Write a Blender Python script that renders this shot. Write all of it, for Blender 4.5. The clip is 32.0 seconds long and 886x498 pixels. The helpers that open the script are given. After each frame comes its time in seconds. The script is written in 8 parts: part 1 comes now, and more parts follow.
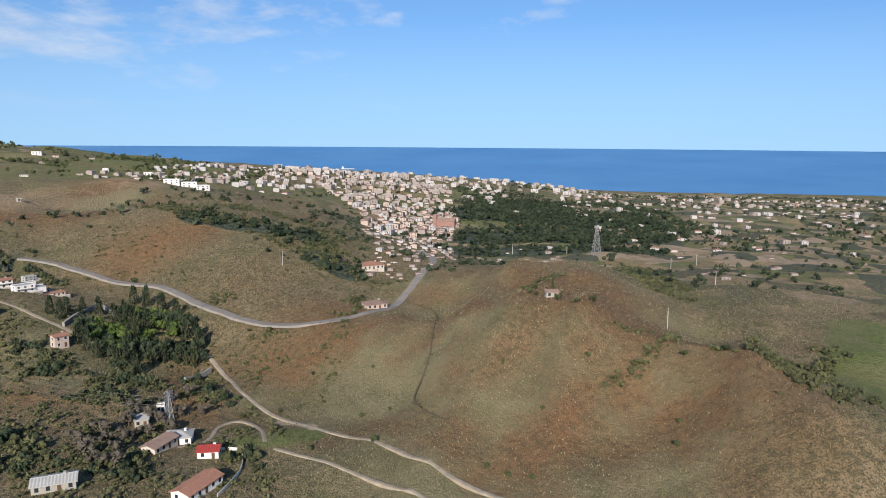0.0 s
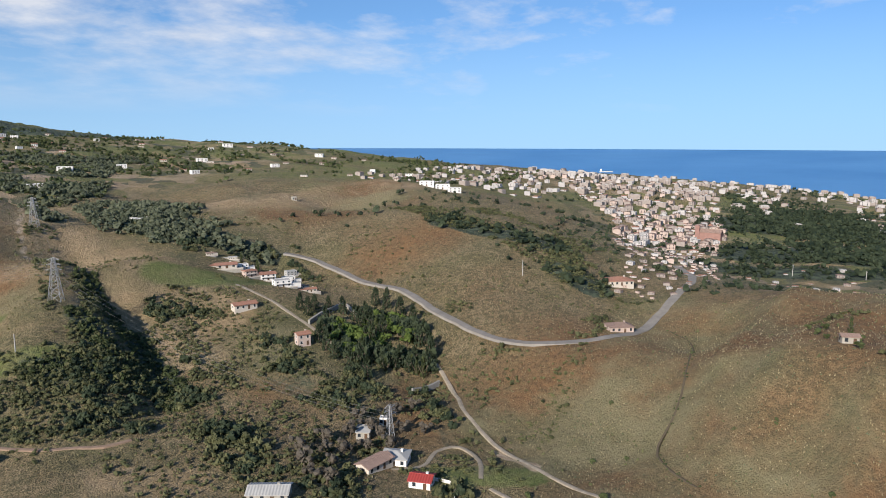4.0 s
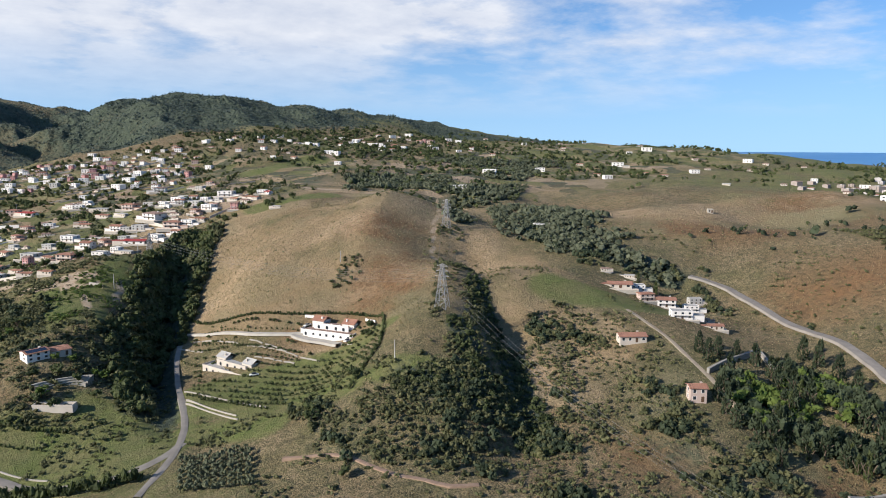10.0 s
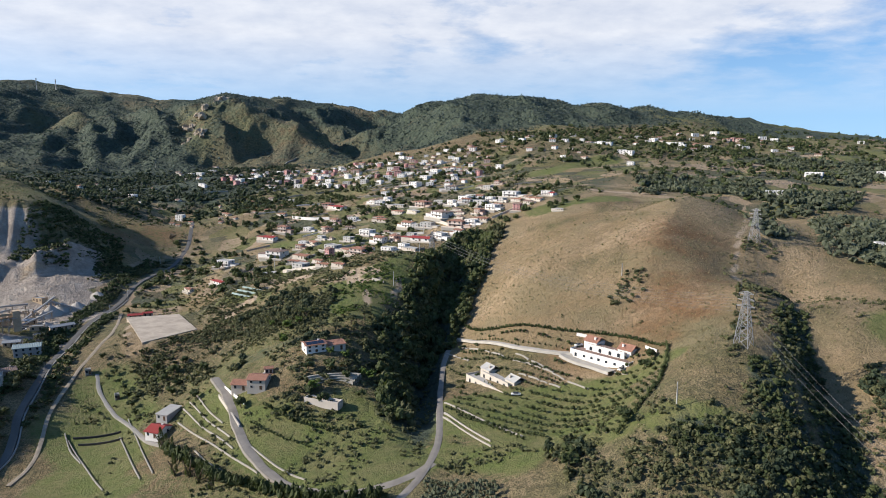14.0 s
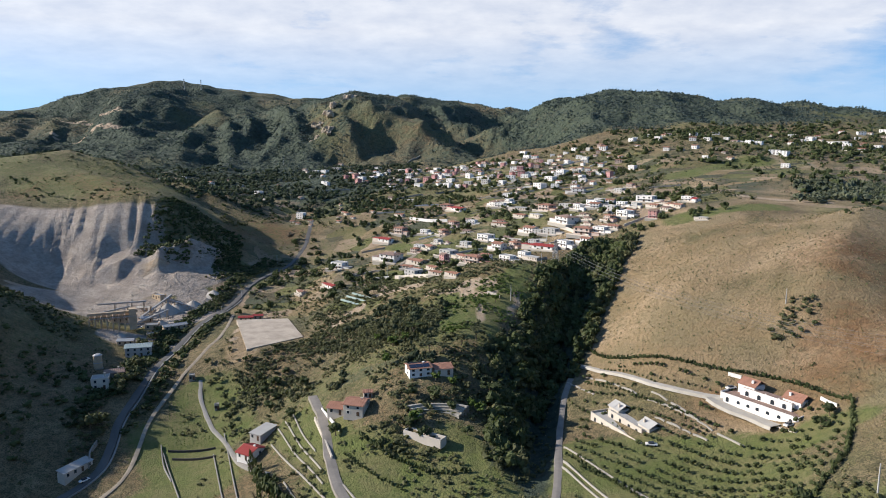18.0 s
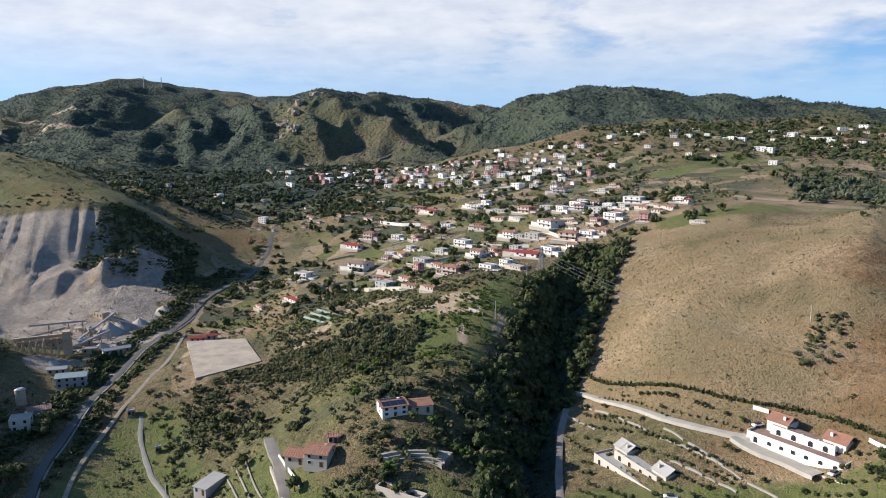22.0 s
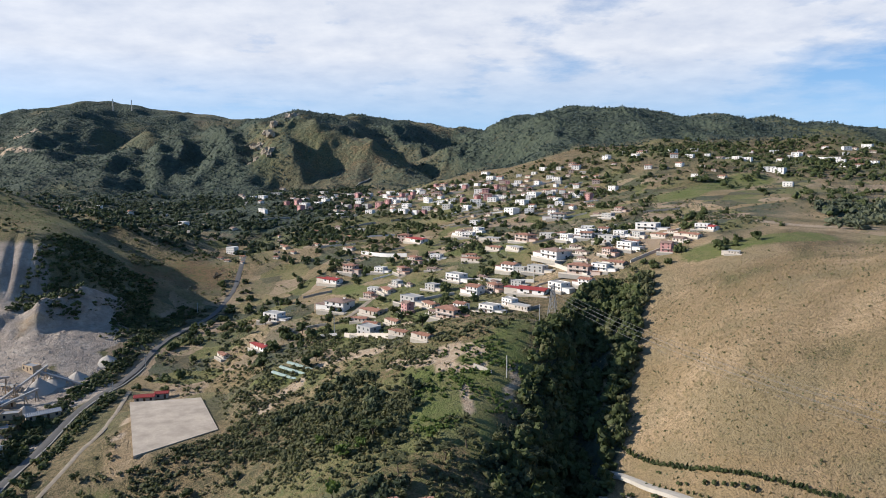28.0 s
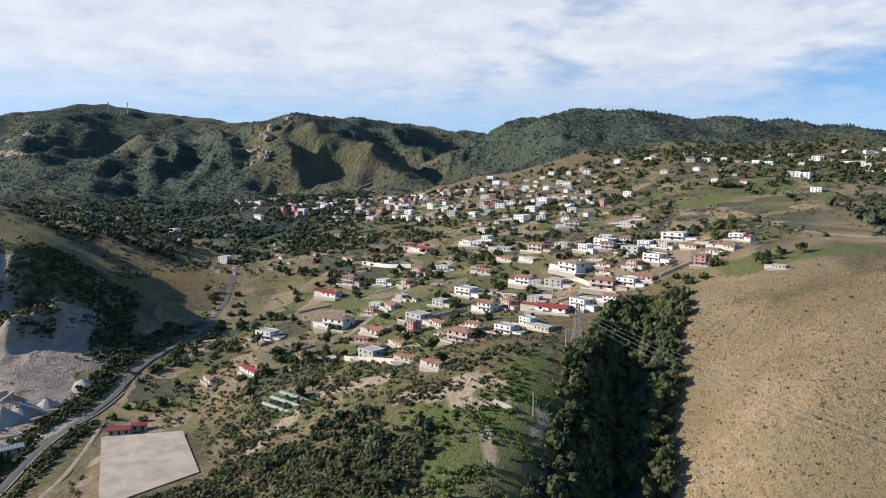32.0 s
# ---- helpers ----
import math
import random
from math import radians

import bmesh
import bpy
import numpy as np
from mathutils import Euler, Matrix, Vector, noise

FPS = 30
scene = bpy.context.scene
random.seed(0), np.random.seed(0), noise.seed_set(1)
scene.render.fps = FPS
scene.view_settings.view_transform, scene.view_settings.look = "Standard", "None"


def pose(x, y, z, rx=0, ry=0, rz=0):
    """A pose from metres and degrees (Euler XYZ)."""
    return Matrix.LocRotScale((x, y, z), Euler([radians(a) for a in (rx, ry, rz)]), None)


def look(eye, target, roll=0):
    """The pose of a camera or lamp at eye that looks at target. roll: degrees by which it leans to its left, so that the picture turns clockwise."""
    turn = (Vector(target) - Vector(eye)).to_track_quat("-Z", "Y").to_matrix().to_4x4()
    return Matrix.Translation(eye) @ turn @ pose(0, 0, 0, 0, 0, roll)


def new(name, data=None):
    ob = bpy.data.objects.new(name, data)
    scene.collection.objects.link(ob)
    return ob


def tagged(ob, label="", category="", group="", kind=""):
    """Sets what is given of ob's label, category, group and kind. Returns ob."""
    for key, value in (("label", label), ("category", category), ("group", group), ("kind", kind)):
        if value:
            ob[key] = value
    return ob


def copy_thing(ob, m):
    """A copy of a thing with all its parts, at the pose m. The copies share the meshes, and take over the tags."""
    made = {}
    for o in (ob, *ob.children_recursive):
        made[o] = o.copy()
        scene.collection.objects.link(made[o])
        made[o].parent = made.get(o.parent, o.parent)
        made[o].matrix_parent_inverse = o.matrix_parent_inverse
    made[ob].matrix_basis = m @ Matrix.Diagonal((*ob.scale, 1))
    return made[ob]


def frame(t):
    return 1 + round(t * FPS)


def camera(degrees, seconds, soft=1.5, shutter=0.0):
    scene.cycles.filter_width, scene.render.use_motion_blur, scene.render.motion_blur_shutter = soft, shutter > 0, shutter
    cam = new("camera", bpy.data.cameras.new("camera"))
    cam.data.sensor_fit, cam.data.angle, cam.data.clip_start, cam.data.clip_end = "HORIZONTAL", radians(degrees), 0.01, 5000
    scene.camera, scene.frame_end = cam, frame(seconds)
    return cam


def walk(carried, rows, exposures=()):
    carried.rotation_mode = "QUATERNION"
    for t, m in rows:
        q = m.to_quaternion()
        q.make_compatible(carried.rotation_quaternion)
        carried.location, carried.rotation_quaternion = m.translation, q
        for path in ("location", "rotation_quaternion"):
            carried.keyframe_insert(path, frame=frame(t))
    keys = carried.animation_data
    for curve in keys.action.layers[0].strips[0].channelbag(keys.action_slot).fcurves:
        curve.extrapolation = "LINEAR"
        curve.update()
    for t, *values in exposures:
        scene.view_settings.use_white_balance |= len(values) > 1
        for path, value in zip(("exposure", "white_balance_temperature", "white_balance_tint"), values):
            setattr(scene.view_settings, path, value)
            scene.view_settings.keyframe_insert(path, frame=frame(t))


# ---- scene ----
cam = camera(64.80, 32.0, soft=0.95)


def aimed(x, y, z, yaw, pitch, roll):
    a, b = radians(yaw), radians(pitch)
    eye = Vector((x, y, z))
    return look(eye, eye + 100 * Vector((-math.sin(a) * math.cos(b), math.cos(a) * math.cos(b), math.sin(b))), roll)


PATH = [
    (0, -1.72, 0.43, 164.84, -87.797, -8.687, 0.413),
    (1, 6.98, -0.47, 164.8, -82.853, -8.711, 0.393),
    (2, 15.62, -0.68, 165.01, -77.739, -8.696, 0.327),
    (3, 24.42, -0.26, 165.09, -72.313, -8.657, 0.245),
    (3.5, 28.81, 0.43, 165.14, -69.597, -8.645, 0.208),
    (5.5, 46.1, 4.71, 165.44, -58.658, -8.568, 0.236),
    (6, 50.44, 6.49, 165.58, -55.911, -8.56, 0.261),
    (7, 59.47, 10.65, 165.76, -50.285, -8.568, 0.258),
    (8, 67.98, 15.87, 165.79, -44.589, -8.535, 0.277),
    (9, 75.64, 21.87, 165.89, -38.913, -8.516, 0.235),
    (10, 82.68, 28.96, 165.78, -33.242, -8.45, 0.15),
    (11, 88.98, 36.45, 165.95, -27.565, -8.465, 0.009),
    (12, 94.33, 44.22, 166.32, -21.711, -8.507, 0.077),
    (13, 99.24, 52.87, 165.95, -15.537, -8.504, 0.079),
    (14, 103.38, 62.24, 165.56, -9.418, -8.541, 0.04),
    (15, 106.29, 72.07, 165.53, -3.443, -8.607, 0.105),
    (15.5, 107.37, 76.94, 165.53, -0.839, -8.648, 0.215),
    (17.5, 109.38, 97.5, 166.26, 0.757, -8.757, 0.198),
    (18, 109.41, 102.74, 166.44, 0.757, -8.755, 0.247),
    (19, 109.19, 113.19, 166.31, 0.706, -8.78, 0.099),
    (20, 108.76, 123.77, 166.49, 0.287, -8.815, -0.014),
    (21, 107.88, 134.5, 166.6, -0.293, -8.857, -0.077),
    (22, 106.97, 145.6, 166.35, -1.644, -8.888, -0.119),
    (23, 105.94, 156.6, 165.98, -3.356, -8.884, -0.192),
    (24, 105.33, 167.09, 165.36, -3.378, -8.852, -0.322),
    (25, 104.27, 177.64, 164.73, -3.353, -8.656, -0.438),
    (25.5, 103.79, 182.68, 164.45, -3.357, -8.368, -0.413),
    (27.5, 102.19, 202.31, 164.26, -3.341, -7.264, -0.421),
    (28, 101.63, 207.27, 164.42, -3.356, -6.996, -0.385),
    (29, 100.78, 216.98, 164.23, -3.386, -6.641, -0.376),
    (30, 100.12, 226.29, 164.11, -3.368, -6.644, -0.415),
    (31, 99.5, 235.65, 164.14, -3.357, -6.654, -0.421),
    (32, 98.51, 244.77, 164.34, -3.396, -6.655, -0.372),
]
walk(cam, [(t, aimed(*row)) for t, *row in PATH], exposures=[(0, 0.40), (7, 0.47), (13, 0.57), (25, 0.57), (32, 0.54)])

# ---- sky, sun ----
SUN_FROM = Vector((-0.97, 0.10, 0.46)).normalized()
SUN_EL = math.asin(SUN_FROM.z)
SUN_AZ = math.atan2(SUN_FROM.x, SUN_FROM.y)

world = bpy.data.worlds.new("sky")
scene.world = world
world.use_nodes = True
wt = world.node_tree
wt.nodes.clear()


def wnode(kind, **values):
    n = wt.nodes.new(kind)
    for k, v in values.items():
        n.inputs[k].default_value = v
    return n


def wmath(op, a, b=0.0, clamp=False):
    n = wt.nodes.new("ShaderNodeMath")
    n.operation, n.use_clamp = op, clamp
    for i, v in enumerate((a, b)):
        if isinstance(v, (int, float)):
            n.inputs[i].default_value = v
        else:
            wt.links.new(v, n.inputs[i])
    return n.outputs[0]


sky = wt.nodes.new("ShaderNodeTexSky")
sky.sky_type, sky.sun_disc = "NISHITA", False
sky.sun_elevation, sky.sun_rotation = SUN_EL, SUN_AZ % (2 * math.pi)
sky.altitude, sky.air_density, sky.dust_density, sky.ozone_density = 150, 1.0, 0.4, 2.2
way = wt.nodes.new("ShaderNodeTexCoord")
split = wt.nodes.new("ShaderNodeSeparateXYZ")
wt.links.new(way.outputs["Generated"], split.inputs[0])
dx, dy, dz = split.outputs
# the haze near the horizon stays blue: the sky is looked up a little higher
raised = wt.nodes.new("ShaderNodeCombineXYZ")
wt.links.new(dx, raised.inputs[0])
wt.links.new(dy, raised.inputs[1])
wt.links.new(wmath("ADD", wmath("MULTIPLY", wmath("MAXIMUM", dz, 0.0), 1.0), 0.16), raised.inputs[2])
unit = wt.nodes.new("ShaderNodeVectorMath")
unit.operation = "NORMALIZE"
wt.links.new(raised.outputs[0], unit.inputs[0])
wt.links.new(unit.outputs[0], sky.inputs["Vector"])
over = wmath("ADD", wmath("MAXIMUM", dz, 0.0), 0.19)
plane = wt.nodes.new("ShaderNodeCombineXYZ")
wt.links.new(wmath("DIVIDE", dx, over), plane.inputs[0])
wt.links.new(wmath("DIVIDE", dy, over), plane.inputs[1])
big = wnode("ShaderNodeTexNoise", Scale=1.25, Detail=9.0, Roughness=0.55, Distortion=0.15)
wt.links.new(plane.outputs[0], big.inputs["Vector"])
puff = wnode("ShaderNodeTexNoise", Scale=4.6, Detail=8.0, Roughness=0.6)
wt.links.new(plane.outputs[0], puff.inputs["Vector"])
# broken cloud to the west, thin veils to the east
west = wmath("ADD", wmath("MULTIPLY", wmath("SUBTRACT", dy, wmath("MULTIPLY", dx, 0.42)), 0.225), 0.375)
lift = wmath("MULTIPLY", wmath("SUBTRACT", dz, 0.035), 9.0, True)
cover_sum = wmath("ADD", wmath("ADD", wmath("MULTIPLY", big.outputs[0], 0.8), wmath("MULTIPLY", puff.outputs[0], 0.25)), wmath("SUBTRACT", west, 0.89))
# the cloud deck thins out overhead
open_top = wmath("SUBTRACT", 1.0, wmath("MULTIPLY", wmath("SUBTRACT", dz, 0.22), 3.2, True), True)
veil = wmath("MULTIPLY", wmath("MULTIPLY", wmath("MULTIPLY", cover_sum, 5.5, True), lift, True), open_top, True)
thick = wmath("MULTIPLY", wmath("SUBTRACT", puff.outputs[0], 0.30), 2.6, True)
cloud = wt.nodes.new("ShaderNodeMix")
cloud.data_type = "RGBA"
cloud.inputs["A"].default_value, cloud.inputs["B"].default_value = (6.6, 7.0, 8.0, 1), (8.8, 8.9, 9.3, 1)
wt.links.new(thick, cloud.inputs["Factor"])
tone = wt.nodes.new("ShaderNodeMix")
tone.data_type, tone.blend_type = "RGBA", "MULTIPLY"
tone.inputs["Factor"].default_value = 1.0
tone.inputs["B"].default_value = (1.14, 1.50, 1.78, 1)
wt.links.new(sky.outputs[0], tone.inputs["A"])
haze = wt.nodes.new("ShaderNodeMix")
haze.data_type = "RGBA"
haze.inputs["B"].default_value = (4.4, 6.7, 9.0, 1)
wt.links.new(wmath("MULTIPLY", wmath("SUBTRACT", 1.0, wmath("MULTIPLY", dz, 6.0), True), 0.7, True), haze.inputs["Factor"])
wt.links.new(tone.outputs["Result"], haze.inputs["A"])
both = wt.nodes.new("ShaderNodeMix")
both.data_type = "RGBA"
wt.links.new(wmath("MULTIPLY", veil, 0.86), both.inputs["Factor"])
wt.links.new(haze.outputs["Result"], both.inputs["A"])
wt.links.new(cloud.outputs["Result"], both.inputs["B"])
back = wnode("ShaderNodeBackground", Strength=0.073)
wt.links.new(both.outputs["Result"], back.inputs["Color"])
wout = wt.nodes.new("ShaderNodeOutputWorld")
wt.links.new(back.outputs[0], wout.inputs[0])

sun_data = bpy.data.lights.new("sun", "SUN")
sun_data.energy, sun_data.angle, sun_data.color = 5.0, radians(0.53), (1.0, 0.94, 0.86)
sun = new("sun", sun_data)
sun.matrix_world = look((0, 0, 900), Vector((0, 0, 900)) - SUN_FROM)


# ---- materials ----
def tree_of(name, rough=0.85):
    m = bpy.data.materials.new(name)
    m.use_nodes = True
    nt = m.node_tree
    nt.nodes.clear()
    out = nt.nodes.new("ShaderNodeOutputMaterial")
    b = nt.nodes.new("ShaderNodeBsdfPrincipled")
    b.inputs["Roughness"].default_value = rough
    b.inputs["Specular IOR Level"].default_value = 0.25
    nt.links.new(b.outputs[0], out.inputs[0])
    return m, nt, b


def noise_of(nt, scale, detail=4.0, rough=0.6, vec=None):
    n = nt.nodes.new("ShaderNodeTexNoise")
    n.inputs["Scale"].default_value, n.inputs["Detail"].default_value, n.inputs["Roughness"].default_value = scale, detail, rough
    if vec is None:
        g = nt.nodes.new("ShaderNodeNewGeometry")
        vec = g.outputs["Position"]
    nt.links.new(vec, n.inputs["Vector"])
    return n.outputs[0]


def ramp_of(nt, fac, lo, hi):
    n = nt.nodes.new("ShaderNodeMapRange")
    n.inputs["From Min"].default_value, n.inputs["From Max"].default_value = lo, hi
    nt.links.new(fac, n.inputs["Value"])
    return n.outputs[0]


def calc(nt, op, a, b=0.0, clamp=False):
    n = nt.nodes.new("ShaderNodeMath")
    n.operation, n.use_clamp = op, clamp
    for i, v in enumerate((a, b)):
        if isinstance(v, (int, float)):
            n.inputs[i].default_value = v
        else:
            nt.links.new(v, n.inputs[i])
    return n.outputs[0]


def blend(nt, fac, a, b, kind="MIX"):
    n = nt.nodes.new("ShaderNodeMix")
    n.data_type, n.blend_type = "RGBA", kind
    if isinstance(fac, (int, float)):
        n.inputs["Factor"].default_value = fac
    else:
        nt.links.new(fac, n.inputs["Factor"])
    for key, v in (("A", a), ("B", b)):
        if isinstance(v, tuple):
            n.inputs[key].default_value = (*v[:3], 1)
        else:
            nt.links.new(v, n.inputs[key])
    return n.outputs["Result"]


def bump_of(nt, b, height, strength, distance):
    n = nt.nodes.new("ShaderNodeBump")
    n.inputs["Strength"].default_value, n.inputs["Distance"].default_value = strength, distance
    nt.links.new(height, n.inputs["Height"])
    nt.links.new(n.outputs[0], b.inputs["Normal"])


def attr(nt, name):
    n = nt.nodes.new("ShaderNodeAttribute")
    n.attribute_name = name
    return n


def plain(name, color, rough=0.85, vary=0.18, scale=0.6, dark=None, metallic=0.0, bump=0.0, rows=0.0):
    """A surface of one paint or stuff, with stains and grain, and a little difference from thing to thing."""
    m, nt, b = tree_of(name, rough)
    color = tuple(0.95 * c for c in color)
    info = nt.nodes.new("ShaderNodeObjectInfo")
    low = dark or tuple(c * (1 - 1.7 * vary) for c in color)
    stain = ramp_of(nt, noise_of(nt, scale, 5), 0.35, 0.7)
    grain = ramp_of(nt, noise_of(nt, scale * 9, 3), 0.3, 0.75)
    c = blend(nt, calc(nt, "MULTIPLY", stain, 0.75), color, low)
    c = blend(nt, calc(nt, "MULTIPLY", grain, 0.35), c, low)
    c = blend(nt, calc(nt, "MULTIPLY", info.outputs["Random"], 0.35), c, low)
    nt.links.new(c, b.inputs["Base Color"])
    b.inputs["Metallic"].default_value = metallic
    if bump:
        bump_of(nt, b, grain, 0.6, bump)
    if rows:
        place, wave = nt.nodes.new("ShaderNodeTexCoord"), nt.nodes.new("ShaderNodeTexWave")
        wave.inputs["Scale"].default_value, wave.inputs["Distortion"].default_value = rows, 0.4
        nt.links.new(place.outputs["Object"], wave.inputs["Vector"])
        bump_of(nt, b, wave.outputs["Fac"], 0.7, 0.12)
    return m


def ground_material():
    m, nt, b = tree_of("hillside_ground", 0.95)
    one, two = attr(nt, "cover"), attr(nt, "soil")
    s1, s2 = nt.nodes.new("ShaderNodeSeparateColor"), nt.nodes.new("ShaderNodeSeparateColor")
    nt.links.new(one.outputs["Color"], s1.inputs[0])
    nt.links.new(two.outputs["Color"], s2.inputs[0])
    broad, mid = noise_of(nt, 0.012, 5, 0.62), noise_of(nt, 0.07, 6, 0.66)
    fine, speck = noise_of(nt, 0.38, 5, 0.7), noise_of(nt, 1.5, 3, 0.7)

    def soft(src, amount=0.7):
        v = calc(nt, "ADD", src, calc(nt, "MULTIPLY", calc(nt, "SUBTRACT", mid, 0.5), amount))
        return ramp_of(nt, calc(nt, "ADD", v, calc(nt, "MULTIPLY", calc(nt, "SUBTRACT", fine, 0.5), amount * 0.9)), 0.3, 0.7)
    dry = blend(nt, ramp_of(nt, mid, 0.36, 0.66), (0.50, 0.375, 0.240), (0.37, 0.265, 0.160))
    dry = blend(nt, ramp_of(nt, broad, 0.40, 0.60), dry, (0.27, 0.195, 0.105))
    patch = noise_of(nt, 0.03, 4, 0.55)
    dry = blend(nt, calc(nt, "MULTIPLY", ramp_of(nt, patch, 0.50, 0.62), 0.6), dry, (0.22, 0.185, 0.105))
    dry = blend(nt, calc(nt, "MULTIPLY", ramp_of(nt, fine, 0.46, 0.64), 0.75), dry, (0.21, 0.160, 0.085))
    dry = blend(nt, calc(nt, "MULTIPLY", ramp_of(nt, speck, 0.48, 0.62), 0.5), dry, (0.135, 0.105, 0.060))
    # heath and red are darkened to hold the cloud shade on the knoll
    heath = blend(nt, ramp_of(nt, broad, 0.40, 0.60), (0.225, 0.155, 0.085), (0.165, 0.150, 0.070))
    heath = blend(nt, ramp_of(nt, mid, 0.42, 0.66), heath, (0.29, 0.22, 0.128))
    heath = blend(nt, calc(nt, "MULTIPLY", ramp_of(nt, fine, 0.46, 0.60), 0.8), heath, (0.090, 0.085, 0.042))
    heath = blend(nt, calc(nt, "MULTIPLY", ramp_of(nt, speck, 0.49, 0.57), 0.75), heath, (0.058, 0.056, 0.030))
    red = blend(nt, ramp_of(nt, fine, 0.4, 0.65), (0.225, 0.128, 0.060), (0.125, 0.077, 0.039))
    red = blend(nt, ramp_of(nt, broad, 0.46, 0.60), red, (0.23, 0.20, 0.11))
    green = blend(nt, ramp_of(nt, mid, 0.38, 0.64), (0.120, 0.146, 0.042), (0.175, 0.165, 0.070))
    green = blend(nt, calc(nt, "MULTIPLY", ramp_of(nt, fine, 0.48, 0.7), 0.65), green, (0.070, 0.092, 0.029))
    brush = blend(nt, ramp_of(nt, fine, 0.4, 0.62), (0.058, 0.074, 0.052), (0.030, 0.043, 0.032))
    brush = blend(nt, ramp_of(nt, mid, 0.44, 0.60), brush, (0.070, 0.088, 0.058))
    bare = blend(nt, ramp_of(nt, fine, 0.4, 0.65), (0.46, 0.37, 0.27), (0.36, 0.26, 0.17))
    grit = blend(nt, ramp_of(nt, mid, 0.38, 0.62), (0.47, 0.40, 0.335), (0.31, 0.262, 0.22))
    grit = blend(nt, calc(nt, "MULTIPLY", ramp_of(nt, fine, 0.45, 0.7), 0.6), grit, (0.175, 0.152, 0.132))

    def gentle(src, most):
        v = calc(nt, "MULTIPLY", src, calc(nt, "ADD", calc(nt, "MULTIPLY", ramp_of(nt, mid, 0.3, 0.7), 0.9), 0.35))
        return calc(nt, "MULTIPLY", v, most, True)
    # garden plots and small fields
    cell = nt.nodes.new("ShaderNodeTexVoronoi")
    cell.inputs["Scale"].default_value = 0.045
    where = nt.nodes.new("ShaderNodeNewGeometry")
    warp = nt.nodes.new("ShaderNodeTexNoise")
    warp.inputs["Scale"].default_value, warp.inputs["Detail"].default_value = 0.03, 4.0
    bent = nt.nodes.new("ShaderNodeVectorMath")
    bent.operation = "MULTIPLY_ADD"
    bent.inputs[1].default_value = (34, 34, 34)
    nt.links.new(where.outputs["Position"], warp.inputs["Vector"])
    nt.links.new(warp.outputs["Color"], bent.inputs[0])
    nt.links.new(where.outputs["Position"], bent.inputs[2])
    nt.links.new(bent.outputs[0], cell.inputs["Vector"])
    shade = nt.nodes.new("ShaderNodeSeparateColor")
    nt.links.new(cell.outputs["Color"], shade.inputs[0])
    plot = blend(nt, ramp_of(nt, shade.outputs[0], 0.35, 0.45), green, dry)
    plot = blend(nt, ramp_of(nt, shade.outputs[1], 0.68, 0.72), plot, (0.36, 0.27, 0.19))
    plot = blend(nt, ramp_of(nt, shade.outputs[2], 0.62, 0.70), plot, brush)
    pale = attr(nt, "pale")
    c = blend(nt, soft(pale.outputs["Fac"], 0.9), heath, dry)
    c = blend(nt, gentle(s2.outputs[1], 1.0), c, red)
    c = blend(nt, gentle(s2.outputs[2], 0.95), c, plot)
    c = blend(nt, soft(s1.outputs[0], 1.1), c, green)
    c = blend(nt, soft(s1.outputs[1]), c, brush)
    c = blend(nt, soft(s1.outputs[2], 0.35), c, bare)
    c = blend(nt, soft(s2.outputs[0], 0.3), c, grit)
    c = blend(nt, 1.0, c, (0.96, 0.935, 0.91), "MULTIPLY")
    nt.links.new(c, b.inputs["Base Color"])
    # rounded crowns where the woods close
    crowns = nt.nodes.new("ShaderNodeTexVoronoi")
    crowns.inputs["Scale"].default_value = 0.14
    nt.links.new(where.outputs["Position"], crowns.inputs["Vector"])
    dome = calc(nt, "MULTIPLY", calc(nt, "SUBTRACT", 0.8, crowns.outputs["Distance"], True), calc(nt, "MULTIPLY", s1.outputs[1], 3.2))
    rough_ = calc(nt, "ADD", calc(nt, "ADD", fine, calc(nt, "MULTIPLY", speck, 0.6)), dome)
    bump_of(nt, b, rough_, 1.0, 1.5)
    return m


def leaf_material(name, low, high, rough=0.75):
    m, nt, b = tree_of(name, rough)
    g = nt.nodes.new("ShaderNodeNewGeometry")
    info = nt.nodes.new("ShaderNodeObjectInfo")
    t = attr(nt, "tint")
    f = calc(nt, "ADD", calc(nt, "MULTIPLY", g.outputs["Random Per Island"], 0.4), calc(nt, "MULTIPLY", t.outputs["Fac"], 0.6), True)
    f = calc(nt, "ADD", f, calc(nt, "MULTIPLY", calc(nt, "SUBTRACT", info.outputs["Random"], 0.5), 0.3), True)
    colour = blend(nt, f, low, high)
    nt.links.new(colour, b.inputs["Base Color"])
    # thin leaves let some light through
    thin, both_ = nt.nodes.new("ShaderNodeBsdfTranslucent"), nt.nodes.new("ShaderNodeMixShader")
    both_.inputs[0].default_value = 0.3
    nt.links.new(blend(nt, 1.0, colour, (1.15, 1.25, 0.7), "MULTIPLY"), thin.inputs["Color"])
    nt.links.new(b.outputs[0], both_.inputs[1])
    nt.links.new(thin.outputs[0], both_.inputs[2])
    nt.links.new(both_.outputs[0], next(n for n in nt.nodes if n.type == "OUTPUT_MATERIAL").inputs[0])
    return m


def water_material():
    m, nt, b = tree_of("sea_water", 0.42)
    f = ramp_of(nt, noise_of(nt, 0.0022, 4), 0.35, 0.7)
    nt.links.new(blend(nt, f, (0.055, 0.185, 0.39), (0.085, 0.235, 0.45)), b.inputs["Base Color"])
    b.inputs["Specular IOR Level"].default_value = 0.4
    bump_of(nt, b, noise_of(nt, 0.12, 4), 0.3, 0.6)
    return m


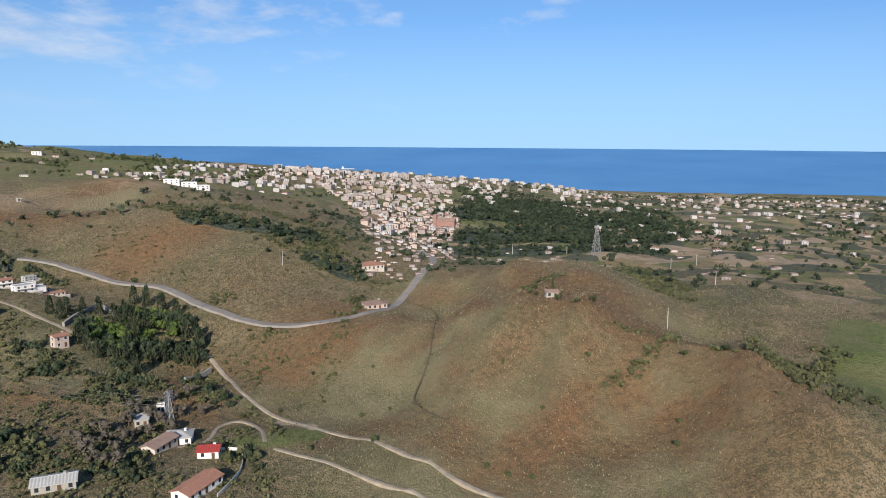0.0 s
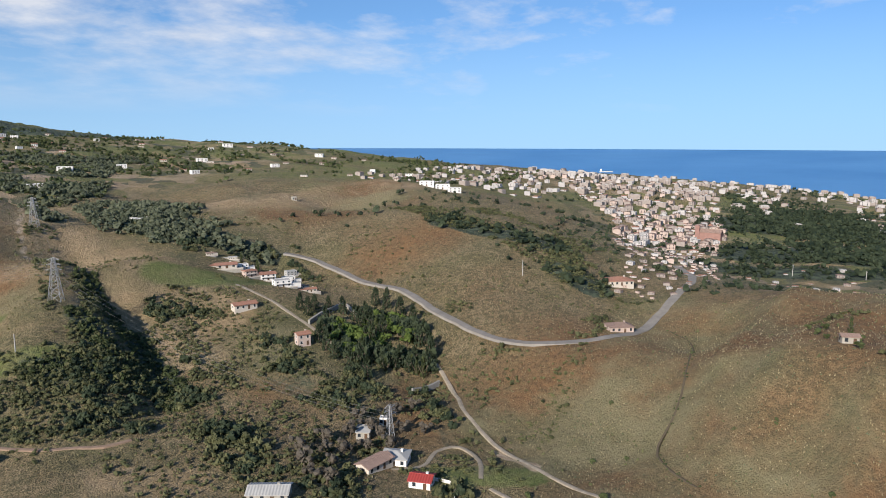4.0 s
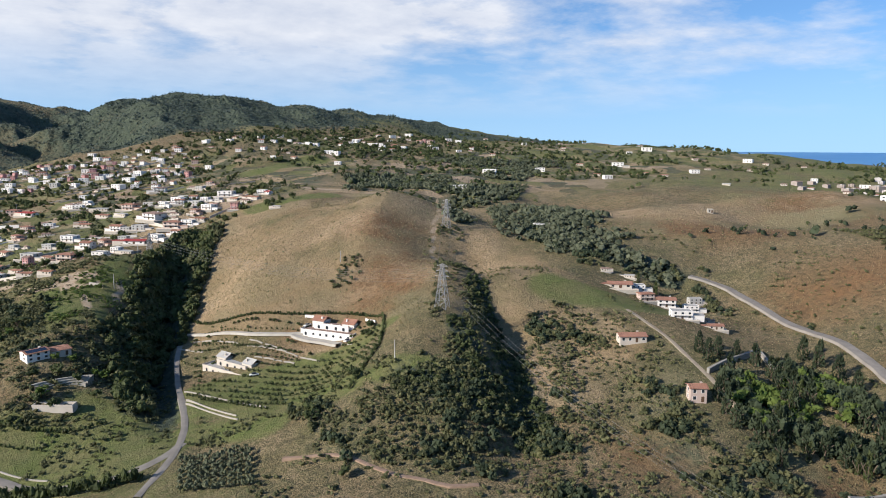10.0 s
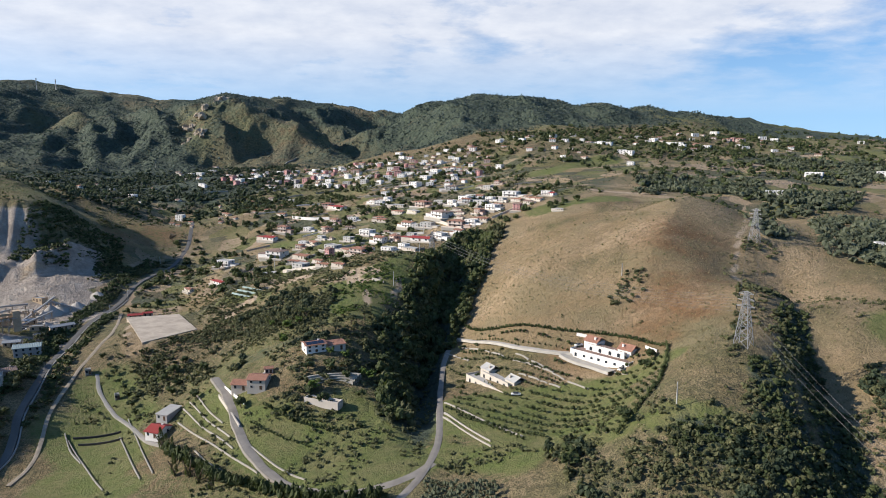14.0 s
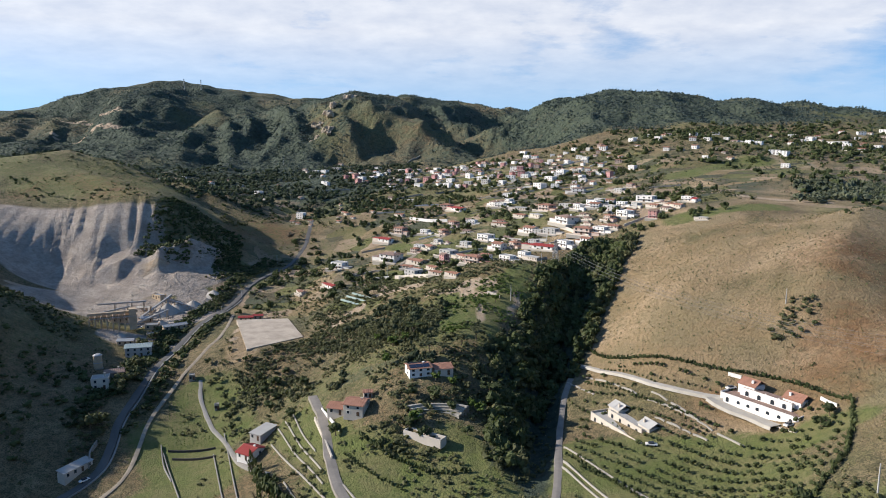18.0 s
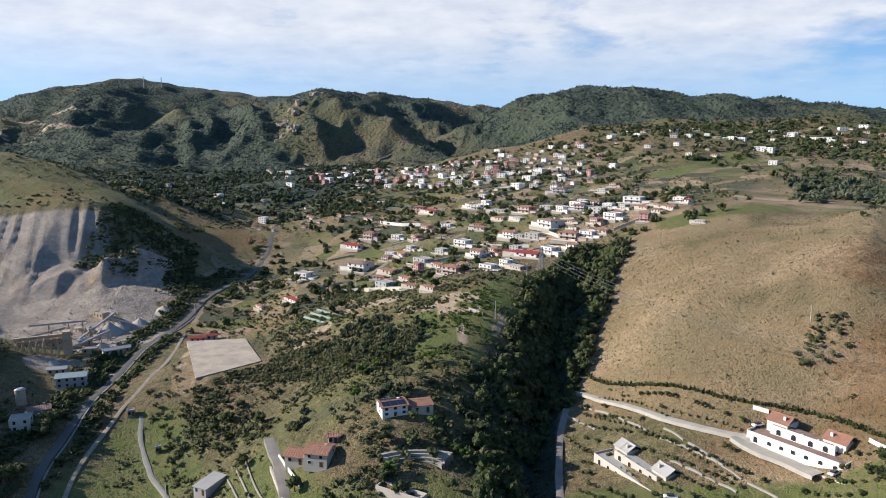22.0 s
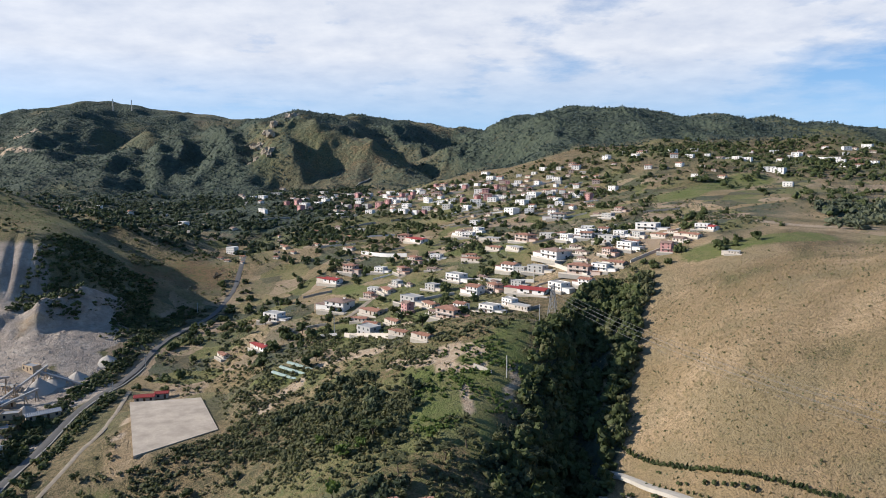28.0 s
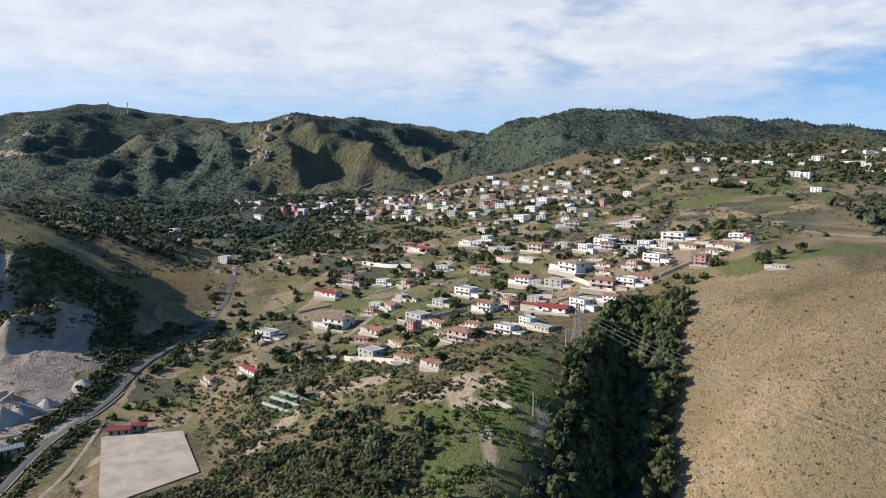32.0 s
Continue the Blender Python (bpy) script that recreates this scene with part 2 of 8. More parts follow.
GROUND = ground_material()
SEA = water_material()
LEAF = leaf_material("scrub_leaf", (0.030, 0.038, 0.016), (0.165, 0.160, 0.073))
LEAF_DARK = leaf_material("evergreen_leaf", (0.020, 0.031, 0.011), (0.108, 0.125, 0.046))
LEAF_PINE = leaf_material("pine_needle", (0.013, 0.023, 0.012), (0.074, 0.092, 0.048))
# evergreen leaf of the mountains, blued and lightened to include the distance haze
LEAF_HAZED = leaf_material("hazed_leaf", (0.022, 0.036, 0.034), (0.118, 0.148, 0.134))
LEAF_GREEN = leaf_material("bright_leaf", (0.045, 0.080, 0.014), (0.135, 0.170, 0.040))
LEAF_GREYGREEN = leaf_material("eucalyptus_leaf", (0.040, 0.050, 0.028), (0.150, 0.160, 0.100))
LEAF_OLIVE = leaf_material("olive_leaf", (0.055, 0.068, 0.036), (0.150, 0.158, 0.095))
LEAF_TWIG = leaf_material("bare_twig", (0.070, 0.058, 0.045), (0.170, 0.140, 0.108))
GRASS = leaf_material("dry_grass", (0.17, 0.135, 0.075), (0.44, 0.35, 0.225))
BARK = plain("bark", (0.14, 0.105, 0.075), 0.95, scale=2.0)
ASPHALT = plain("worn_asphalt", (0.30, 0.265, 0.228), 0.9, 0.26, 0.2)
DIRT = plain("pale_dirt", (0.42, 0.345, 0.255), 0.95, 0.32, 0.35)
CONCRETE = plain("concrete", (0.33, 0.305, 0.27), 0.9, 0.2, 0.35)
PAVING = plain("pale_paving", (0.48, 0.435, 0.37), 0.9, 0.2, 0.3)
WHITE = plain("white_render", (0.82, 0.775, 0.725), 0.85, 0.15, 0.25)
CREAM = plain("cream_render", (0.60, 0.525, 0.44), 0.85, 0.14, 0.25)
PEACH = plain("peach_render", (0.50, 0.385, 0.325), 0.85, 0.10, 0.25)
PINK = plain("pink_render", (0.52, 0.27, 0.25), 0.85, 0.10, 0.25)
GREY = plain("grey_render", (0.45, 0.43, 0.40), 0.88, 0.12, 0.25)
STONE = plain("pale_stone", (0.42, 0.38, 0.32), 0.92, 0.2, 0.8, bump=0.05)
TILE = plain("terracotta_tile", (0.40, 0.200, 0.135), 0.88, 0.2, 0.5, rows=0.9)
TILE_OLD = plain("weathered_tile", (0.35, 0.235, 0.185), 0.9, 0.22, 0.5, rows=0.9)
FLAT = plain("flat_roof_screed", (0.42, 0.40, 0.37), 0.9, 0.15, 0.3)
REDMETAL = plain("red_sheet", (0.36, 0.055, 0.045), 0.6, 0.12, 0.6)
WINDOW = plain("dark_window", (0.030, 0.036, 0.044), 0.18, 0.1, 1.0)
WOOD = plain("brown_shutter", (0.115, 0.065, 0.038), 0.7, 0.15, 1.5)
STEEL = plain("galvanised_steel", (0.42, 0.41, 0.40), 0.55, 0.12, 1.5, metallic=0.5)
RUST = plain("rusty_plant", (0.56, 0.425, 0.29), 0.85, 0.2, 0.6)
SAND = plain("crushed_stone", (0.44, 0.395, 0.345), 0.95, 0.12, 0.5)
PANEL = plain("solar_panel", (0.020, 0.028, 0.055), 0.22, 0.08, 2.0)


# ---- mesh helpers ----
def part(name, bm, material, parent=None, label=""):
    me = bpy.data.meshes.new(name)
    bm.to_mesh(me)
    bm.free()
    me.materials.append(material)
    ob = new(name, me)
    if parent:
        ob.parent = parent
    if label:
        ob["label"] = label
    return ob


def box(bm, x0, x1, y0, y1, z0, z1, bevel=0.0):
    vs = [bm.verts.new((x, y, z)) for z in (z0, z1) for y in (y0, y1) for x in (x0, x1)]
    fs = [(0, 2, 3, 1), (4, 5, 7, 6), (0, 1, 5, 4), (2, 6, 7, 3), (0, 4, 6, 2), (1, 3, 7, 5)]
    faces = [bm.faces.new([vs[i] for i in f]) for f in fs]
    if bevel:
        edges = {e for f in faces for e in f.edges}
        bmesh.ops.bevel(bm, geom=list(edges), offset=bevel, segments=1, affect="EDGES")
    return vs


def boxed(name, dims, material, parent=None, label="", bevel=0.0):
    bm = bmesh.new()
    box(bm, *dims, bevel)
    return part(name, bm, material, parent, label)


def sheet(name, verts, faces, material, tints=None):
    """One mesh from numpy arrays: verts (n, 3), faces (m, 3) or (m, 4)."""
    me = bpy.data.meshes.new(name)
    k = faces.shape[1]
    me.vertices.add(len(verts))
    me.vertices.foreach_set("co", np.ascontiguousarray(verts, np.float32).ravel())
    me.loops.add(faces.size)
    me.loops.foreach_set("vertex_index", np.ascontiguousarray(faces, np.int32).ravel())
    me.polygons.add(len(faces))
    me.polygons.foreach_set("loop_start", np.arange(0, faces.size, k, dtype=np.int32))
    me.update(calc_edges=True)
    me.materials.append(material)
    me.shade_flat()
    if tints is not None:
        a = me.attributes.new("tint", "FLOAT", "POINT")
        a.data.foreach_set("value", np.ascontiguousarray(tints, np.float32))
    return me

# ---- landforms: named lines of (x, y, height) through which the ground is drawn smoothly ----
LANDFORMS = dict(
    near_slope=[(0, -40, 52), (60, 120, 54), (120, 60, 56), (150, -120, 58), (0, 200, 46), (-120, 60, 60), (120, 180, 58), (180, 140, 62)],
    brown_knoll=[(297, -35, 95), (305, -52, 90), (262, -76, 92), (262, -46, 83), (286, -49, 93), (251, -101, 88), (222, -108, 85), (190, -110, 80), (262, -138, 76), (232, -152, 70), (297, -98, 82), (223, -71, 71), (213, -67, 67), (235, -190, 70),
                 (165, -85, 62), (330, -60, 86), (398, -60, 93), (400, -15, 91), (340, 0, 83)],
    east_plain=[(354, -159, 78), (300, -210, 74), (487, -180, 79), (480, -60, 76), (560, -120, 72), (750, -230, 74), (900, -500, 68), (1180, -260, 66),
                (1650, -330, 44), (1650, -900, 40), (700, -700, 72), (400, -500, 70)],
    town=[(701, 24, 76), (640, 90, 82), (560, 10, 74), (900, 130, 96), (1100, 170, 112), (1350, 60, 96), (1480, -60, 84), (900, -30, 84), (1150, -90, 80)],
    road_hollow=[(456, 29, 79), (408, 39, 75), (382, 13, 71), (339, 83, 71), (359, 125, 70), (408, 211, 76), (317, 124, 53), (262, 20, 60), (290, 75, 57), (373, 53, 74)],
    scrub_hill=[(424, 117, 84), (440, 150, 93), (476, 230, 104), (553, 368, 114), (568, 346, 105), (640, 300, 122), (700, 420, 128), (560, 200, 112), (600, 130, 100),
                (922, 493, 124), (850, 300, 112)],
    hamlet_spur=[(302, 188, 72), (354, 247, 84), (394, 267, 77), (316, 237, 80), (345, 319, 100), (405, 398, 108), (223, 100, 60), (212, 86, 60), (470, 470, 108)],
    gully=[(236, 199, 61), (176, 210, 63), (285, 285, 78), (330, 370, 92), (250, 150, 61)],
    pale_hill=[(256, 293, 92), (213, 263, 81), (252, 385, 92), (330, 470, 124), (375, 500, 122), (300, 440, 114), (424, 542, 110), (458, 571, 122), (280, 500, 118), (290, 340, 102),
               (196, 392, 74), (215, 450, 92)],
    estate=[(222, 332, 69), (205, 358, 70), (176, 362, 58), (165, 320, 55), (190, 290, 60), (140, 299, 52), (150, 350, 54)],
    ravine=[(148, 385, 50), (161, 430, 55), (181, 480, 70), (212, 535, 92)],
    villa_spur=[(95, 375, 69), (67, 368, 57), (28, 382, 40), (102, 344, 55), (134, 424, 75), (148, 468, 85), (168, 494, 92), (60, 430, 58), (137, 446, 79), (128, 441, 80), (147, 465, 85), (136, 433, 75), (90, 300, 47), (60, 310, 44)],
    field=[(-23, 523, 54), (6, 533, 54), (24, 491, 54), (-14, 482, 53), (35, 530, 64), (55, 495, 62)],
    village_slope=[(124, 585, 83), (63, 625, 76), (21, 639, 69), (31, 566, 67), (175, 578, 91), (240, 580, 114), (224, 672, 116), (260, 630, 118), (318, 610, 128), (186, 722, 103),
                   (105, 807, 100), (210, 842, 122), (284, 857, 130), (241, 827, 121), (3, 1030, 114), (109, 1279, 122), (82, 582, 77), (20, 760, 84)],
    brook=[(-40, 380, 33), (-24, 448, 37), (-58, 500, 40), (-50, 600, 50), (-42, 700, 60), (-52, 860, 84), (-80, 330, 30), (-110, 280, 28)],
    quarry=[(-171, 690, 116), (-138, 690, 113), (-133, 636, 66), (-117, 622, 68), (-90, 678, 72), (-102, 520, 50), (-150, 560, 52), (-200, 620, 66), (-72, 501, 42), (-67, 436, 42),
            (-260, 700, 118), (-291, 821, 146), (-207, 993, 102), (-130, 960, 104), (-120, 780, 93), (-90, 850, 92), (-420, 860, 140)],
    # its western heights, out of view, are raised to shade bank and quarry
    shaded_bank=[(-96, 430, 52), (-128, 415, 78), (-165, 400, 95), (-190, 448, 112), (-255, 480, 122), (-245, 560, 102), (-160, 500, 78), (-300, 635, 114), (-168, 335, 82), (-260, 330, 96), (-130, 300, 58), (-128, 365, 66)],
    mast_mountain=[(-1060, 1960, 200), (-987, 1990, 228), (-937, 2101, 287), (-901, 2229, 323), (-842, 2289, 332), (-773, 2337, 356), (-703, 2386, 341), (-569, 2358, 319), (-417, 2246, 284), (-600, 1618, 176),
                   (-300, 1350, 120), (-700, 1300, 130), (-330, 1950, 232), (-1000, 1500, 180), (-650, 1950, 240)],
    cliff_ridge=[(-214, 1881, 274), (-110, 1645, 262), (-89, 1520, 238), (-118, 1400, 196), (-21, 1755, 258), (95, 1911, 255), (233, 2057, 254), (320, 2151, 249), (-40, 1180, 122), (230, 1760, 175)],
    mountain_spurs=[(-69, 1602, 224), (-16, 1547, 202), (43, 1502, 178), (99, 1423, 150), (-160, 1500, 200), (-157, 1416, 158), (-159, 1323, 129), (-91, 1340, 128), (-248, 1549, 148), (-20, 1400, 150),
                    (226, 1500, 194), (197, 1470, 170), (172, 1432, 148), (146, 1412, 131), (150, 1560, 128), (165, 1790, 142), (-629, 2078, 240), (-466, 1819, 182), (-305, 1502, 140), (-770, 1797, 195), (-587, 1553, 150),
                    (-589, 1718, 138), (-418, 1939, 160), (-769, 1627, 152), (-396, 1364, 122)],
    summit_hill=[(266, 1524, 214), (332, 1523, 246), (400, 1531, 260), (517, 1532, 268), (574, 1500, 252), (604, 1470, 240), (655, 1404, 231), (734, 1313, 226), (776, 1210, 206), (345, 1400, 222), (262, 1400, 170),
                 (225, 1345, 142), (362, 988, 172), (408, 877, 156), (451, 990, 168), (796, 1150, 186), (330, 1130, 176), (520, 1180, 190), (900, 1330, 212)],
    wooded_plateau=[(900, 1020, 172), (1000, 900, 166), (1080, 760, 160), (600, 800, 148), (750, 700, 138), (1150, 600, 142), (620, 560, 124), (480, 700, 138), (1250, 500, 126), (1200, 350, 118)],
    outskirts=[(1300, 1500, 120), (700, 2200, 160), (0, 2900, 250), (-1500, 2600, 190), (-1600, 1000, 180), (-900, 300, 140), (-700, -600, 100), (300, -1200, 70), (1200, -1500, 50), (-1500, -1200, 120)],
)
SPOTS = np.array([p for line in LANDFORMS.values() for p in line], float)


def _kernel(ax, ay, bx, by):
    return np.sqrt((ax[:, None] - bx[None]) ** 2 + (ay[:, None] - by[None]) ** 2 + 22.0 ** 2)


_K = _kernel(SPOTS[:, 0], SPOTS[:, 1], SPOTS[:, 0], SPOTS[:, 1])
_n = len(SPOTS)
_A = np.zeros((_n + 3, _n + 3))
_A[:_n, :_n] = _K - 1.5 * np.eye(_n)
_A[:_n, _n] = _A[_n, :_n] = 1
_A[:_n, _n + 1] = _A[_n + 1, :_n] = SPOTS[:, 0] / 1000
_A[:_n, _n + 2] = _A[_n + 2, :_n] = SPOTS[:, 1] / 1000
WEIGHTS = np.linalg.solve(_A, np.concatenate([SPOTS[:, 2], np.zeros(3)]))


PADS = [(4, 480, 9, 53.6), (17, 495, 9, 53.6), (-9, 519, 15, 53.6), (8, 504, 16, 53.6), (-5, 495, 14, 53.6), (7, 520, 12, 53.6), (-6, 483, 9, 53.6)]


def rolling(x, y, size, seed):
    """Smooth value noise of that wavelength, -1 to 1."""
    gx, gy = x / size, y / size
    ix, iy = np.floor(gx), np.floor(gy)
    fx, fy = gx - ix, gy - iy
    fx, fy = fx * fx * (3 - 2 * fx), fy * fy * (3 - 2 * fy)

    def corner(a, b):
        v = np.sin(a * 127.1 + b * 311.7 + seed * 74.7) * 43758.5453
        return 2 * (v - np.floor(v)) - 1
    return (corner(ix, iy) * (1 - fx) + corner(ix + 1, iy) * fx) * (1 - fy) + (corner(ix, iy + 1) * (1 - fx) + corner(ix + 1, iy + 1) * fx) * fy


TRENCH = [(136, 311, 3), (141, 350, 8), (147, 392, 11), (154, 425, 14), (166, 457, 15), (174, 487, 14), (190, 520, 11), (211, 560, 5)]
GULLY = [(350, 408, 3), (303, 328, 7), (283, 283, 9), (266, 249, 9), (244, 216, 7), (222, 200, 4)]
SPURS = [  # crests that run down the mountains and the quarry hill, with their width
    ([(-118, 1628, 0), (-38, 1491, 30), (2, 1451, 40), (60, 1390, 34), (110, 1300, 8)], 78), ([(101, 1899, 0), (122, 1800, 38), (140, 1650, 40), (140, 1480, 10)], 85),
    ([(-37, 1475, 6), (-71, 1372, 14), (-85, 1342, 6)], 40), ([(-310, 1750, 8), (-319, 1656, 28), (-314, 1500, 28), (-345, 1400, 10)], 80),
    ([(-733, 2130, 16), (-690, 1950, 36), (-640, 1750, 44), (-560, 1560, 38), (-430, 1330, 12)], 110), ([(-809, 2227, 6), (-757, 1983, 24), (-700, 1830, 12)], 90),
    ([(-231, 1704, 10), (-213, 1500, 28), (-226, 1350, 12)], 70), ([(-480, 2050, 6), (-450, 1800, 30), (-420, 1550, 24), (-400, 1420, 8)], 80),
    ([(-330, 840, 6), (-285, 830, 11), (-240, 820, 8), (-195, 800, 6), (-165, 790, 2)], 30), ([(-248, 764, 3), (-215, 750, 6), (-182, 765, 5), (-149, 760, 4), (-119, 755, 3), (-95, 765, 1)], 28),
    ([(385, 560, 2), (345, 500, 7), (300, 440, 8), (262, 392, 5), (240, 365, 1)], 34), ([(330, 1500, 0), (345, 1400, 10), (330, 1300, 12), (310, 1220, 4)], 45), ([(470, 1500, 0), (480, 1400, 10), (470, 1280, 11), (450, 1180, 3)], 50), ([(610, 1450, 0), (620, 1350, 9), (600, 1240, 9)], 45)]
SPOIL = [(-158, 622, 6), (-142, 633, 11), (-121, 640, 13), (-106, 654, 13), (-90, 668, 9)]


def along_line(x, y, line, width):
    """The height given along a line of (x, y, height), falling to nothing at that distance from it."""
    best = np.zeros_like(x)
    for (ax, ay, ah), (bx, by, bh) in zip(line, line[1:]):
        ux, uy = bx - ax, by - ay
        s = np.clip(((x - ax) * ux + (y - ay) * uy) / (ux * ux + uy * uy), 0, 1)
        k = np.clip(1 - np.hypot(x - ax - s * ux, y - ay - s * uy) / width, 0, 1)
        best = np.maximum(best, k * (ah + s * (bh - ah)))
    return best


def ground(x, y):
    """Height of the bare ground at arrays x, y."""
    x, y = np.atleast_1d(np.asarray(x, float)), np.atleast_1d(np.asarray(y, float))
    z = _kernel(x, y, SPOTS[:, 0], SPOTS[:, 1]) @ WEIGHTS[:_n] + WEIGHTS[_n] + WEIGHTS[_n + 1] * x / 1000 + WEIGHTS[_n + 2] * y / 1000
    far = np.clip((y - 1050) / 400, 0, 1) * np.clip((1300 - x) / 300, 0, 1)
    # spurs and gullies of the wooded mountains
    fold = rolling(x + 0.3 * y, y * 0.25, 95, 3)
    high = np.clip(1.7 - np.abs(z - 172) / 58, 0, 1)
    ridge = 1 - 2 * np.abs(rolling(x + 0.45 * y, 0.20 * y, 150, 3))
    ridge2 = 1 - 2 * np.abs(rolling(x + 0.35 * y, 0.22 * y, 72, 9))
    z = z + far * (high * np.clip((700 - x) / 250, 0, 1) * (9 * ridge + 9 * ridge2 + 5 * fold) + 6 * rolling(x, y, 60, 5) + 4 * rolling(x, y, 30, 6)
                     + high * (8 * (1 - 2 * np.abs(rolling(x + 0.3 * y, 0.35 * y, 46, 71))) + 4 * (1 - 2 * np.abs(rolling(x - 0.2 * y, 0.45 * y, 24, 72)))))
    for line, width in SPURS:
        z = z + along_line(x, y, line, width)
    z = z + 3.8 * rolling(x, y, 58, 1) + 1.1 * rolling(x, y, 24, 2)
    z = z - 0.85 * along_line(x, y, TRENCH, 11) - 0.65 * along_line(x, y, GULLY, 17)
    # shallow gullies down the brown knoll
    knoll = np.clip(1.5 - np.hypot((x - 290) / 110, (y + 50) / 90), 0, 1)
    z = z + knoll * (6.5 * (1 - 2 * np.abs(rolling(0.35 * x + y, 0.25 * x, 34, 51))) + 1.2 * rolling(x, y, 13, 52))
    # spurs of the quarry hill
    spur = np.clip(1.5 - np.hypot((x + 180) / 170, (y - 800) / 110), 0, 1) * np.clip((y - 685) / 30, 0, 1)
    z = z + spur * 5 * (1 - 2 * np.abs(rolling(0.5 * x + 0.86 * y, 0.3 * x - 0.2 * y, 52, 41)))
    # erosion rills of the quarry face and the levelled pads
    rim = np.clip(1.3 - np.hypot((x + 165) / 75, (y - 650) / 45), 0, 1)
    flute = 1 - 2 * np.abs(rolling(x + 0.25 * y, 0.10 * y, 5.2, 31))
    z = z + rim * (2.1 * flute + 1.2 * rolling(x, y, 22, 34) + 0.8 * rolling(x + 0.3 * y, 0.2 * y, 11, 32))
    heap_z = along_line(x, y, SPOIL, 17)
    z = z + heap_z * (1 + 0.4 * rolling(x, 0.3 * y, 6, 33))
    for cx, cy, r, h in PADS:
        k = np.clip((r + 7 - np.hypot(x - cx, y - cy)) / 9, 0, 1)
        z = z * (1 - k) + h * k
    # the shore
    u = x + 0.22 * np.maximum(y, 0) + 25 * rolling(x, y, 160, 8)
    cap = np.interp(u, [1400, 1750, 2050, 2200, 6000], [900, 60, 8, -12, -40])
    return np.minimum(z, cap)


def ground_at(x, y):
    return float(ground(x, y)[0])


# ---- land cover: strokes (x1, y1, x2, y2, half width) ----
def stroke(x, y, lines, soft=0.45):
    """1 in the strokes, falling to 0 over some metres beyond their edge."""
    best = np.zeros_like(x)
    for ax, ay, bx, by, w in lines:
        ux, uy = bx - ax, by - ay
        n = max(ux * ux + uy * uy, 1e-6)
        s = np.clip(((x - ax) * ux + (y - ay) * uy) / n, 0, 1)
        d = np.hypot(x - ax - s * ux, y - ay - s * uy)
        best = np.maximum(best, np.clip((w - d) / (soft * w) + 0.5, 0, 1))
    return best


WOODS = [  # closed crowns
    (205, 572, 166, 488, 8.5), (166, 488, 146, 425, 8), (*(212.4, 248.5), *(236.1, 228.7), 8), (*(253.4, 276.2), *(240.6, 242.1), 6), (136, 412, 130, 335, 7), (226, 558, 196, 495, 4.5), (196, 495, 176, 445, 4.5), (176, 445, 166, 425, 3),
    (147, 400, 156, 430, 6), (156, 430, 174, 487, 8), (174, 487, 211, 560, 8), (410, 406, 405, 359, 18), (405, 359, 418, 300, 13), (484, 548, 440, 610, 18), (430, 620, 400, 660, 20), (470, 426, 480, 470, 20), (363, 432, 372, 460, 9), (270, 268, 258, 240, 7), (250, 230, 240, 205, 9), (298, 325, 276, 283, 6)]
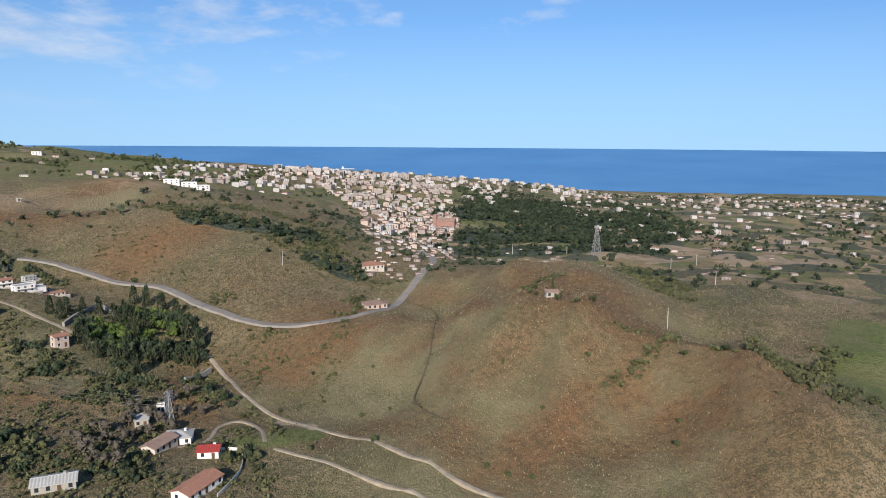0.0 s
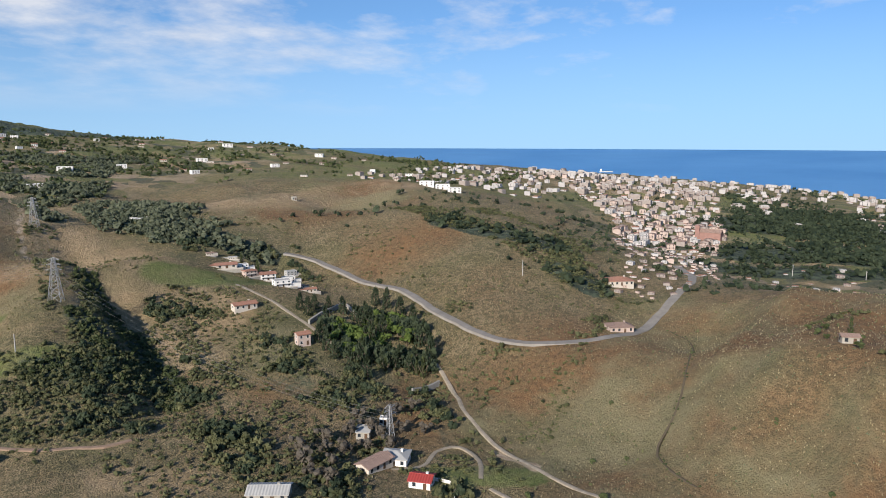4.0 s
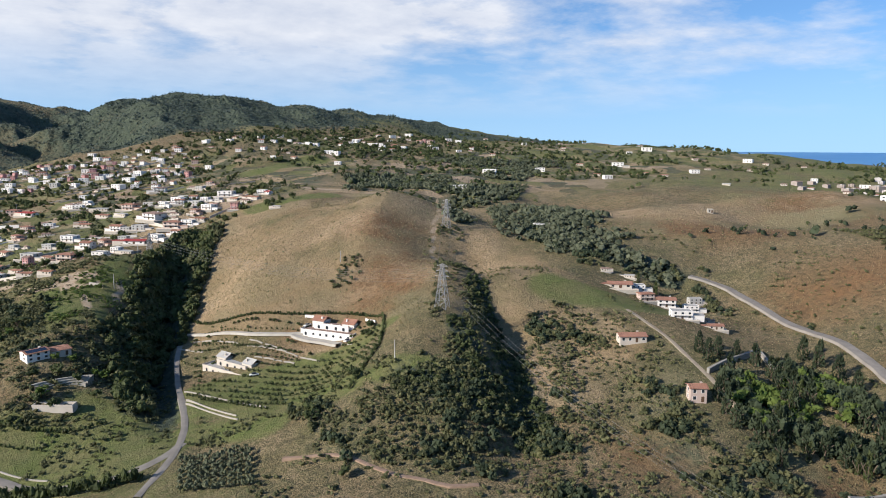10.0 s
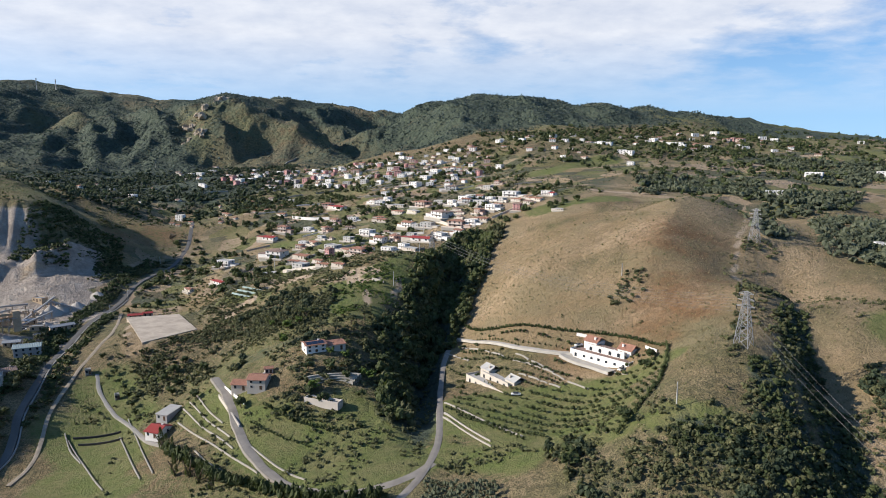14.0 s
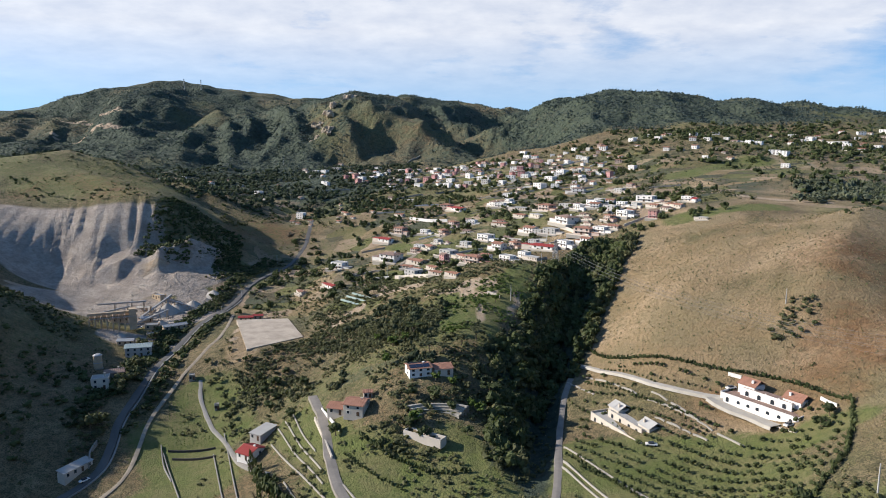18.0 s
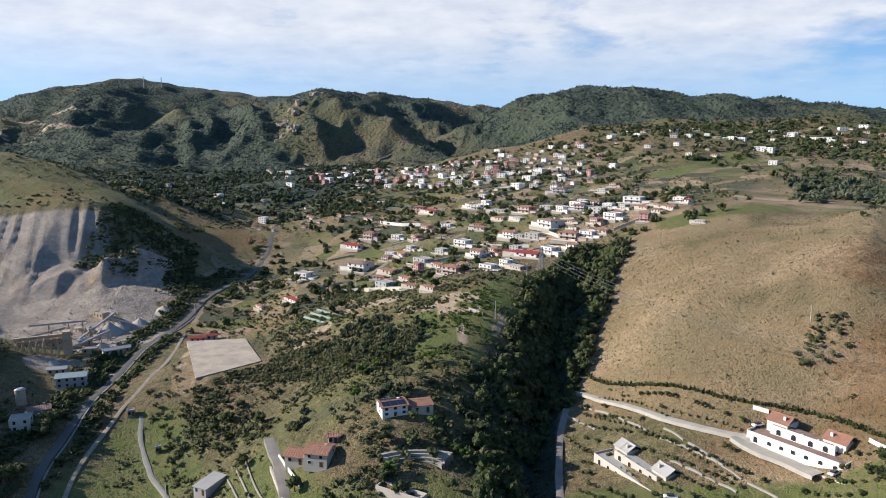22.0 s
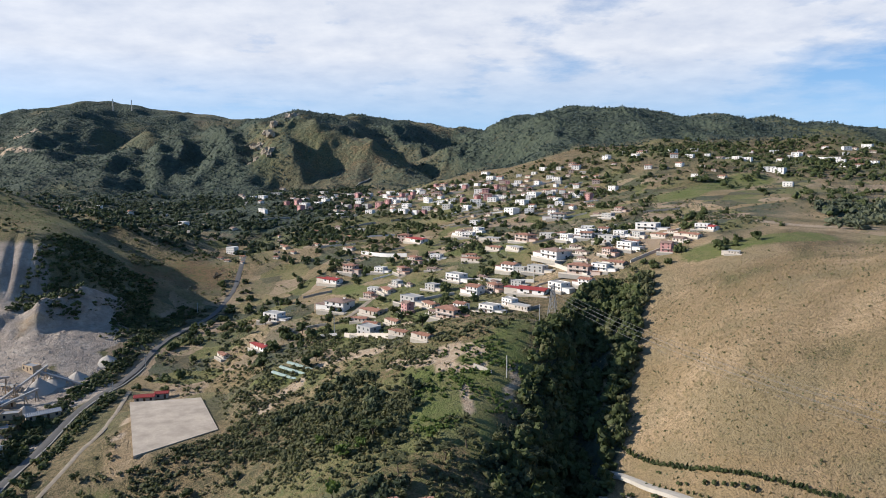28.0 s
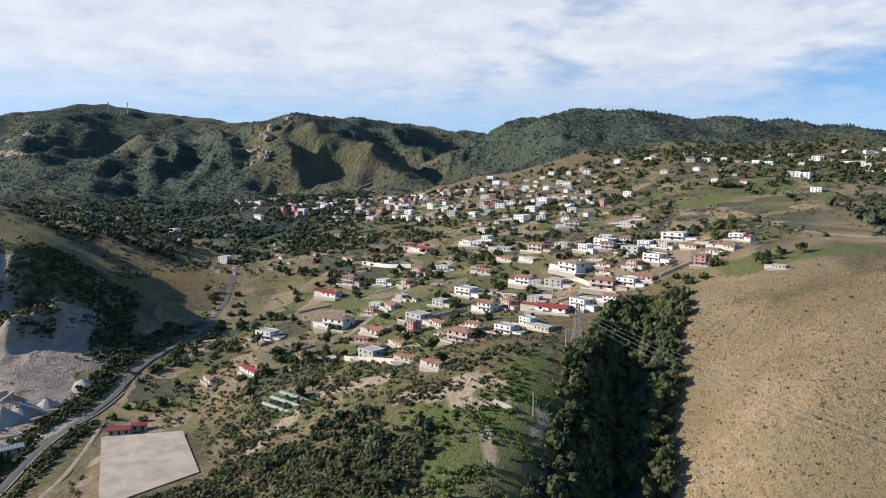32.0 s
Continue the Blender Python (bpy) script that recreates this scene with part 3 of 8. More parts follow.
SCRUB = [  # maquis and bushes, more open
    (344, 418, 300, 345, 9), (300, 345, 262, 290, 13), (262, 290, 247, 240, 15), (217, 241, 174, 246, 10), (250, 216, 262, 190, 7),
    (278, 196, 262, 211, 5), (276, 160, 285, 142, 10), (376, 172, 352, 205, 8), (422, 225, 427, 257, 9), (237, 78, 245, 118, 13), (240, 133, 215, 120, 11),
    (61, 478, 30, 478, 12), (118, 425, 122, 380, 12),  (13, 470, 6, 425, 9), (105, 380, 90, 352, 9), (60, 450, 90, 440, 10), (-63, 451, -63, 490, 9), (-55, 520, -57, 608, 9), (-57, 608, -40, 700, 9),
    (-106, 690, -72, 662, 12), (-123, 700, -100, 760, 14), (439, 70, 439, 52, 12), (455, 80, 480, 100, 12), (522, 134, 571, 194, 14), (500, 190, 540, 250, 14), (380, -110, 520, -120, 16), (336, 94, 345, 110, 6),
    (30, 515, 60, 482, 10), (60, 480, 90, 440, 13), (75, 470, 102, 458, 11), (100, 450, 88, 418, 9), (84, 500, 104, 488, 7), (46, 470, 70, 440, 10), (*(38.3, 494.8), *(75.6, 478.2), 13), (*(71.2, 439.1), *(94.6, 434.7), 12), (*(40.2, 525.1), *(73.7, 500.5), 8), (*(31.8, 473.2), *(53.2, 441.4), 10),
    (*(83.0, 508.5), *(112.0, 484.9), 6), (*(122.3, 497.8), *(146.5, 497.5), 8), (*(4.7, 611.4), *(-3.9, 593.7), 8), (*(54.3, 581.7), *(71.4, 527.6), 7),
    (*(20.8, 438.1), *(60.3, 390.1), 7), (*(116.3, 371.1), *(120.8, 343.5), 8), (*(92.3, 366.6), *(110.3, 374.9), 8), (*(82.1, 349.5), *(99.1, 342.4), 7), (*(6.3, 452.2), *(23.8, 408.8), 8),
    (*(271.0, 230.6), *(250.1, 214.4), 8), (*(264.2, 175.5), *(264.2, 147.0), 6), (*(273.2, 259.7), *(235.3, 220.6), 8), (*(212.6, 257.4), *(246.5, 249.9), 10), (*(196.5, 246.8), *(229.1, 226.7), 9), (*(209.9, 214.4), *(184.7, 225.7), 9), (*(302.2, 198.8), *(282.9, 172.5), 5), (*(218.5, 171.3), *(224.8, 157.9), 6),
    (*(316.3, 279.8), *(312.5, 251.6), 9), (*(308.4, 222.9), *(299.7, 250.1), 7), (*(284.5, 183.4), *(276.3, 160.7), 6), (*(261.6, 151.4), *(260.6, 130.2), 6), (*(215.1, 153.5), *(199.4, 132.6), 7), (*(381.7, 139.6), *(362.9, 172.2), 7),
    (*(445.0, 97.2), *(514.8, 105.7), 14), (*(395.1, 66.4), *(349.9, 68.8), 7), (*(508.9, 208.1), *(504.9, 161.9), 12), (*(480.1, 145.2), *(463.2, 116.6), 12),
    (*(-98.7, 658.4), *(-108.2, 645.0), 10), (*(-74.0, 636.4), *(-59.2, 665.3), 10), (*(-65.7, 490.8), *(-56.4, 438.3), 7), (*(-49.6, 403.0), *(-47.1, 379.2), 8), (*(-155.0, 516.7), *(-114.3, 492.1), 14),
    (272, -80, 255, -66, 3.5), (255, -66, 250, -52, 3), (288, -43, 272, -80, 2), (272, -80, 241, -106, 2.5), (241, -106, 207, -116, 4), (237, -116, 205, -150, 12), (250, -110, 290, -150, 10), (354, -33, 360, -46, 5), (246, 380, 256, 392, 7)]
LAWN = [  # green grass
    (75, 340, 110, 300, 15), (95, 320, 125, 295, 12), (110, 345, 130, 312, 8), (140, 302, 165, 276, 8), (155, 345, 185, 292, 6), (172, 285, 196, 268, 6),
    (112, 473, 131, 468, 9), (110, 445, 124, 460, 10), (116, 440, 136, 464, 9), (106, 425, 122, 430, 7), (35, 530, 62, 510, 5), (63, 566, 91, 548, 6), (136, 480, 150, 470, 7),
    (204, 330, 226, 316, 9), (228, 322, 236, 312, 7), (160, 340, 185, 285, 7), (160, 345, 210, 325, 11), (*(44.9, 380.4), *(63.1, 354.0), 9), (*(-7.2, 425.2), *(10.6, 436.0), 7), (*(113.8, 434.2), *(133.6, 453.7), 6), (122, 445, 132, 415, 6), (140, 470, 150, 500, 6), (-15, 440, 5, 400, 14), (-20, 400, 10, 360, 14), (-10, 424, 5, 390, 9), (0, 380, 10, 350, 10), (-8, 350, 20, 330, 10), (150, 330, 200, 300, 16), (170, 300, 195, 275, 12),
    (90, 440, 105, 430, 6), (60, 590, 100, 570, 10), (150, 720, 180, 700, 10), (60, 690, 85, 660, 9), (260, 565, 320, 560, 10), (240, 60, 232, 88, 8),
    (240, -140, 330, -190, 16), (210, 262, 225, 245, 8), (330, 300, 365, 260, 14), (455, 590, 470, 560, 12), (330, 780, 420, 830, 16)]
BROWN = [  # rusty bracken slopes
    (-100, 700, -70, 770, 30), (-150, 720, -250, 730, 26), (300, 90, 360, 70, 24), (320, 60, 400, 20, 30), (270, 110, 310, 130, 18),
    (270, 30, 330, 10, 40), (240, -20, 230, -70, 40), (300, -60, 390, -40, 40), (200, 0, 230, -40, 30), (255, -100, 300, -60, 26), (210, 360, 250, 330, 9), (480, 190, 440, 220, 26), (530, 300, 490, 350, 30), (610, 320, 660, 360, 40), (300, 200, 262, 175, 12), (255, 340, 300, 420, 24)]
BARE = [
    (318, 612, 345, 600, 5), (345, 600, 372, 590, 2.5), (262, 78, 250, 60, 2.5), (-23, 523, -14, 482, 1), (100, 560, 122, 548, 5), (40, 500, 55, 512, 4),
    (-140, 622, -95, 645, 8), (130, 735, 165, 748, 8), (-912, 1837, -837, 1863, 7), (-837, 1863, -679, 1794, 6), (-818, 1728, -664, 1585, 6), (-664, 1585, -571, 1556, 6), (300, 345, 308, 385, 1.3), (308, 385, 335, 425, 1.3), (335, 425, 365, 462, 1.3), (365, 462, 398, 490, 1.3),
    (-250, 662, -188, 669, 2), (-188, 669, -128, 688, 2), (-190, 562, -152, 598, 3), (-152, 598, -98, 592, 3), (-98, 592, -62, 552, 3), (77, 522, 91, 514, 5), (63, 522, 77, 520, 3), (118, 488, 132, 478, 4), (125.7, 436, 123.5, 446, 1.6), (123.5, 446, 125, 458, 1.3), (140, 452, 146, 470, 1.6), (116, 472, 131, 467, 2.5), (98, 490, 118, 478, 4)]
GRIT = [
    (-255, 655, -150, 660, 24), (-230, 620, -150, 615, 26), (-150, 640, -95, 655, 14), (-100, 600, -80, 625, 12), (-215, 640, -150, 655, 22), (-200, 605, -120, 600, 18), (-160, 560, -75, 560, 26), (-110, 612, -85, 640, 16), (-80, 600, -60, 560, 12), (-95, 655, -84, 672, 8), (-95, 510, -66, 505, 10)]
PLOTS = [  # gardens, small fields
    (20, 640, 250, 860, 110), (100, 1000, 0, 1050, 90), (260, 640, 420, 800, 60), (600, 700, 1000, 800, 160), (680, 0, 1000, 120, 120), (700, -300, 1600, -600, 330), (380, 540, 470, 580, 40), (60, 520, 130, 560, 26),
    (-150, 1000, -50, 900, 70), (-330, 1150, -100, 960, 90), (-60, 900, 20, 840, 40)]
PALE = [  # pale dry grass
    (200, 430, 250, 540, 40), (250, 540, 330, 590, 34), (300, 300, 270, 230, 20), (330, 330, 310, 240, 16),
    (100, 600, 240, 610, 16), (60, 680, 200, 700, 30), (120, 760, 240, 740, 25), (380, 640, 330, 720, 30), (40, 580, 20, 620, 14), (-5, 470, -20, 560, 9),
    (260, 340, 390, 500, 62), (215, 400, 280, 500, 30), (330, 540, 440, 590, 34), (*(526.6, 386.0), *(655.5, 335.9), 45), (*(325.2, 312.8), *(302.9, 277.9), 14), (*(350.7, 358.5), *(334.5, 308.1), 16), (*(181.5, 175.2), *(184.5, 156.4), 12)]
# pine groves; their dark brush and trees also stand in for cloud shade
PINES = [(*(823.1, 3.4), *(842.4, -95.9), 42), (*(663.7, -8.0), *(677.7, -164.2), 34), (*(819.8, -99.1), *(767.6, -185.6), 34), (*(499.0, 196.7), *(488.5, 116.6), 15), (*(449.1, 99.1), *(440.2, 79.1), 12), (*(603.0, 22.7), *(606.0, -154.7), 18)]
PLATEAU = [  # wood of the plateau
    (446, 541, 527, 582, 18), (454, 484, 400, 400, 24), (459, 450, 428, 406, 20), (397, 359, 438, 365, 18), (420, 665, 470, 640, 20), (430, 400, 457, 409, 14), (360, 600, 420, 640, 12), (600, 760, 700, 740, 30), (560, 640, 640, 700, 24)]
THICKET = [  # groups of taller bushes and small trees
    (*(285.6, 162.9), *(284.9, 140.3), 6), (*(253.8, 128.8), *(287.1, 127.9), 6), (*(208.5, 126.5), *(203.9, 107.2), 6), (*(300.1, 128.6), *(260.8, 93.9), 6), (*(220.7, 80.0), *(216.3, 72.5), 4), (*(235.8, 220.3), *(240.5, 194.2), 6), (*(226.9, 244.0), *(217.4, 215.0), 8),
    (*(199.5, 213.7), *(206.5, 196.2), 5), (*(260.6, 232.6), *(266.3, 222.1), 5), (*(221.8, 173.1), *(215.2, 151.1), 6), (*(300.7, 280.1), *(305.2, 256.1), 6), (*(209.0, 155.4), *(202.0, 143.3), 5), (*(279.9, 194.0), *(265.8, 167.1), 6),
    (*(382.9, 336.2), *(433.6, 291.4), 9), (*(300.0, 209.0), *(274.4, 171.0), 5), (*(301.8, 163.3), *(282.1, 135.2), 6), (*(261.3, 168.1), *(266.6, 142.2), 5), (*(237.1, 212.6), *(244.9, 199.3), 6), (*(421.2, 277.4), *(405.4, 249.7), 4),
    (*(417.6, 229.1), *(410.3, 208.1), 4), (*(297.1, 275.5), *(292.0, 249.6), 5), (*(178.6, 273.4), *(180.6, 226.0), 6), (*(423.8, 428.3), *(390.5, 344.2), 9), (*(61.0, 401.6), *(96.6, 396.7), 7), (*(51.3, 485.3), *(81.6, 486.0), 8), (*(124.9, 395.7), *(145.9, 439.7), 7), (78, 470, 98, 448, 9), (84, 436, 98, 462, 8)]
FAR_WOOD = [  # woods of the mountains
    (-900, 1500, -200, 1350, 260), (-700, 2000, 100, 1600, 420), (250, 1330, 800, 1330, 170), (800, 1250, 1000, 1050, 120), (-200, 1100, -80, 1050, 60), (360, 2000, -1200, 2400, 500), (-350, 1080, -60, 1020, 110)]


def cover_at(x, y):
    wood, scrub, lawn = stroke(x, y, WOODS), stroke(x, y, SCRUB), stroke(x, y, LAWN, 0.9)
    far = np.maximum(stroke(x, y, FAR_WOOD) * np.clip(0.82 + 0.5 * rolling(x + 0.4 * y, 0.4 * y, 120, 44), 0.6, 1) * (0.88 + 0.2 * rolling(x, y, 45, 47)), 0.9 * stroke(x, y, PINES))
    olive = 0.5 * np.clip(1.25 - np.hypot((x - 60) / 170, (y - 480) / 240), 0, 1) + 0.28 * np.clip((y - 560) / 150, 0, 1) + 0.35 * np.clip((x - 620) / 120, 0, 1)
    olive = np.maximum(olive, 0.4 * np.clip(1.2 - np.hypot((x - 290) / 110, (y - 215) / 80), 0, 1)) * (0.75 + 0.5 * rolling(x, y, 45, 14))
    # brush of ravine and west bank, which also darkens them where shade lies
    trench = np.clip(along_line(x, y, TRENCH, 12) / 5, 0, 1)
    bank = trench + 0.45 * np.clip(1.25 - np.hypot((x + 190) / 110, (y - 440) / 110), 0, 1) * (0.7 + 0.6 * rolling(x, y, 25, 15))
    mottle = np.clip(rolling(x, y, 130, 11) * 0.8, 0, 0.5) * (np.hypot(x - 250, y - 420) > 190)
    lawn = np.maximum(lawn, 0.3 * np.clip(1.6 - np.hypot((x + 220) / 120, (y - 760) / 75), 0, 1))
    green = np.clip(lawn + 0.6 * mottle + olive, 0, 1)
    return green, np.clip(np.maximum(np.maximum(np.maximum(wood, 0.4 * stroke(x, y, THICKET)), 0.28 * scrub), np.maximum(far, bank)), 0, 1), stroke(x, y, BARE), stroke(x, y, GRIT), stroke(x, y, BROWN, 1.3), stroke(x, y, PLOTS, 0.6)


def steps(stops):
    out = []
    for (a, b, d) in stops:
        out.append(np.arange(a, b, d))
    return np.unique(np.concatenate(out))


gx = steps([(-2400, -1100, 60), (-1100, -320, 10), (-320, 620, 4), (-258, -54, 2), (620, 1200, 10), (1200, 2200, 25), (2200, 2600, 80)])
gy = steps([(-2400, -900, 80), (-900, -240, 16), (-240, 720, 4), (520, 716, 2), (720, 1100, 8), (1100, 1700, 8), (1700, 2420, 12), (2420, 2600, 20), (2600, 3400, 80)])
mx, my = np.meshgrid(gx, gy)
fx, fy = mx.ravel(), my.ravel()
fz = np.concatenate([ground(a, b) for a, b in zip(np.array_split(fx, 40), np.array_split(fy, 40))])
wide, deep = len(gx), len(gy)
corner = (np.arange(deep - 1)[:, None] * wide + np.arange(wide - 1)[None]).ravel()
quads = np.stack([corner, corner + 1, corner + wide + 1, corner + wide], 1)
ground_mesh = sheet("ground", np.stack([fx, fy, fz], 1), quads, GROUND)
ground_mesh.polygons.foreach_set("use_smooth", np.ones(len(quads), bool))
cg, cs, cb, cq, cr, cp = cover_at(fx, fy)
for name, (r, g, b) in dict(cover=(cg, cs, cb), soil=(cq, cr, cp)).items():
    layer = ground_mesh.attributes.new(name, "FLOAT_COLOR", "POINT")
    layer.data.foreach_set("color", np.stack([r, g, b, np.ones_like(r)], 1).astype(np.float32).ravel())
layer = ground_mesh.attributes.new("pale", "FLOAT", "POINT")
worn = 0.5 * rolling(fx, fy, 62, 91) + 0.42 * rolling(fx + 0.6 * fy, 0.3 * fy, 26, 92) + 0.3 * rolling(fx, fy, 13, 93)
layer.data.foreach_set("value", (stroke(fx, fy, PALE, 0.8) * np.clip(0.90 + 0.85 * worn, 0.2, 1)).astype(np.float32))
ground_ob = tagged(new("ground", ground_mesh), "dry grassy hills with green and rusty patches", "ground", kind="structure")

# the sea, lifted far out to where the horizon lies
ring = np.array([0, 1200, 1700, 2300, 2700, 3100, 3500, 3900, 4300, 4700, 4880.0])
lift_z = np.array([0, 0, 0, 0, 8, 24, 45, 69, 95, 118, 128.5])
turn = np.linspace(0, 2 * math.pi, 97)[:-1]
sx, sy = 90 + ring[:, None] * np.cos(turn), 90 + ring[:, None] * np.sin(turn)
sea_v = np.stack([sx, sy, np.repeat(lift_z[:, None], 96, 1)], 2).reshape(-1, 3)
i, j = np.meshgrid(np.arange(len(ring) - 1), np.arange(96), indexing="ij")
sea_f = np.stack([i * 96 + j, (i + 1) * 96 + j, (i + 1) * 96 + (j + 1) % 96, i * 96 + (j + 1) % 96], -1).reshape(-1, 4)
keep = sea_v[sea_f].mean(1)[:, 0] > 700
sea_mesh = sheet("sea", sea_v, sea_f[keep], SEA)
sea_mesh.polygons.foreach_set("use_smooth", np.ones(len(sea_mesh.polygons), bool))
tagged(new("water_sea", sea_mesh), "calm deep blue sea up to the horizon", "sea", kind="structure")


# ---- roads ----
def smooth_line(points, step=3.0):
    p = np.array(points, float)
    q = np.vstack([2 * p[0] - p[1], p, 2 * p[-1] - p[-2]])
    out = []
    for k in range(1, len(q) - 2):
        n = max(2, int(np.hypot(*(q[k + 1] - q[k])) / step))
        s = np.linspace(0, 1, n, endpoint=False)[:, None]
        out.append(0.5 * (2 * q[k] + (q[k + 1] - q[k - 1]) * s + (2 * q[k - 1] - 5 * q[k] + 4 * q[k + 1] - q[k + 2]) * s ** 2
                          + (-q[k - 1] + 3 * q[k] - 3 * q[k + 1] + q[k + 2]) * s ** 3))
    return np.vstack(out + [p[-1:]])


ROAD_LINES = []


def ribbon(name, points, width, material, label, category="road", rise=0.10):
    """A road with a crowned top and skirts that go into the ground, laid along a line of (x, y)."""
    c = smooth_line(points)
    ROAD_LINES.append((c, width))
    d = np.gradient(c, axis=0)
    d /= np.hypot(d[:, 0], d[:, 1])[:, None] + 1e-9
    side = np.stack([-d[:, 1], d[:, 0]], 1)
    z = np.max([ground(*(c + side * o).T) for o in (-width / 2, 0, width / 2)], axis=0)
    pad = np.pad(z, 4, mode="edge")
    z = np.maximum(np.mean([pad[k:k + len(z)] for k in range(9)], axis=0), z - 0.05)
    cols = [(-0.56, -1.2), (-0.5, 0), (-0.25, 0.06), (0, 0.1), (0.25, 0.06), (0.5, 0), (0.56, -1.2)]
    wob = [0.12 * rolling(c[:, 0], c[:, 1], 7, 20 + n) * width * 0.9 for n in range(2)]
    v = []
    for o, h in cols:
        off = o * width + (wob[0] if o < -0.3 else wob[1] if o > 0.3 else 0)
        p = c + side * np.reshape(off, (-1, 1))
        v.append(np.stack([p[:, 0], p[:, 1], z + rise + h], 1))
    v = np.stack(v, 1)
    n, k = v.shape[:2]
    a = (np.arange(n - 1)[:, None] * k + np.arange(k - 1)[None]).ravel()
    f = np.stack([a, a + k, a + k + 1, a + 1], 1)[:, ::-1]
    return tagged(new(name, sheet(name, v.reshape(-1, 3), f, material)), label, category, kind="structure")


ribbon("road_main", [(428.0, 289.2), (431.2, 277.5), (431.4, 264.5), (421.1, 236.6), (399, 189), (373, 149), (360, 126), (350, 105), (346, 88), (351, 70), (362, 55), (381, 46), (414, 38), (456, 30), (500, 27), (540, 40)], 5.0, ASPHALT,
       "pale grey asphalt road winding round the scrub hill")
ribbon("road_dirt", [(338, 138), (324, 124), (305, 110), (287, 99), (263, 75), (242, 50), (229, 30), (213, 13), (198, -8), (185, -25)], 1.7, DIRT, "pale dirt track across the brown slope")
ribbon("road_farm", [(230, 104), (238, 96), (252, 97), (259, 91), (250, 80), (233, 73)], 1.5, DIRT, "narrow dirt drive looping to a farmhouse")
ribbon("road_lane", [(228, 68), (219, 51), (209, 34), (197, 15), (186, 0)], 1.5, DIRT, "narrow pale farm lane")
ribbon("road_estate", [(169.1, 432.5), (174.3, 429.1), (179.2, 411.9), (188.2, 384.8), (198.2, 369.1), (208.4, 358.5), (213.9, 355.2)], 3.0, PAVING, "pale concrete estate drive")
ribbon("road_forecourt", [(208.1, 357.6), (211.2, 350.8), (216.9, 342.0), (221.3, 332.5)], 5.0, PAVING, "paved forecourt below the white villa")
ribbon("bank_scarp", [(160, 246), (165, 242), (172, 236), (177, 228), (180, 219), (184, 210), (190, 203), (195, 196), (203, 192)], 1.7, plain("red_earth", (0.40, 0.27, 0.19), 0.95, 0.3, 0.5), "broken reddish earth bank across the slope", "bank")
ribbon("road_ravine", [(166, 420), (158, 393), (150, 351), (144, 316), (139, 299), (130, 280), (116, 260)], 2.6, ASPHALT, "narrow asphalt lane along the ravine")
ribbon("road_drive", [(48, 398), (56, 376), (61, 360), (65, 345), (72, 326), (80, 310), (89, 296), (103, 284), (118, 281), (130, 286), (138, 294)], 3.6, ASPHALT, "grey curving private drive")
ribbon("road_brookside", [(-48, 350), (-37, 373), (-44, 411), (-50, 455), (-53, 500), (-51, 546), (-47, 610), (-37, 668), (-27, 724), (-30, 777), (-40, 850)], 3.4, plain("brook_lane", (0.14, 0.13, 0.12), 0.9, 0.2, 0.15), "grey lane beside the brook")
ribbon("road_bank", [(-28, 355), (-25, 374), (-33, 421), (-33, 456), (-29, 479), (-30, 515), (-38, 560)], 1.9, DIRT, "dirt track along the brook")
ribbon("road_garden", [(-22, 452), (-17, 438), (-10, 424), (0, 406), (10, 392), (24, 368), (40, 352)], 1.9, CONCRETE, "concrete garden drive")
ribbon("road_hamlet", [(345, 262), (338, 245), (333, 225), (325, 205), (318, 190), (311, 176)], 1.9, DIRT, "lane down from the hamlet")
ribbon("road_village", [(66, 610), (80, 640), (96, 672), (110, 700)], 3.0, DIRT, "steep village lane")
ribbon("stream_bed", [(392, 30), (372, 18), (320, 17), (290, 18), (268, 22), (255, 18), (240, 8)], 0.8, plain("dark_ditch", (0.13, 0.10, 0.065), 0.95), "dark overgrown ditch down the slope", "ditch", 0.0)


# ---- house building ----
def wall_mesh(bm, w, d, z0, z1, parapet=0.0):
    box(bm, -w / 2, w / 2, -d / 2, d / 2, z0, z1, 0.06)
    if parapet:
        for x0, x1, y0, y1 in ((-w / 2, w / 2, -d / 2, -d / 2 + 0.22), (-w / 2, w / 2, d / 2 - 0.22, d / 2),
                               (-w / 2, -w / 2 + 0.22, -d / 2 + 0.22, d / 2 - 0.22), (w / 2 - 0.22, w / 2, -d / 2 + 0.22, d / 2 - 0.22)):
            box(bm, x0, x1, y0, y1, z1 - 0.01, z1 + parapet)


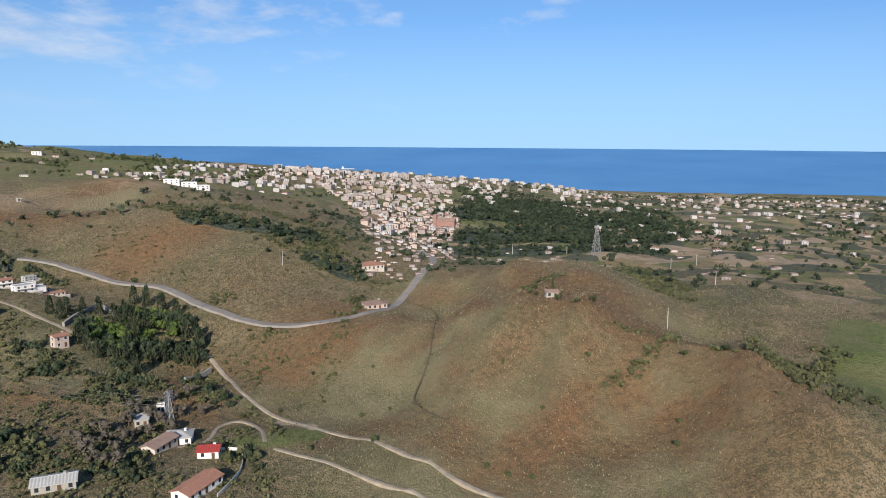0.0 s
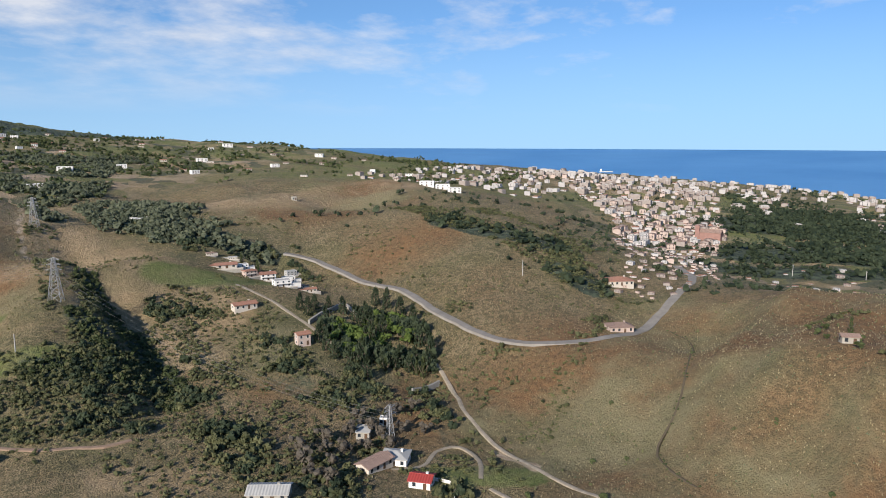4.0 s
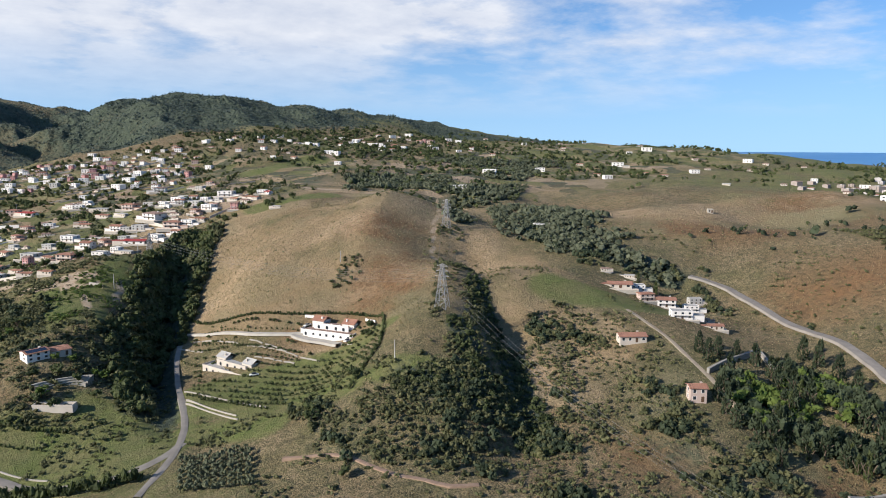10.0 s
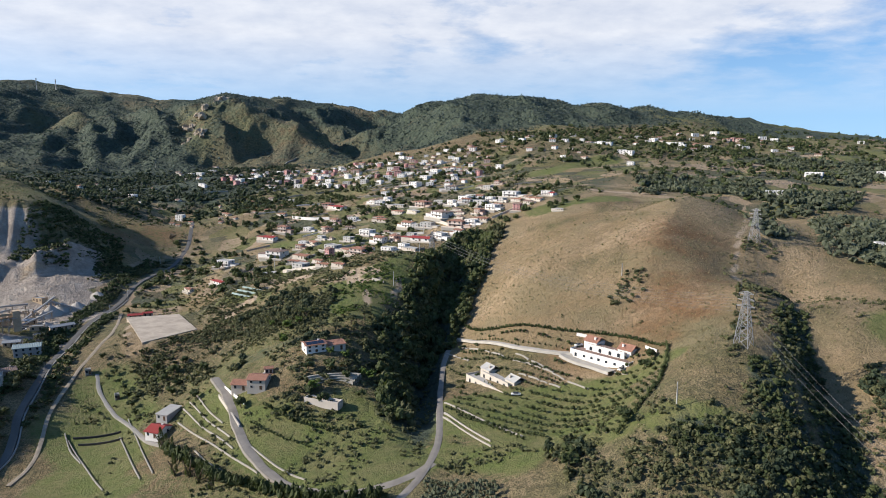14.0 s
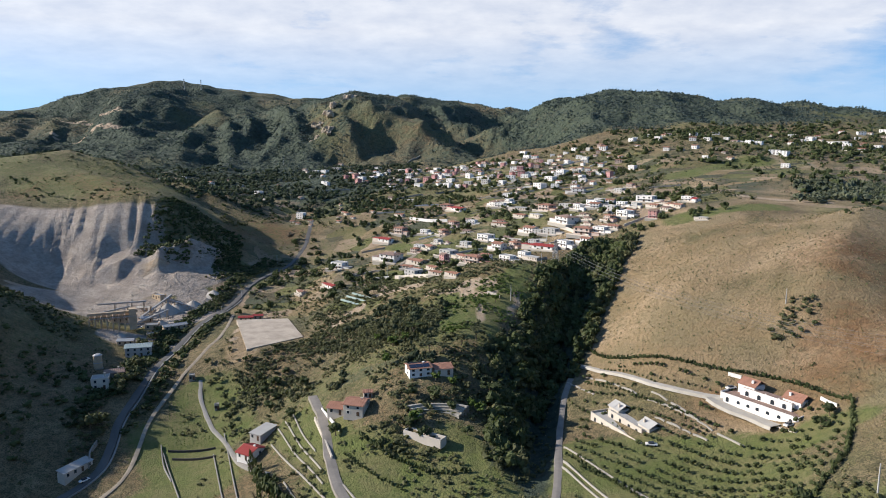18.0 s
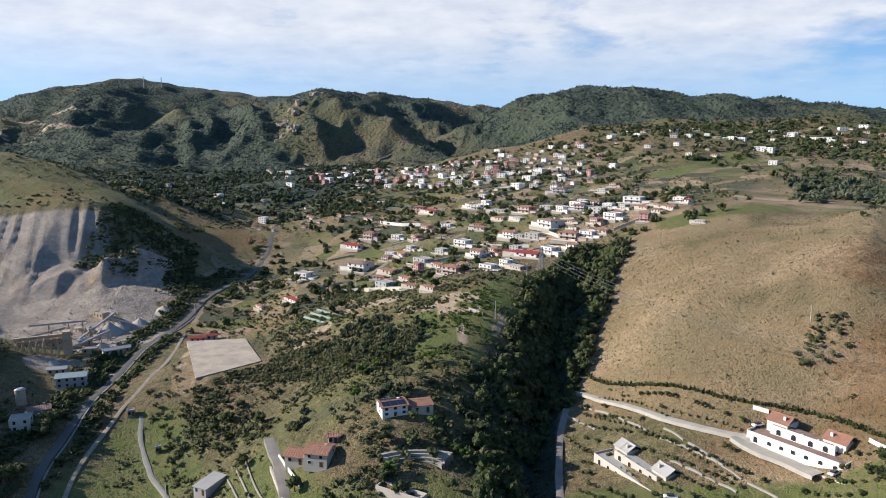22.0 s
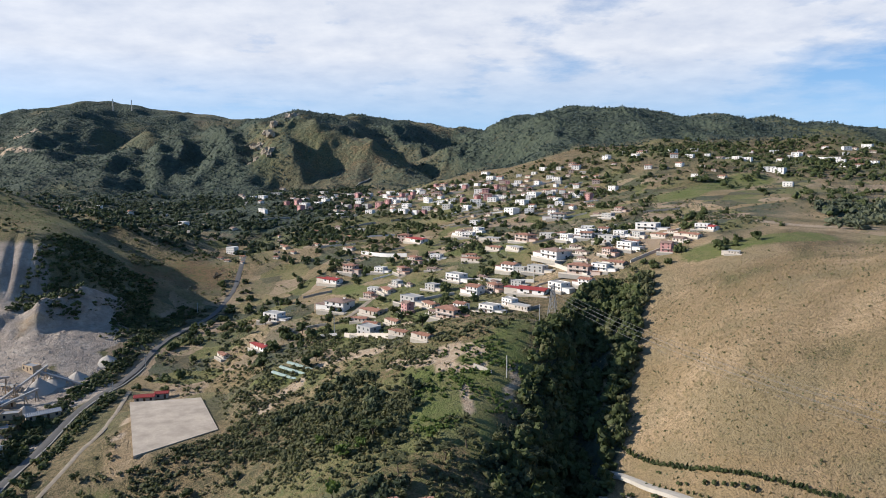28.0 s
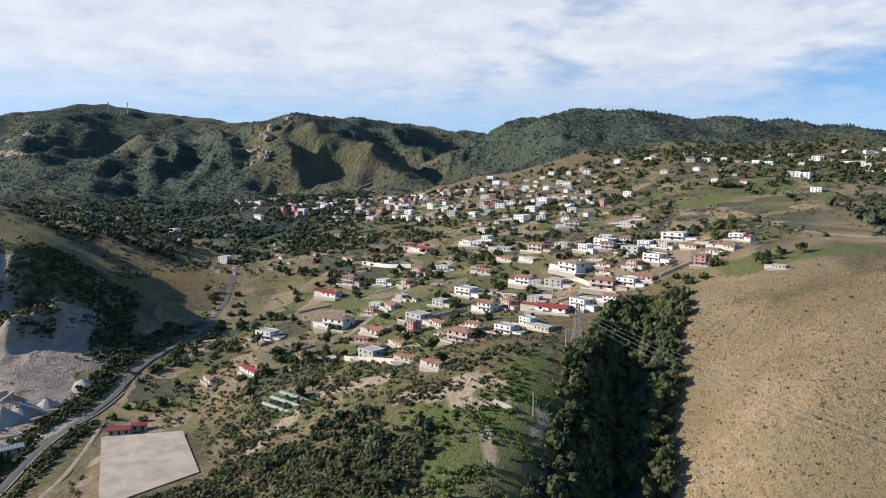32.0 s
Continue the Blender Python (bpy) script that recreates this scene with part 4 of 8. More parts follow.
def gable_mesh(bm, w, d, z, rise, over=0.5, thick=0.2, ribs=True):
    """Two slopes with a raised ridge along x, overhanging eaves and rows of tiles, as one closed sheet."""
    hw, hd = w / 2 + over, d / 2 + over
    drop = rise * over / (d / 2)
    n = max(2, int(2 * hw / 0.45)) if ribs else 1
    n += n % 2
    stations = ((-hd, z - drop, 1), (-0.2, z + rise * (1 - 0.4 / d), 1), (0, z + rise + 0.14, 0), (0.2, z + rise * (1 - 0.4 / d), 1), (hd, z - drop, 1))
    top = [[bm.verts.new((-hw + 2 * hw * k / n, y, h + thick + (0.11 * (k % 2) * r if ribs else 0))) for y, h, r in stations] for k in range(n + 1)]
    low = [[bm.verts.new((-hw + 2 * hw * k / n, y, h)) for y, h, r in stations] for k in (0, n)]
    for p, q in zip(top, top[1:]):
        for j in range(4):
            bm.faces.new((p[j], q[j], q[j + 1], p[j + 1]))
    for j in range(4):
        bm.faces.new((low[0][j + 1], low[1][j + 1], low[1][j], low[0][j]))
        bm.faces.new((low[0][j], top[0][j], top[0][j + 1], low[0][j + 1]))
        bm.faces.new((low[1][j + 1], top[n][j + 1], top[n][j], low[1][j]))
    bm.faces.new([low[0][0], low[1][0]] + [r[0] for r in reversed(top)])
    bm.faces.new([low[1][4], low[0][4]] + [r[4] for r in top])


def gable_ends(bm, w, d, z, rise):
    for x in (-w / 2, w / 2 - 0.2):
        v = [bm.verts.new((x + o, y, zz)) for o in (0, 0.2) for y, zz in ((-d / 2, z - 0.02), (d / 2, z - 0.02), (0, z + rise))]
        for f in ((0, 1, 2), (3, 5, 4), (0, 3, 4, 1), (1, 4, 5, 2), (2, 5, 3, 0)):
            bm.faces.new([v[i] for i in f])


def hip_mesh(bm, w, d, z, rise, over=0.5, thick=0.2):
    hw, hd, k = w / 2 + over, d / 2 + over, max(0.0, (w - d) / 2)
    for dz in (0, thick):
        v = [bm.verts.new(c) for c in ((-hw, -hd, z + dz), (hw, -hd, z + dz), (hw, hd, z + dz), (-hw, hd, z + dz), (-k - 0.05, 0, z + rise + dz), (k + 0.05, 0, z + rise + dz))]
        for f in ((0, 1, 5, 4), (1, 2, 5), (2, 3, 4, 5), (3, 0, 4)):
            bm.faces.new([v[i] for i in f])
        if dz == 0:
            low = v
        else:
            for a in range(4):
                b = (a + 1) % 4
                bm.faces.new((low[a], low[b], v[b], v[a]))


_shared = {}


def piece(name, key, make, material, parent, m, label=""):
    """A part on a mesh shared by alike parts."""
    if key not in _shared:
        bm = bmesh.new()
        make(bm)
        me = bpy.data.meshes.new(name)
        bm.to_mesh(me)
        bm.free()
        me.materials.append(material)
        _shared[key] = me
    ob = new(name, _shared[key])
    ob.parent = parent
    ob.matrix_basis = m
    if label:
        ob["label"] = label
    return ob


def window_at(parent, x, y, z, turn, w=1.1, h=1.35, frame_mat=None, arch=False):
    m = pose(x, y, z, 0, 0, turn)

    def surround(bm):
        for a in ((-w / 2 - 0.12, -w / 2, 0.0, h), (w / 2, w / 2 + 0.12, 0.0, h), (-w / 2 - 0.12, w / 2 + 0.12, h, h + 0.12), (-w / 2 - 0.2, w / 2 + 0.2, -0.1, 0.0)):
            box(bm, a[0], a[1], -0.07, 0.05, a[2], a[3])

    def glass(bm):
        if not arch:
            box(bm, -w / 2, w / 2, -0.02, 0.04, 0, h)
            return
        ring = [(-w / 2, 0), (w / 2, 0)] + [(w / 2 * math.cos(t), h - w / 2 + w / 2 * math.sin(t)) for t in np.linspace(0, math.pi, 9)]
        front, back_ = [bm.verts.new((a, -0.03, b)) for a, b in ring], [bm.verts.new((a, 0.04, b)) for a, b in ring]
        bm.faces.new(front)
        for k in range(len(ring)):
            bm.faces.new((front[k], back_[k], back_[(k + 1) % len(ring)], front[(k + 1) % len(ring)]))
    pane = piece("window", ("pane", w, h, arch), glass, WINDOW, parent, m)
    if frame_mat:
        piece("window_frame", ("frame", w, h, frame_mat.name), surround, frame_mat, pane, Matrix())
    return pane


def house(name, label, w, d, storeys, wall, roof, roof_mat, seed=0, balcony=False, trim=None, sides=True, chimney=True, plinth=2.5, group="", annex=False):
    """A house standing at the origin, its front to -y."""
    r = random.Random(seed)
    sh = 2.65
    h = sh * storeys
    thing = tagged(new(name), label, "house", group)
    bm = bmesh.new()
    wall_mesh(bm, w, d, -plinth, h, 0.4 if roof == "flat" else 0)
    if roof == "gable":
        gable_ends(bm, w, d, h, 0.32 * d / 2)
    part("wall", bm, wall, thing)
    bm = bmesh.new()
    if roof == "gable":
        gable_mesh(bm, w, d, h, 0.32 * d / 2)
    elif roof == "hip":
        hip_mesh(bm, w, d, h, 0.34 * d / 2)
    elif roof == "shed":
        v = [bm.verts.new((x, y, z)) for z_ in (0, 0.15) for x, y, z in ((-w / 2 - 0.3, -d / 2 - 0.3, h + z_), (w / 2 + 0.3, -d / 2 - 0.3, h + z_), (w / 2 + 0.3, d / 2 + 0.3, h + 0.9 + z_), (-w / 2 - 0.3, d / 2 + 0.3, h + 0.9 + z_))]
        for f in ((0, 3, 2, 1), (4, 5, 6, 7), (0, 1, 5, 4), (1, 2, 6, 5), (2, 3, 7, 6), (3, 0, 4, 7)):
            bm.faces.new([v[i] for i in f])
    else:
        box(bm, -w / 2 + 0.22, w / 2 - 0.22, -d / 2 + 0.22, d / 2 - 0.22, h - 0.1, h + 0.06)
    part("roof", bm, roof_mat, thing)
    n = max(2, int(w / 3.0))
    for s in range(storeys):
        for k in range(n):
            x = -w / 2 + (k + 0.5) * w / n
            if s == 0 and k == n // 2:
                piece("door", ("door",), lambda b: box(b, -0.55, 0.55, -0.05, 0.05, 0, 2.1), WOOD, thing, pose(x, -d / 2, 0.02))
                continue
            window_at(thing, x, -d / 2, sh * s + 0.85, 0, frame_mat=trim)
        if sides:
            for x, turn in ((-w / 2, -90), (w / 2, 90)):
                window_at(thing, x, r.uniform(-0.2, 0.2) * d, sh * s + 0.85, turn, frame_mat=trim)
    if balcony and storeys > 1:
        bm = bmesh.new()
        box(bm, -w * 0.42, w * 0.42, -d / 2 - 1.3, -d / 2 + 0.05, sh - 0.15, sh)
        slab = part("balcony", bm, CONCRETE, thing)
        bm = bmesh.new()
        box(bm, -w * 0.42, w * 0.42, -d / 2 - 1.3, -d / 2 - 1.22, sh + 0.85, sh + 0.95)
        for k in range(int(w * 0.84 / 0.5)):
            x = -w * 0.42 + k * 0.5
            box(bm, x, x + 0.05, -d / 2 - 1.28, -d / 2 - 1.24, sh, sh + 0.86)
        part("railing", bm, WHITE, slab, "white balcony railing")
    if annex:
        aw, ad, ah, s = w * 0.55, d * 0.62, 2.5, 1 if seed % 2 else -1
        x0, x1 = (w / 2 - 0.2, w / 2 + aw) if s > 0 else (-w / 2 - aw, -w / 2 + 0.2)
        wing = boxed("annex", (x0, x1, -d / 2 + 0.6, -d / 2 + 0.6 + ad, -plinth, ah), wall if seed % 3 else CREAM, thing)
        boxed("annex_roof", (x0 - 0.3, x1 + 0.3, -d / 2 + 0.3, -d / 2 + 0.9 + ad, ah, ah + 0.22), roof_mat, wing)
        boxed("terrace", (-w * 0.75, w * 0.75, -d / 2 - 3.2, d / 2 - 0.5, -plinth - 1.0, -0.25), CONCRETE if seed % 2 else STONE, thing, "pale retaining terrace under the house")
        boxed("parapet", (-w * 0.75, w * 0.75, -d / 2 - 3.2, -d / 2 - 3.0, -0.25, 0.6), CREAM, thing)
    if chimney:
        bm = bmesh.new()
        box(bm, w * 0.2, w * 0.2 + 0.7, 0.1, 0.8, h - 0.2, h + 0.32 * d / 2 + 0.6)
        box(bm, w * 0.2 - 0.1, w * 0.2 + 0.8, 0.0, 0.9, h + 0.32 * d / 2 + 0.6, h + 0.32 * d / 2 + 0.75)
        part("chimney", bm, wall, thing)
    return thing


def seat_at(x, y, turn, w, d):
    """The pose of a house on the slope: its floor at the mean height of its corners."""
    c, s = math.cos(radians(turn)), math.sin(radians(turn))
    zs = [ground_at(x + a * c - b * s, y + a * s + b * c) for a in (-w / 2, w / 2) for b in (-d / 2, d / 2)]
    return pose(x, y, 0.15 * max(zs) + 0.85 * sum(zs) / 4, 0, 0, turn)


def slab_line(name, points, height, thick, material, label, category="wall", sink=0.8, step=2.0, kind=""):
    """A wall or hedge of even height that follows the ground along a line."""
    c = smooth_line(points, step)
    d = np.gradient(c, axis=0)
    d /= np.hypot(d[:, 0], d[:, 1])[:, None] + 1e-9
    side = np.stack([-d[:, 1], d[:, 0]], 1) * thick / 2
    z = ground(c[:, 0], c[:, 1])
    rows = [np.c_[c - side, z - sink], np.c_[c - side, z + height], np.c_[c + side, z + height], np.c_[c + side, z - sink]]
    v = np.stack(rows, 1)
    n = len(c)
    a = (np.arange(n - 1)[:, None] * 4 + np.arange(3)[None]).ravel()
    f = [tuple(q) for q in np.stack([a, a + 1, a + 5, a + 4], 1)] + [(0, 3, 2, 1), tuple(np.array((0, 1, 2, 3)) + 4 * (n - 1))]
    me = bpy.data.meshes.new(name)
    me.from_pydata(v.reshape(-1, 3).tolist(), [], [[int(i) for i in q] for q in f])
    me.materials.append(material)
    return tagged(new(name, me), label, category, kind=kind)


def strut(bm, a, b, r):
    a, b = Vector(a), Vector(b)
    d = (b - a)
    q = d.to_track_quat("Z", "Y").to_matrix()
    ring = [q @ Vector((r * c, r * s, 0)) for c, s in ((1, 1), (-1, 1), (-1, -1), (1, -1))]
    lo, hi = [bm.verts.new(a + v) for v in ring], [bm.verts.new(b + v) for v in ring]
    for k in range(4):
        bm.faces.new((lo[k], lo[(k + 1) % 4], hi[(k + 1) % 4], hi[k]))


# ---- the white villa and its unfinished twin ----
def between(a, b):
    """Middle, length and turn of a front that runs from a to b."""
    return (a[0] + b[0]) / 2, (a[1] + b[1]) / 2, math.hypot(b[0] - a[0], b[1] - a[1]), math.degrees(math.atan2(b[1] - a[1], b[0] - a[0]))


def estate_house(label, a, b, wall, paving, roof_mat, finished):
    x, y, w, turn = between(a, b)
    thing = tagged(new("villa"), label, "villa")
    z = min(ground_at(*a), ground_at(*b)) + 0.2
    thing.matrix_basis = pose(x, y, z, 0, 0, turn)
    bm = bmesh.new()
    box(bm, -w / 2, w / 2, 0, 9.5, -2.5, 3.0, 0.05)
    part("lower_wall", bm, wall, thing)
    bm = bmesh.new()
    box(bm, -w / 2 + 0.3, w / 2 - 0.3, 0.3, 9.3, 2.95, 3.06)
    part("terrace_floor", bm, paving, thing, "paved terrace over the lower storey")
    for x0, x1 in ((-w / 2, -w / 2 + 0.25), (w / 2 - 0.25, w / 2)):
        boxed("parapet", (x0, x1, 0.0, 9.5, 3.0, 3.7), wall, thing)
    boxed("parapet", (-w / 2 + 0.25, w / 2 - 0.25, 0.0, 0.22, 3.0, 3.5), wall, thing)
    uw = w * 0.66
    bm = bmesh.new()
    box(bm, -uw / 2, uw / 2, 4.4, 9.0, 3.0, 5.6, 0.05)
    part("upper_wall", bm, wall, thing)
    boxed("upper_terrace", (-uw / 2 + 0.2, uw / 2 - 0.2, 4.6, 8.8, 5.55, 5.68), paving, thing)
    for k in range(5):
        boxed("pillar", (-uw / 2 + k * (uw - 0.4) / 4, -uw / 2 + 0.4 + k * (uw - 0.4) / 4, 4.4, 4.8, 5.6, 6.4), wall, thing)
    for s in (-1, 1):
        cx = s * (uw / 2 - 1.2)
        bm = bmesh.new()
        box(bm, cx - 3.4, cx + 3.4, 6.2, 12.8, 3.0, 6.7, 0.05)
        tower = part("end_pavilion", bm, wall, thing)
        bm = bmesh.new()
        v0 = len(bm.verts)
        gable_mesh(bm, 6.8, 6.6, 6.7, 1.7, 0.35, ribs=False)
        bmesh.ops.translate(bm, verts=bm.verts, vec=(cx, 9.5, 0))
        if not finished:
            doomed = [f for f in bm.faces if f.calc_center_median().x * s < cx * s - 1.0 and f.calc_center_median().y < 8]
            bmesh.ops.delete(bm, geom=doomed, context="FACES")
        part("roof", bm, roof_mat, tower)
        window_at(tower, cx - s * 0.4, 6.2, 3.9, 0, 1.2, 1.8, wall, True)
        window_at(tower, cx + s * 3.4, 9.4, 4.0, 90 * s, 1.1, 1.4)
        boxed("chimney", (cx - s * 1.6 - 0.4, cx - s * 1.6 + 0.4, 7.4, 8.1, 7.0, 8.6), wall, tower)
    for k, f in enumerate((-0.40, -0.25, -0.12, 0.0, 0.13, 0.27, 0.41)):
        window_at(thing, f * w, 0, 0.3 if k in (0, 6) else 0.9, 0, 1.3, 1.9 if k in (0, 6) else 1.2, wall, k not in (3,))
    for f in (-0.36, -0.12, 0.14, 0.36):
        window_at(thing, f * uw, 4.4, 3.3, 0, 1.5, 1.8, wall, True)
    boxed("balustrade", (-uw / 2, uw / 2, 4.4, 4.6, 5.6, 6.1), wall, thing)
    return thing


estate_house("large white villa with terraces and red tiled end roofs", (210.8, 355.8), (227.6, 330.2), WHITE, TILE_OLD, TILE, True)
estate_house("unfinished grey house with open roofs and arched windows", (166.5, 375.4), (178.8, 345.0), CREAM, FLAT, GREY, False)


# ---- farmhouses and villas of the slopes ----
def put(thing, spot, turn, w, d):
    thing.matrix_basis = seat_at(*spot, turn, w, d)
    return thing


t = put(house("house", "white house with solar panels and a tiled lean-to roof", 9.5, 8, 2, WHITE, "gable", TILE, 3, trim=CREAM), (95.6, 383.4), 18, 9.5, 8)
t.matrix_basis = t.matrix_basis @ Matrix.Diagonal((1.0, 1.0, 0.66, 1))
for side in (-1, 1):
    for k in range(3):
        bm = bmesh.new()
        box(bm, -1.35, 1.35, -1.45, 1.45, 0, 0.08)
        for u in range(1, 4):
            box(bm, -1.35 + u * 0.675 - 0.02, -1.35 + u * 0.675 + 0.02, -1.45, 1.45, 0.08, 0.1)
        sp = part("solar_panel", bm, PANEL, t, "dark blue solar panel")
        sp.matrix_basis = pose(-2.9 + k * 2.8, side * 2.2, 5.3 + 0.93, side * -17.7 * -1 if side > 0 else 17.7, 0, 0) if side < 0 else pose(-2.9 + k * 2.8, 2.2, 6.23, -17.7, 0, 0)
put(house("house", "low wing with a red tiled roof beside the solar house", 8, 5.5, 1, CREAM, "shed", TILE, 4, sides=False, chimney=False), (105.7, 385.4), 14, 8, 5.5)
f_ = put(house("house", "cream farmhouse with a red tiled roof and paved porch", 8.2, 8.5, 2, CREAM, "gable", TILE, 5, trim=WHITE), (71.8, 368.1), -14, 8.2, 8.5)
f_.matrix_basis = f_.matrix_basis @ Matrix.Diagonal((1.0, 1.0, 0.82, 1))
put(house("house", "cream wing with an open porch and red tiled roof", 7.5, 7, 1, CREAM, "gable", TILE, 6, sides=False, chimney=False), (63.6, 374.5), -14, 7.5, 7)
put(house("shed", "small garden shed with a red tiled roof", 3.4, 3, 1, CREAM, "gable", TILE, 7, sides=False, chimney=False), (75.3, 375.6), 10, 3.4, 3)
put(house("house", "white roadside house with a red sheet roof", 7, 9, 1, WHITE, "gable", REDMETAL, 8), (27.7, 371.0), -30, 7, 9)
put(house("shed", "grey metal barn beside the white house", 6, 10, 1, GREY, "shed", FLAT, 9, sides=False, chimney=False), (29.6, 383.4), -28, 6, 10)
put(house("house", "small tall house with a tiled roof above the wood", 6.2, 5, 2, PEACH, "gable", TILE, 10, trim=WHITE), (302.0, 188.2), -35, 6.2, 5)
put(house("house", "long low house with a red tiled roof on the spur", 12, 6, 1, CREAM, "gable", TILE, 11, trim=WHITE), (319.4, 236.2), -30, 12, 6)
put(house("house", "white farmhouse with a pale hipped roof", 9, 8, 1, WHITE, "hip", FLAT, 12), (237.3, 106.0), -75, 9, 8)
put(house("house", "long barn with an old red tiled roof", 12, 6, 1, CREAM, "gable", TILE_OLD, 13, chimney=False), (227.7, 109.0), -15, 12, 6)
put(house("house", "white gabled cottage with a bright red roof", 7, 6, 1, WHITE, "gable", REDMETAL, 14), (222.1, 89.0), -80, 7, 6)
put(house("house", "long white barn with a faded red tiled roof", 15, 7, 1, WHITE, "gable", TILE, 15, chimney=False), (196.2, 83.0), -20, 15, 7)
put(house("house", "pale stone cottage with a weathered roof", 12, 7, 1, STONE, "gable", FLAT, 16), (192.5, 125.4), -65, 12, 7)
put(house("shed", "grey stone shed among bare trees", 5, 5, 1, STONE, "shed", FLAT, 17, sides=False, chimney=False), (249.6, 125.7), -70, 5, 5)
put(house("shed", "small white transformer hut", 3, 3, 1, WHITE, "flat", FLAT, 18, sides=False, chimney=False), (263.0, 124.3), -70, 3, 3)
put(house("house", "roadside cottage with a wide red tiled roof", 12, 9, 1, PEACH, "hip", TILE_OLD, 19), (381.7, 53.7), -60, 12, 9)
put(house("house", "crumbling cottage with a tiled roof beside cypresses", 5.5, 3.6, 1, STONE, "gable", TILE_OLD, 20, chimney=False), (305.1, -36.3), -80, 5.5, 3.6)
put(house("house", "large house with a red hipped roof below the town", 15, 11, 1, CREAM, "hip", TILE, 21), (457.5, 66.5), -60, 15, 11)
put(house("house", "long low white ranch house on the plateau", 18, 7, 1, WHITE, "flat", FLAT, 22, chimney=False), (466.8, 583.1), -30, 18, 7)
put(house("house", "small stone hut on the bare slope", 4, 4, 1, STONE, "flat", FLAT, 23, sides=False, chimney=False), (548.9, 364.9), -40, 4, 4)
put(house("house", "low white house with a flat roof in the wood", 12, 8, 1, WHITE, "flat", FLAT, 24, chimney=False), (421.1, 413.4), -30, 12, 8)

# ---- retaining walls, terraces, hedges ----
for a, b in (((40.6, 391.0), (57.3, 355.6)), ((38.1, 387.5), (62.6, 341.3)), ((35.7, 384.1), (64.1, 333.8)), ((35.4, 373.6), (75.5, 311.9)), ((48.3, 341.2), (62.3, 319.7))):
    slab_line("terrace_wall", [a, ((a[0] + b[0]) / 2 - 0.8, (a[1] + b[1]) / 2 - 0.4), b], 0.7, 0.35, STONE, "pale stone retaining wall of a garden terrace")
slab_line("terrace_wall", [(71.7, 330.8), (80.3, 316.8), (86.7, 308.2), (93.1, 300.2)], 0.5, 0.5, STONE, "low curved stone wall in the lawn")
slab_line("terrace_wall", [(53.1, 376.7), (59.2, 361.7), (65.4, 346.1)], 1.6, 0.6, CREAM, "cream retaining wall beside the drive")
slab_line("terrace_wall", [(55.0, 381.8), (62.1, 368.3), (65.8, 361.2)], 1.3, 0.4, WHITE, "white wall below the farmhouse")
for a, b in (((7.8, 383.1), (28.7, 334.0)), ((-15.7, 387.8), (14.6, 334.6)), ((7.3, 399.5), (33.0, 336.0))):
    slab_line("garden_wall", [a, ((a[0] + b[0]) / 2, (a[1] + b[1]) / 2), b], 0.7, 0.35, CONCRETE, "pale concrete wall of a vegetable garden")
slab_line("garden_wall", [(-19.0, 393.4), (-11.7, 378.2), (-3.2, 364.9)], 0.8, 0.4, CONCRETE, "pale concrete wall of a vegetable garden")
for a, b in (((148.1, 331.6), (159.6, 295.0)), ((149.2, 335.6), (160.5, 299.6)), ((151.5, 348.9), (172.2, 297.1))):
    slab_line("terrace_wall", [a, ((a[0] + b[0]) / 2, (a[1] + b[1]) / 2), b], 0.6, 0.35, STONE, "pale terrace wall of the estate")
for a, b in (((171.0, 418.6), (186.9, 372.4)), ((187.6, 371.1), (202.3, 347.0)), ((187.2, 359.4), (201.4, 335.1)), ((162.9, 414.5), (172.5, 391.9)), ((189.7, 375.5), (211.3, 323.5))):
    for f0, f1, tall in ((0.03, 0.2, 0.45), (0.24, 0.47, 0.6), (0.5, 0.64, 0.35), (0.68, 0.9, 0.55)):
        p0, p1 = (tuple(a[n] + (b[n] - a[n]) * f for n in (0, 1)) for f in (f0, f1))
        slab_line("terrace_wall", [p0, ((p0[0] + p1[0]) / 2 + 0.4, (p0[1] + p1[1]) / 2), p1], tall, 0.6, STONE, "broken pale stone bank below an orchard row")
slab_line("terrace_wall", [(210.8, 355.8), (219.1, 342.4), (224.5, 324.7)], 0.4, 0.5, CREAM, "low kerb below the villa forecourt")
slab_line("estate_wall", [(217.7, 366.6), (221.2, 362.7)], 1.4, 0.3, WHITE, "white garden wall by the villa")
slab_line("estate_wall", [(237.3, 335.4), (237.9, 326.4)], 1.2, 0.3, WHITE, "white garden wall by the villa")
slab_line("wood_wall", [(323.2, 198.8), (364.4, 203.2)], 2.2, 1.2, CONCRETE, "long pale concrete wall inside the wood")
slab_line("wood_wall", [(364.4, 203.2), (352.9, 187.8)], 2.0, 1.0, CONCRETE, "short pale concrete wall inside the wood")
slab_line("dam_wall", [(301.2, 130.3), (318.0, 124.6)], 2.6, 1.0, CONCRETE, "pale concrete check dam by the track")
slab_line("garden_wall", [(128.4, 467.4), (131.5, 465.0), (134.6, 462.4)], 1.6, 0.4, CREAM, "pale low wall of the garden above the ravine")
slab_line("village_wall", [(68.8, 768.6), (87.5, 746.4), (104.9, 735.1)], 2.6, 0.6, WHITE, "long white retaining wall in the village")
slab_line("village_wall", [(189.6, 638.2), (195.8, 617.9), (200.3, 601.2), (205.0, 588.1)], 2.4, 0.6, CREAM, "cream retaining wall below the houses")
slab_line("village_wall", [(151.8, 636.6), (165.4, 620.2), (178.1, 606.0)], 2.0, 0.6, GREY, "grey street wall in the village")
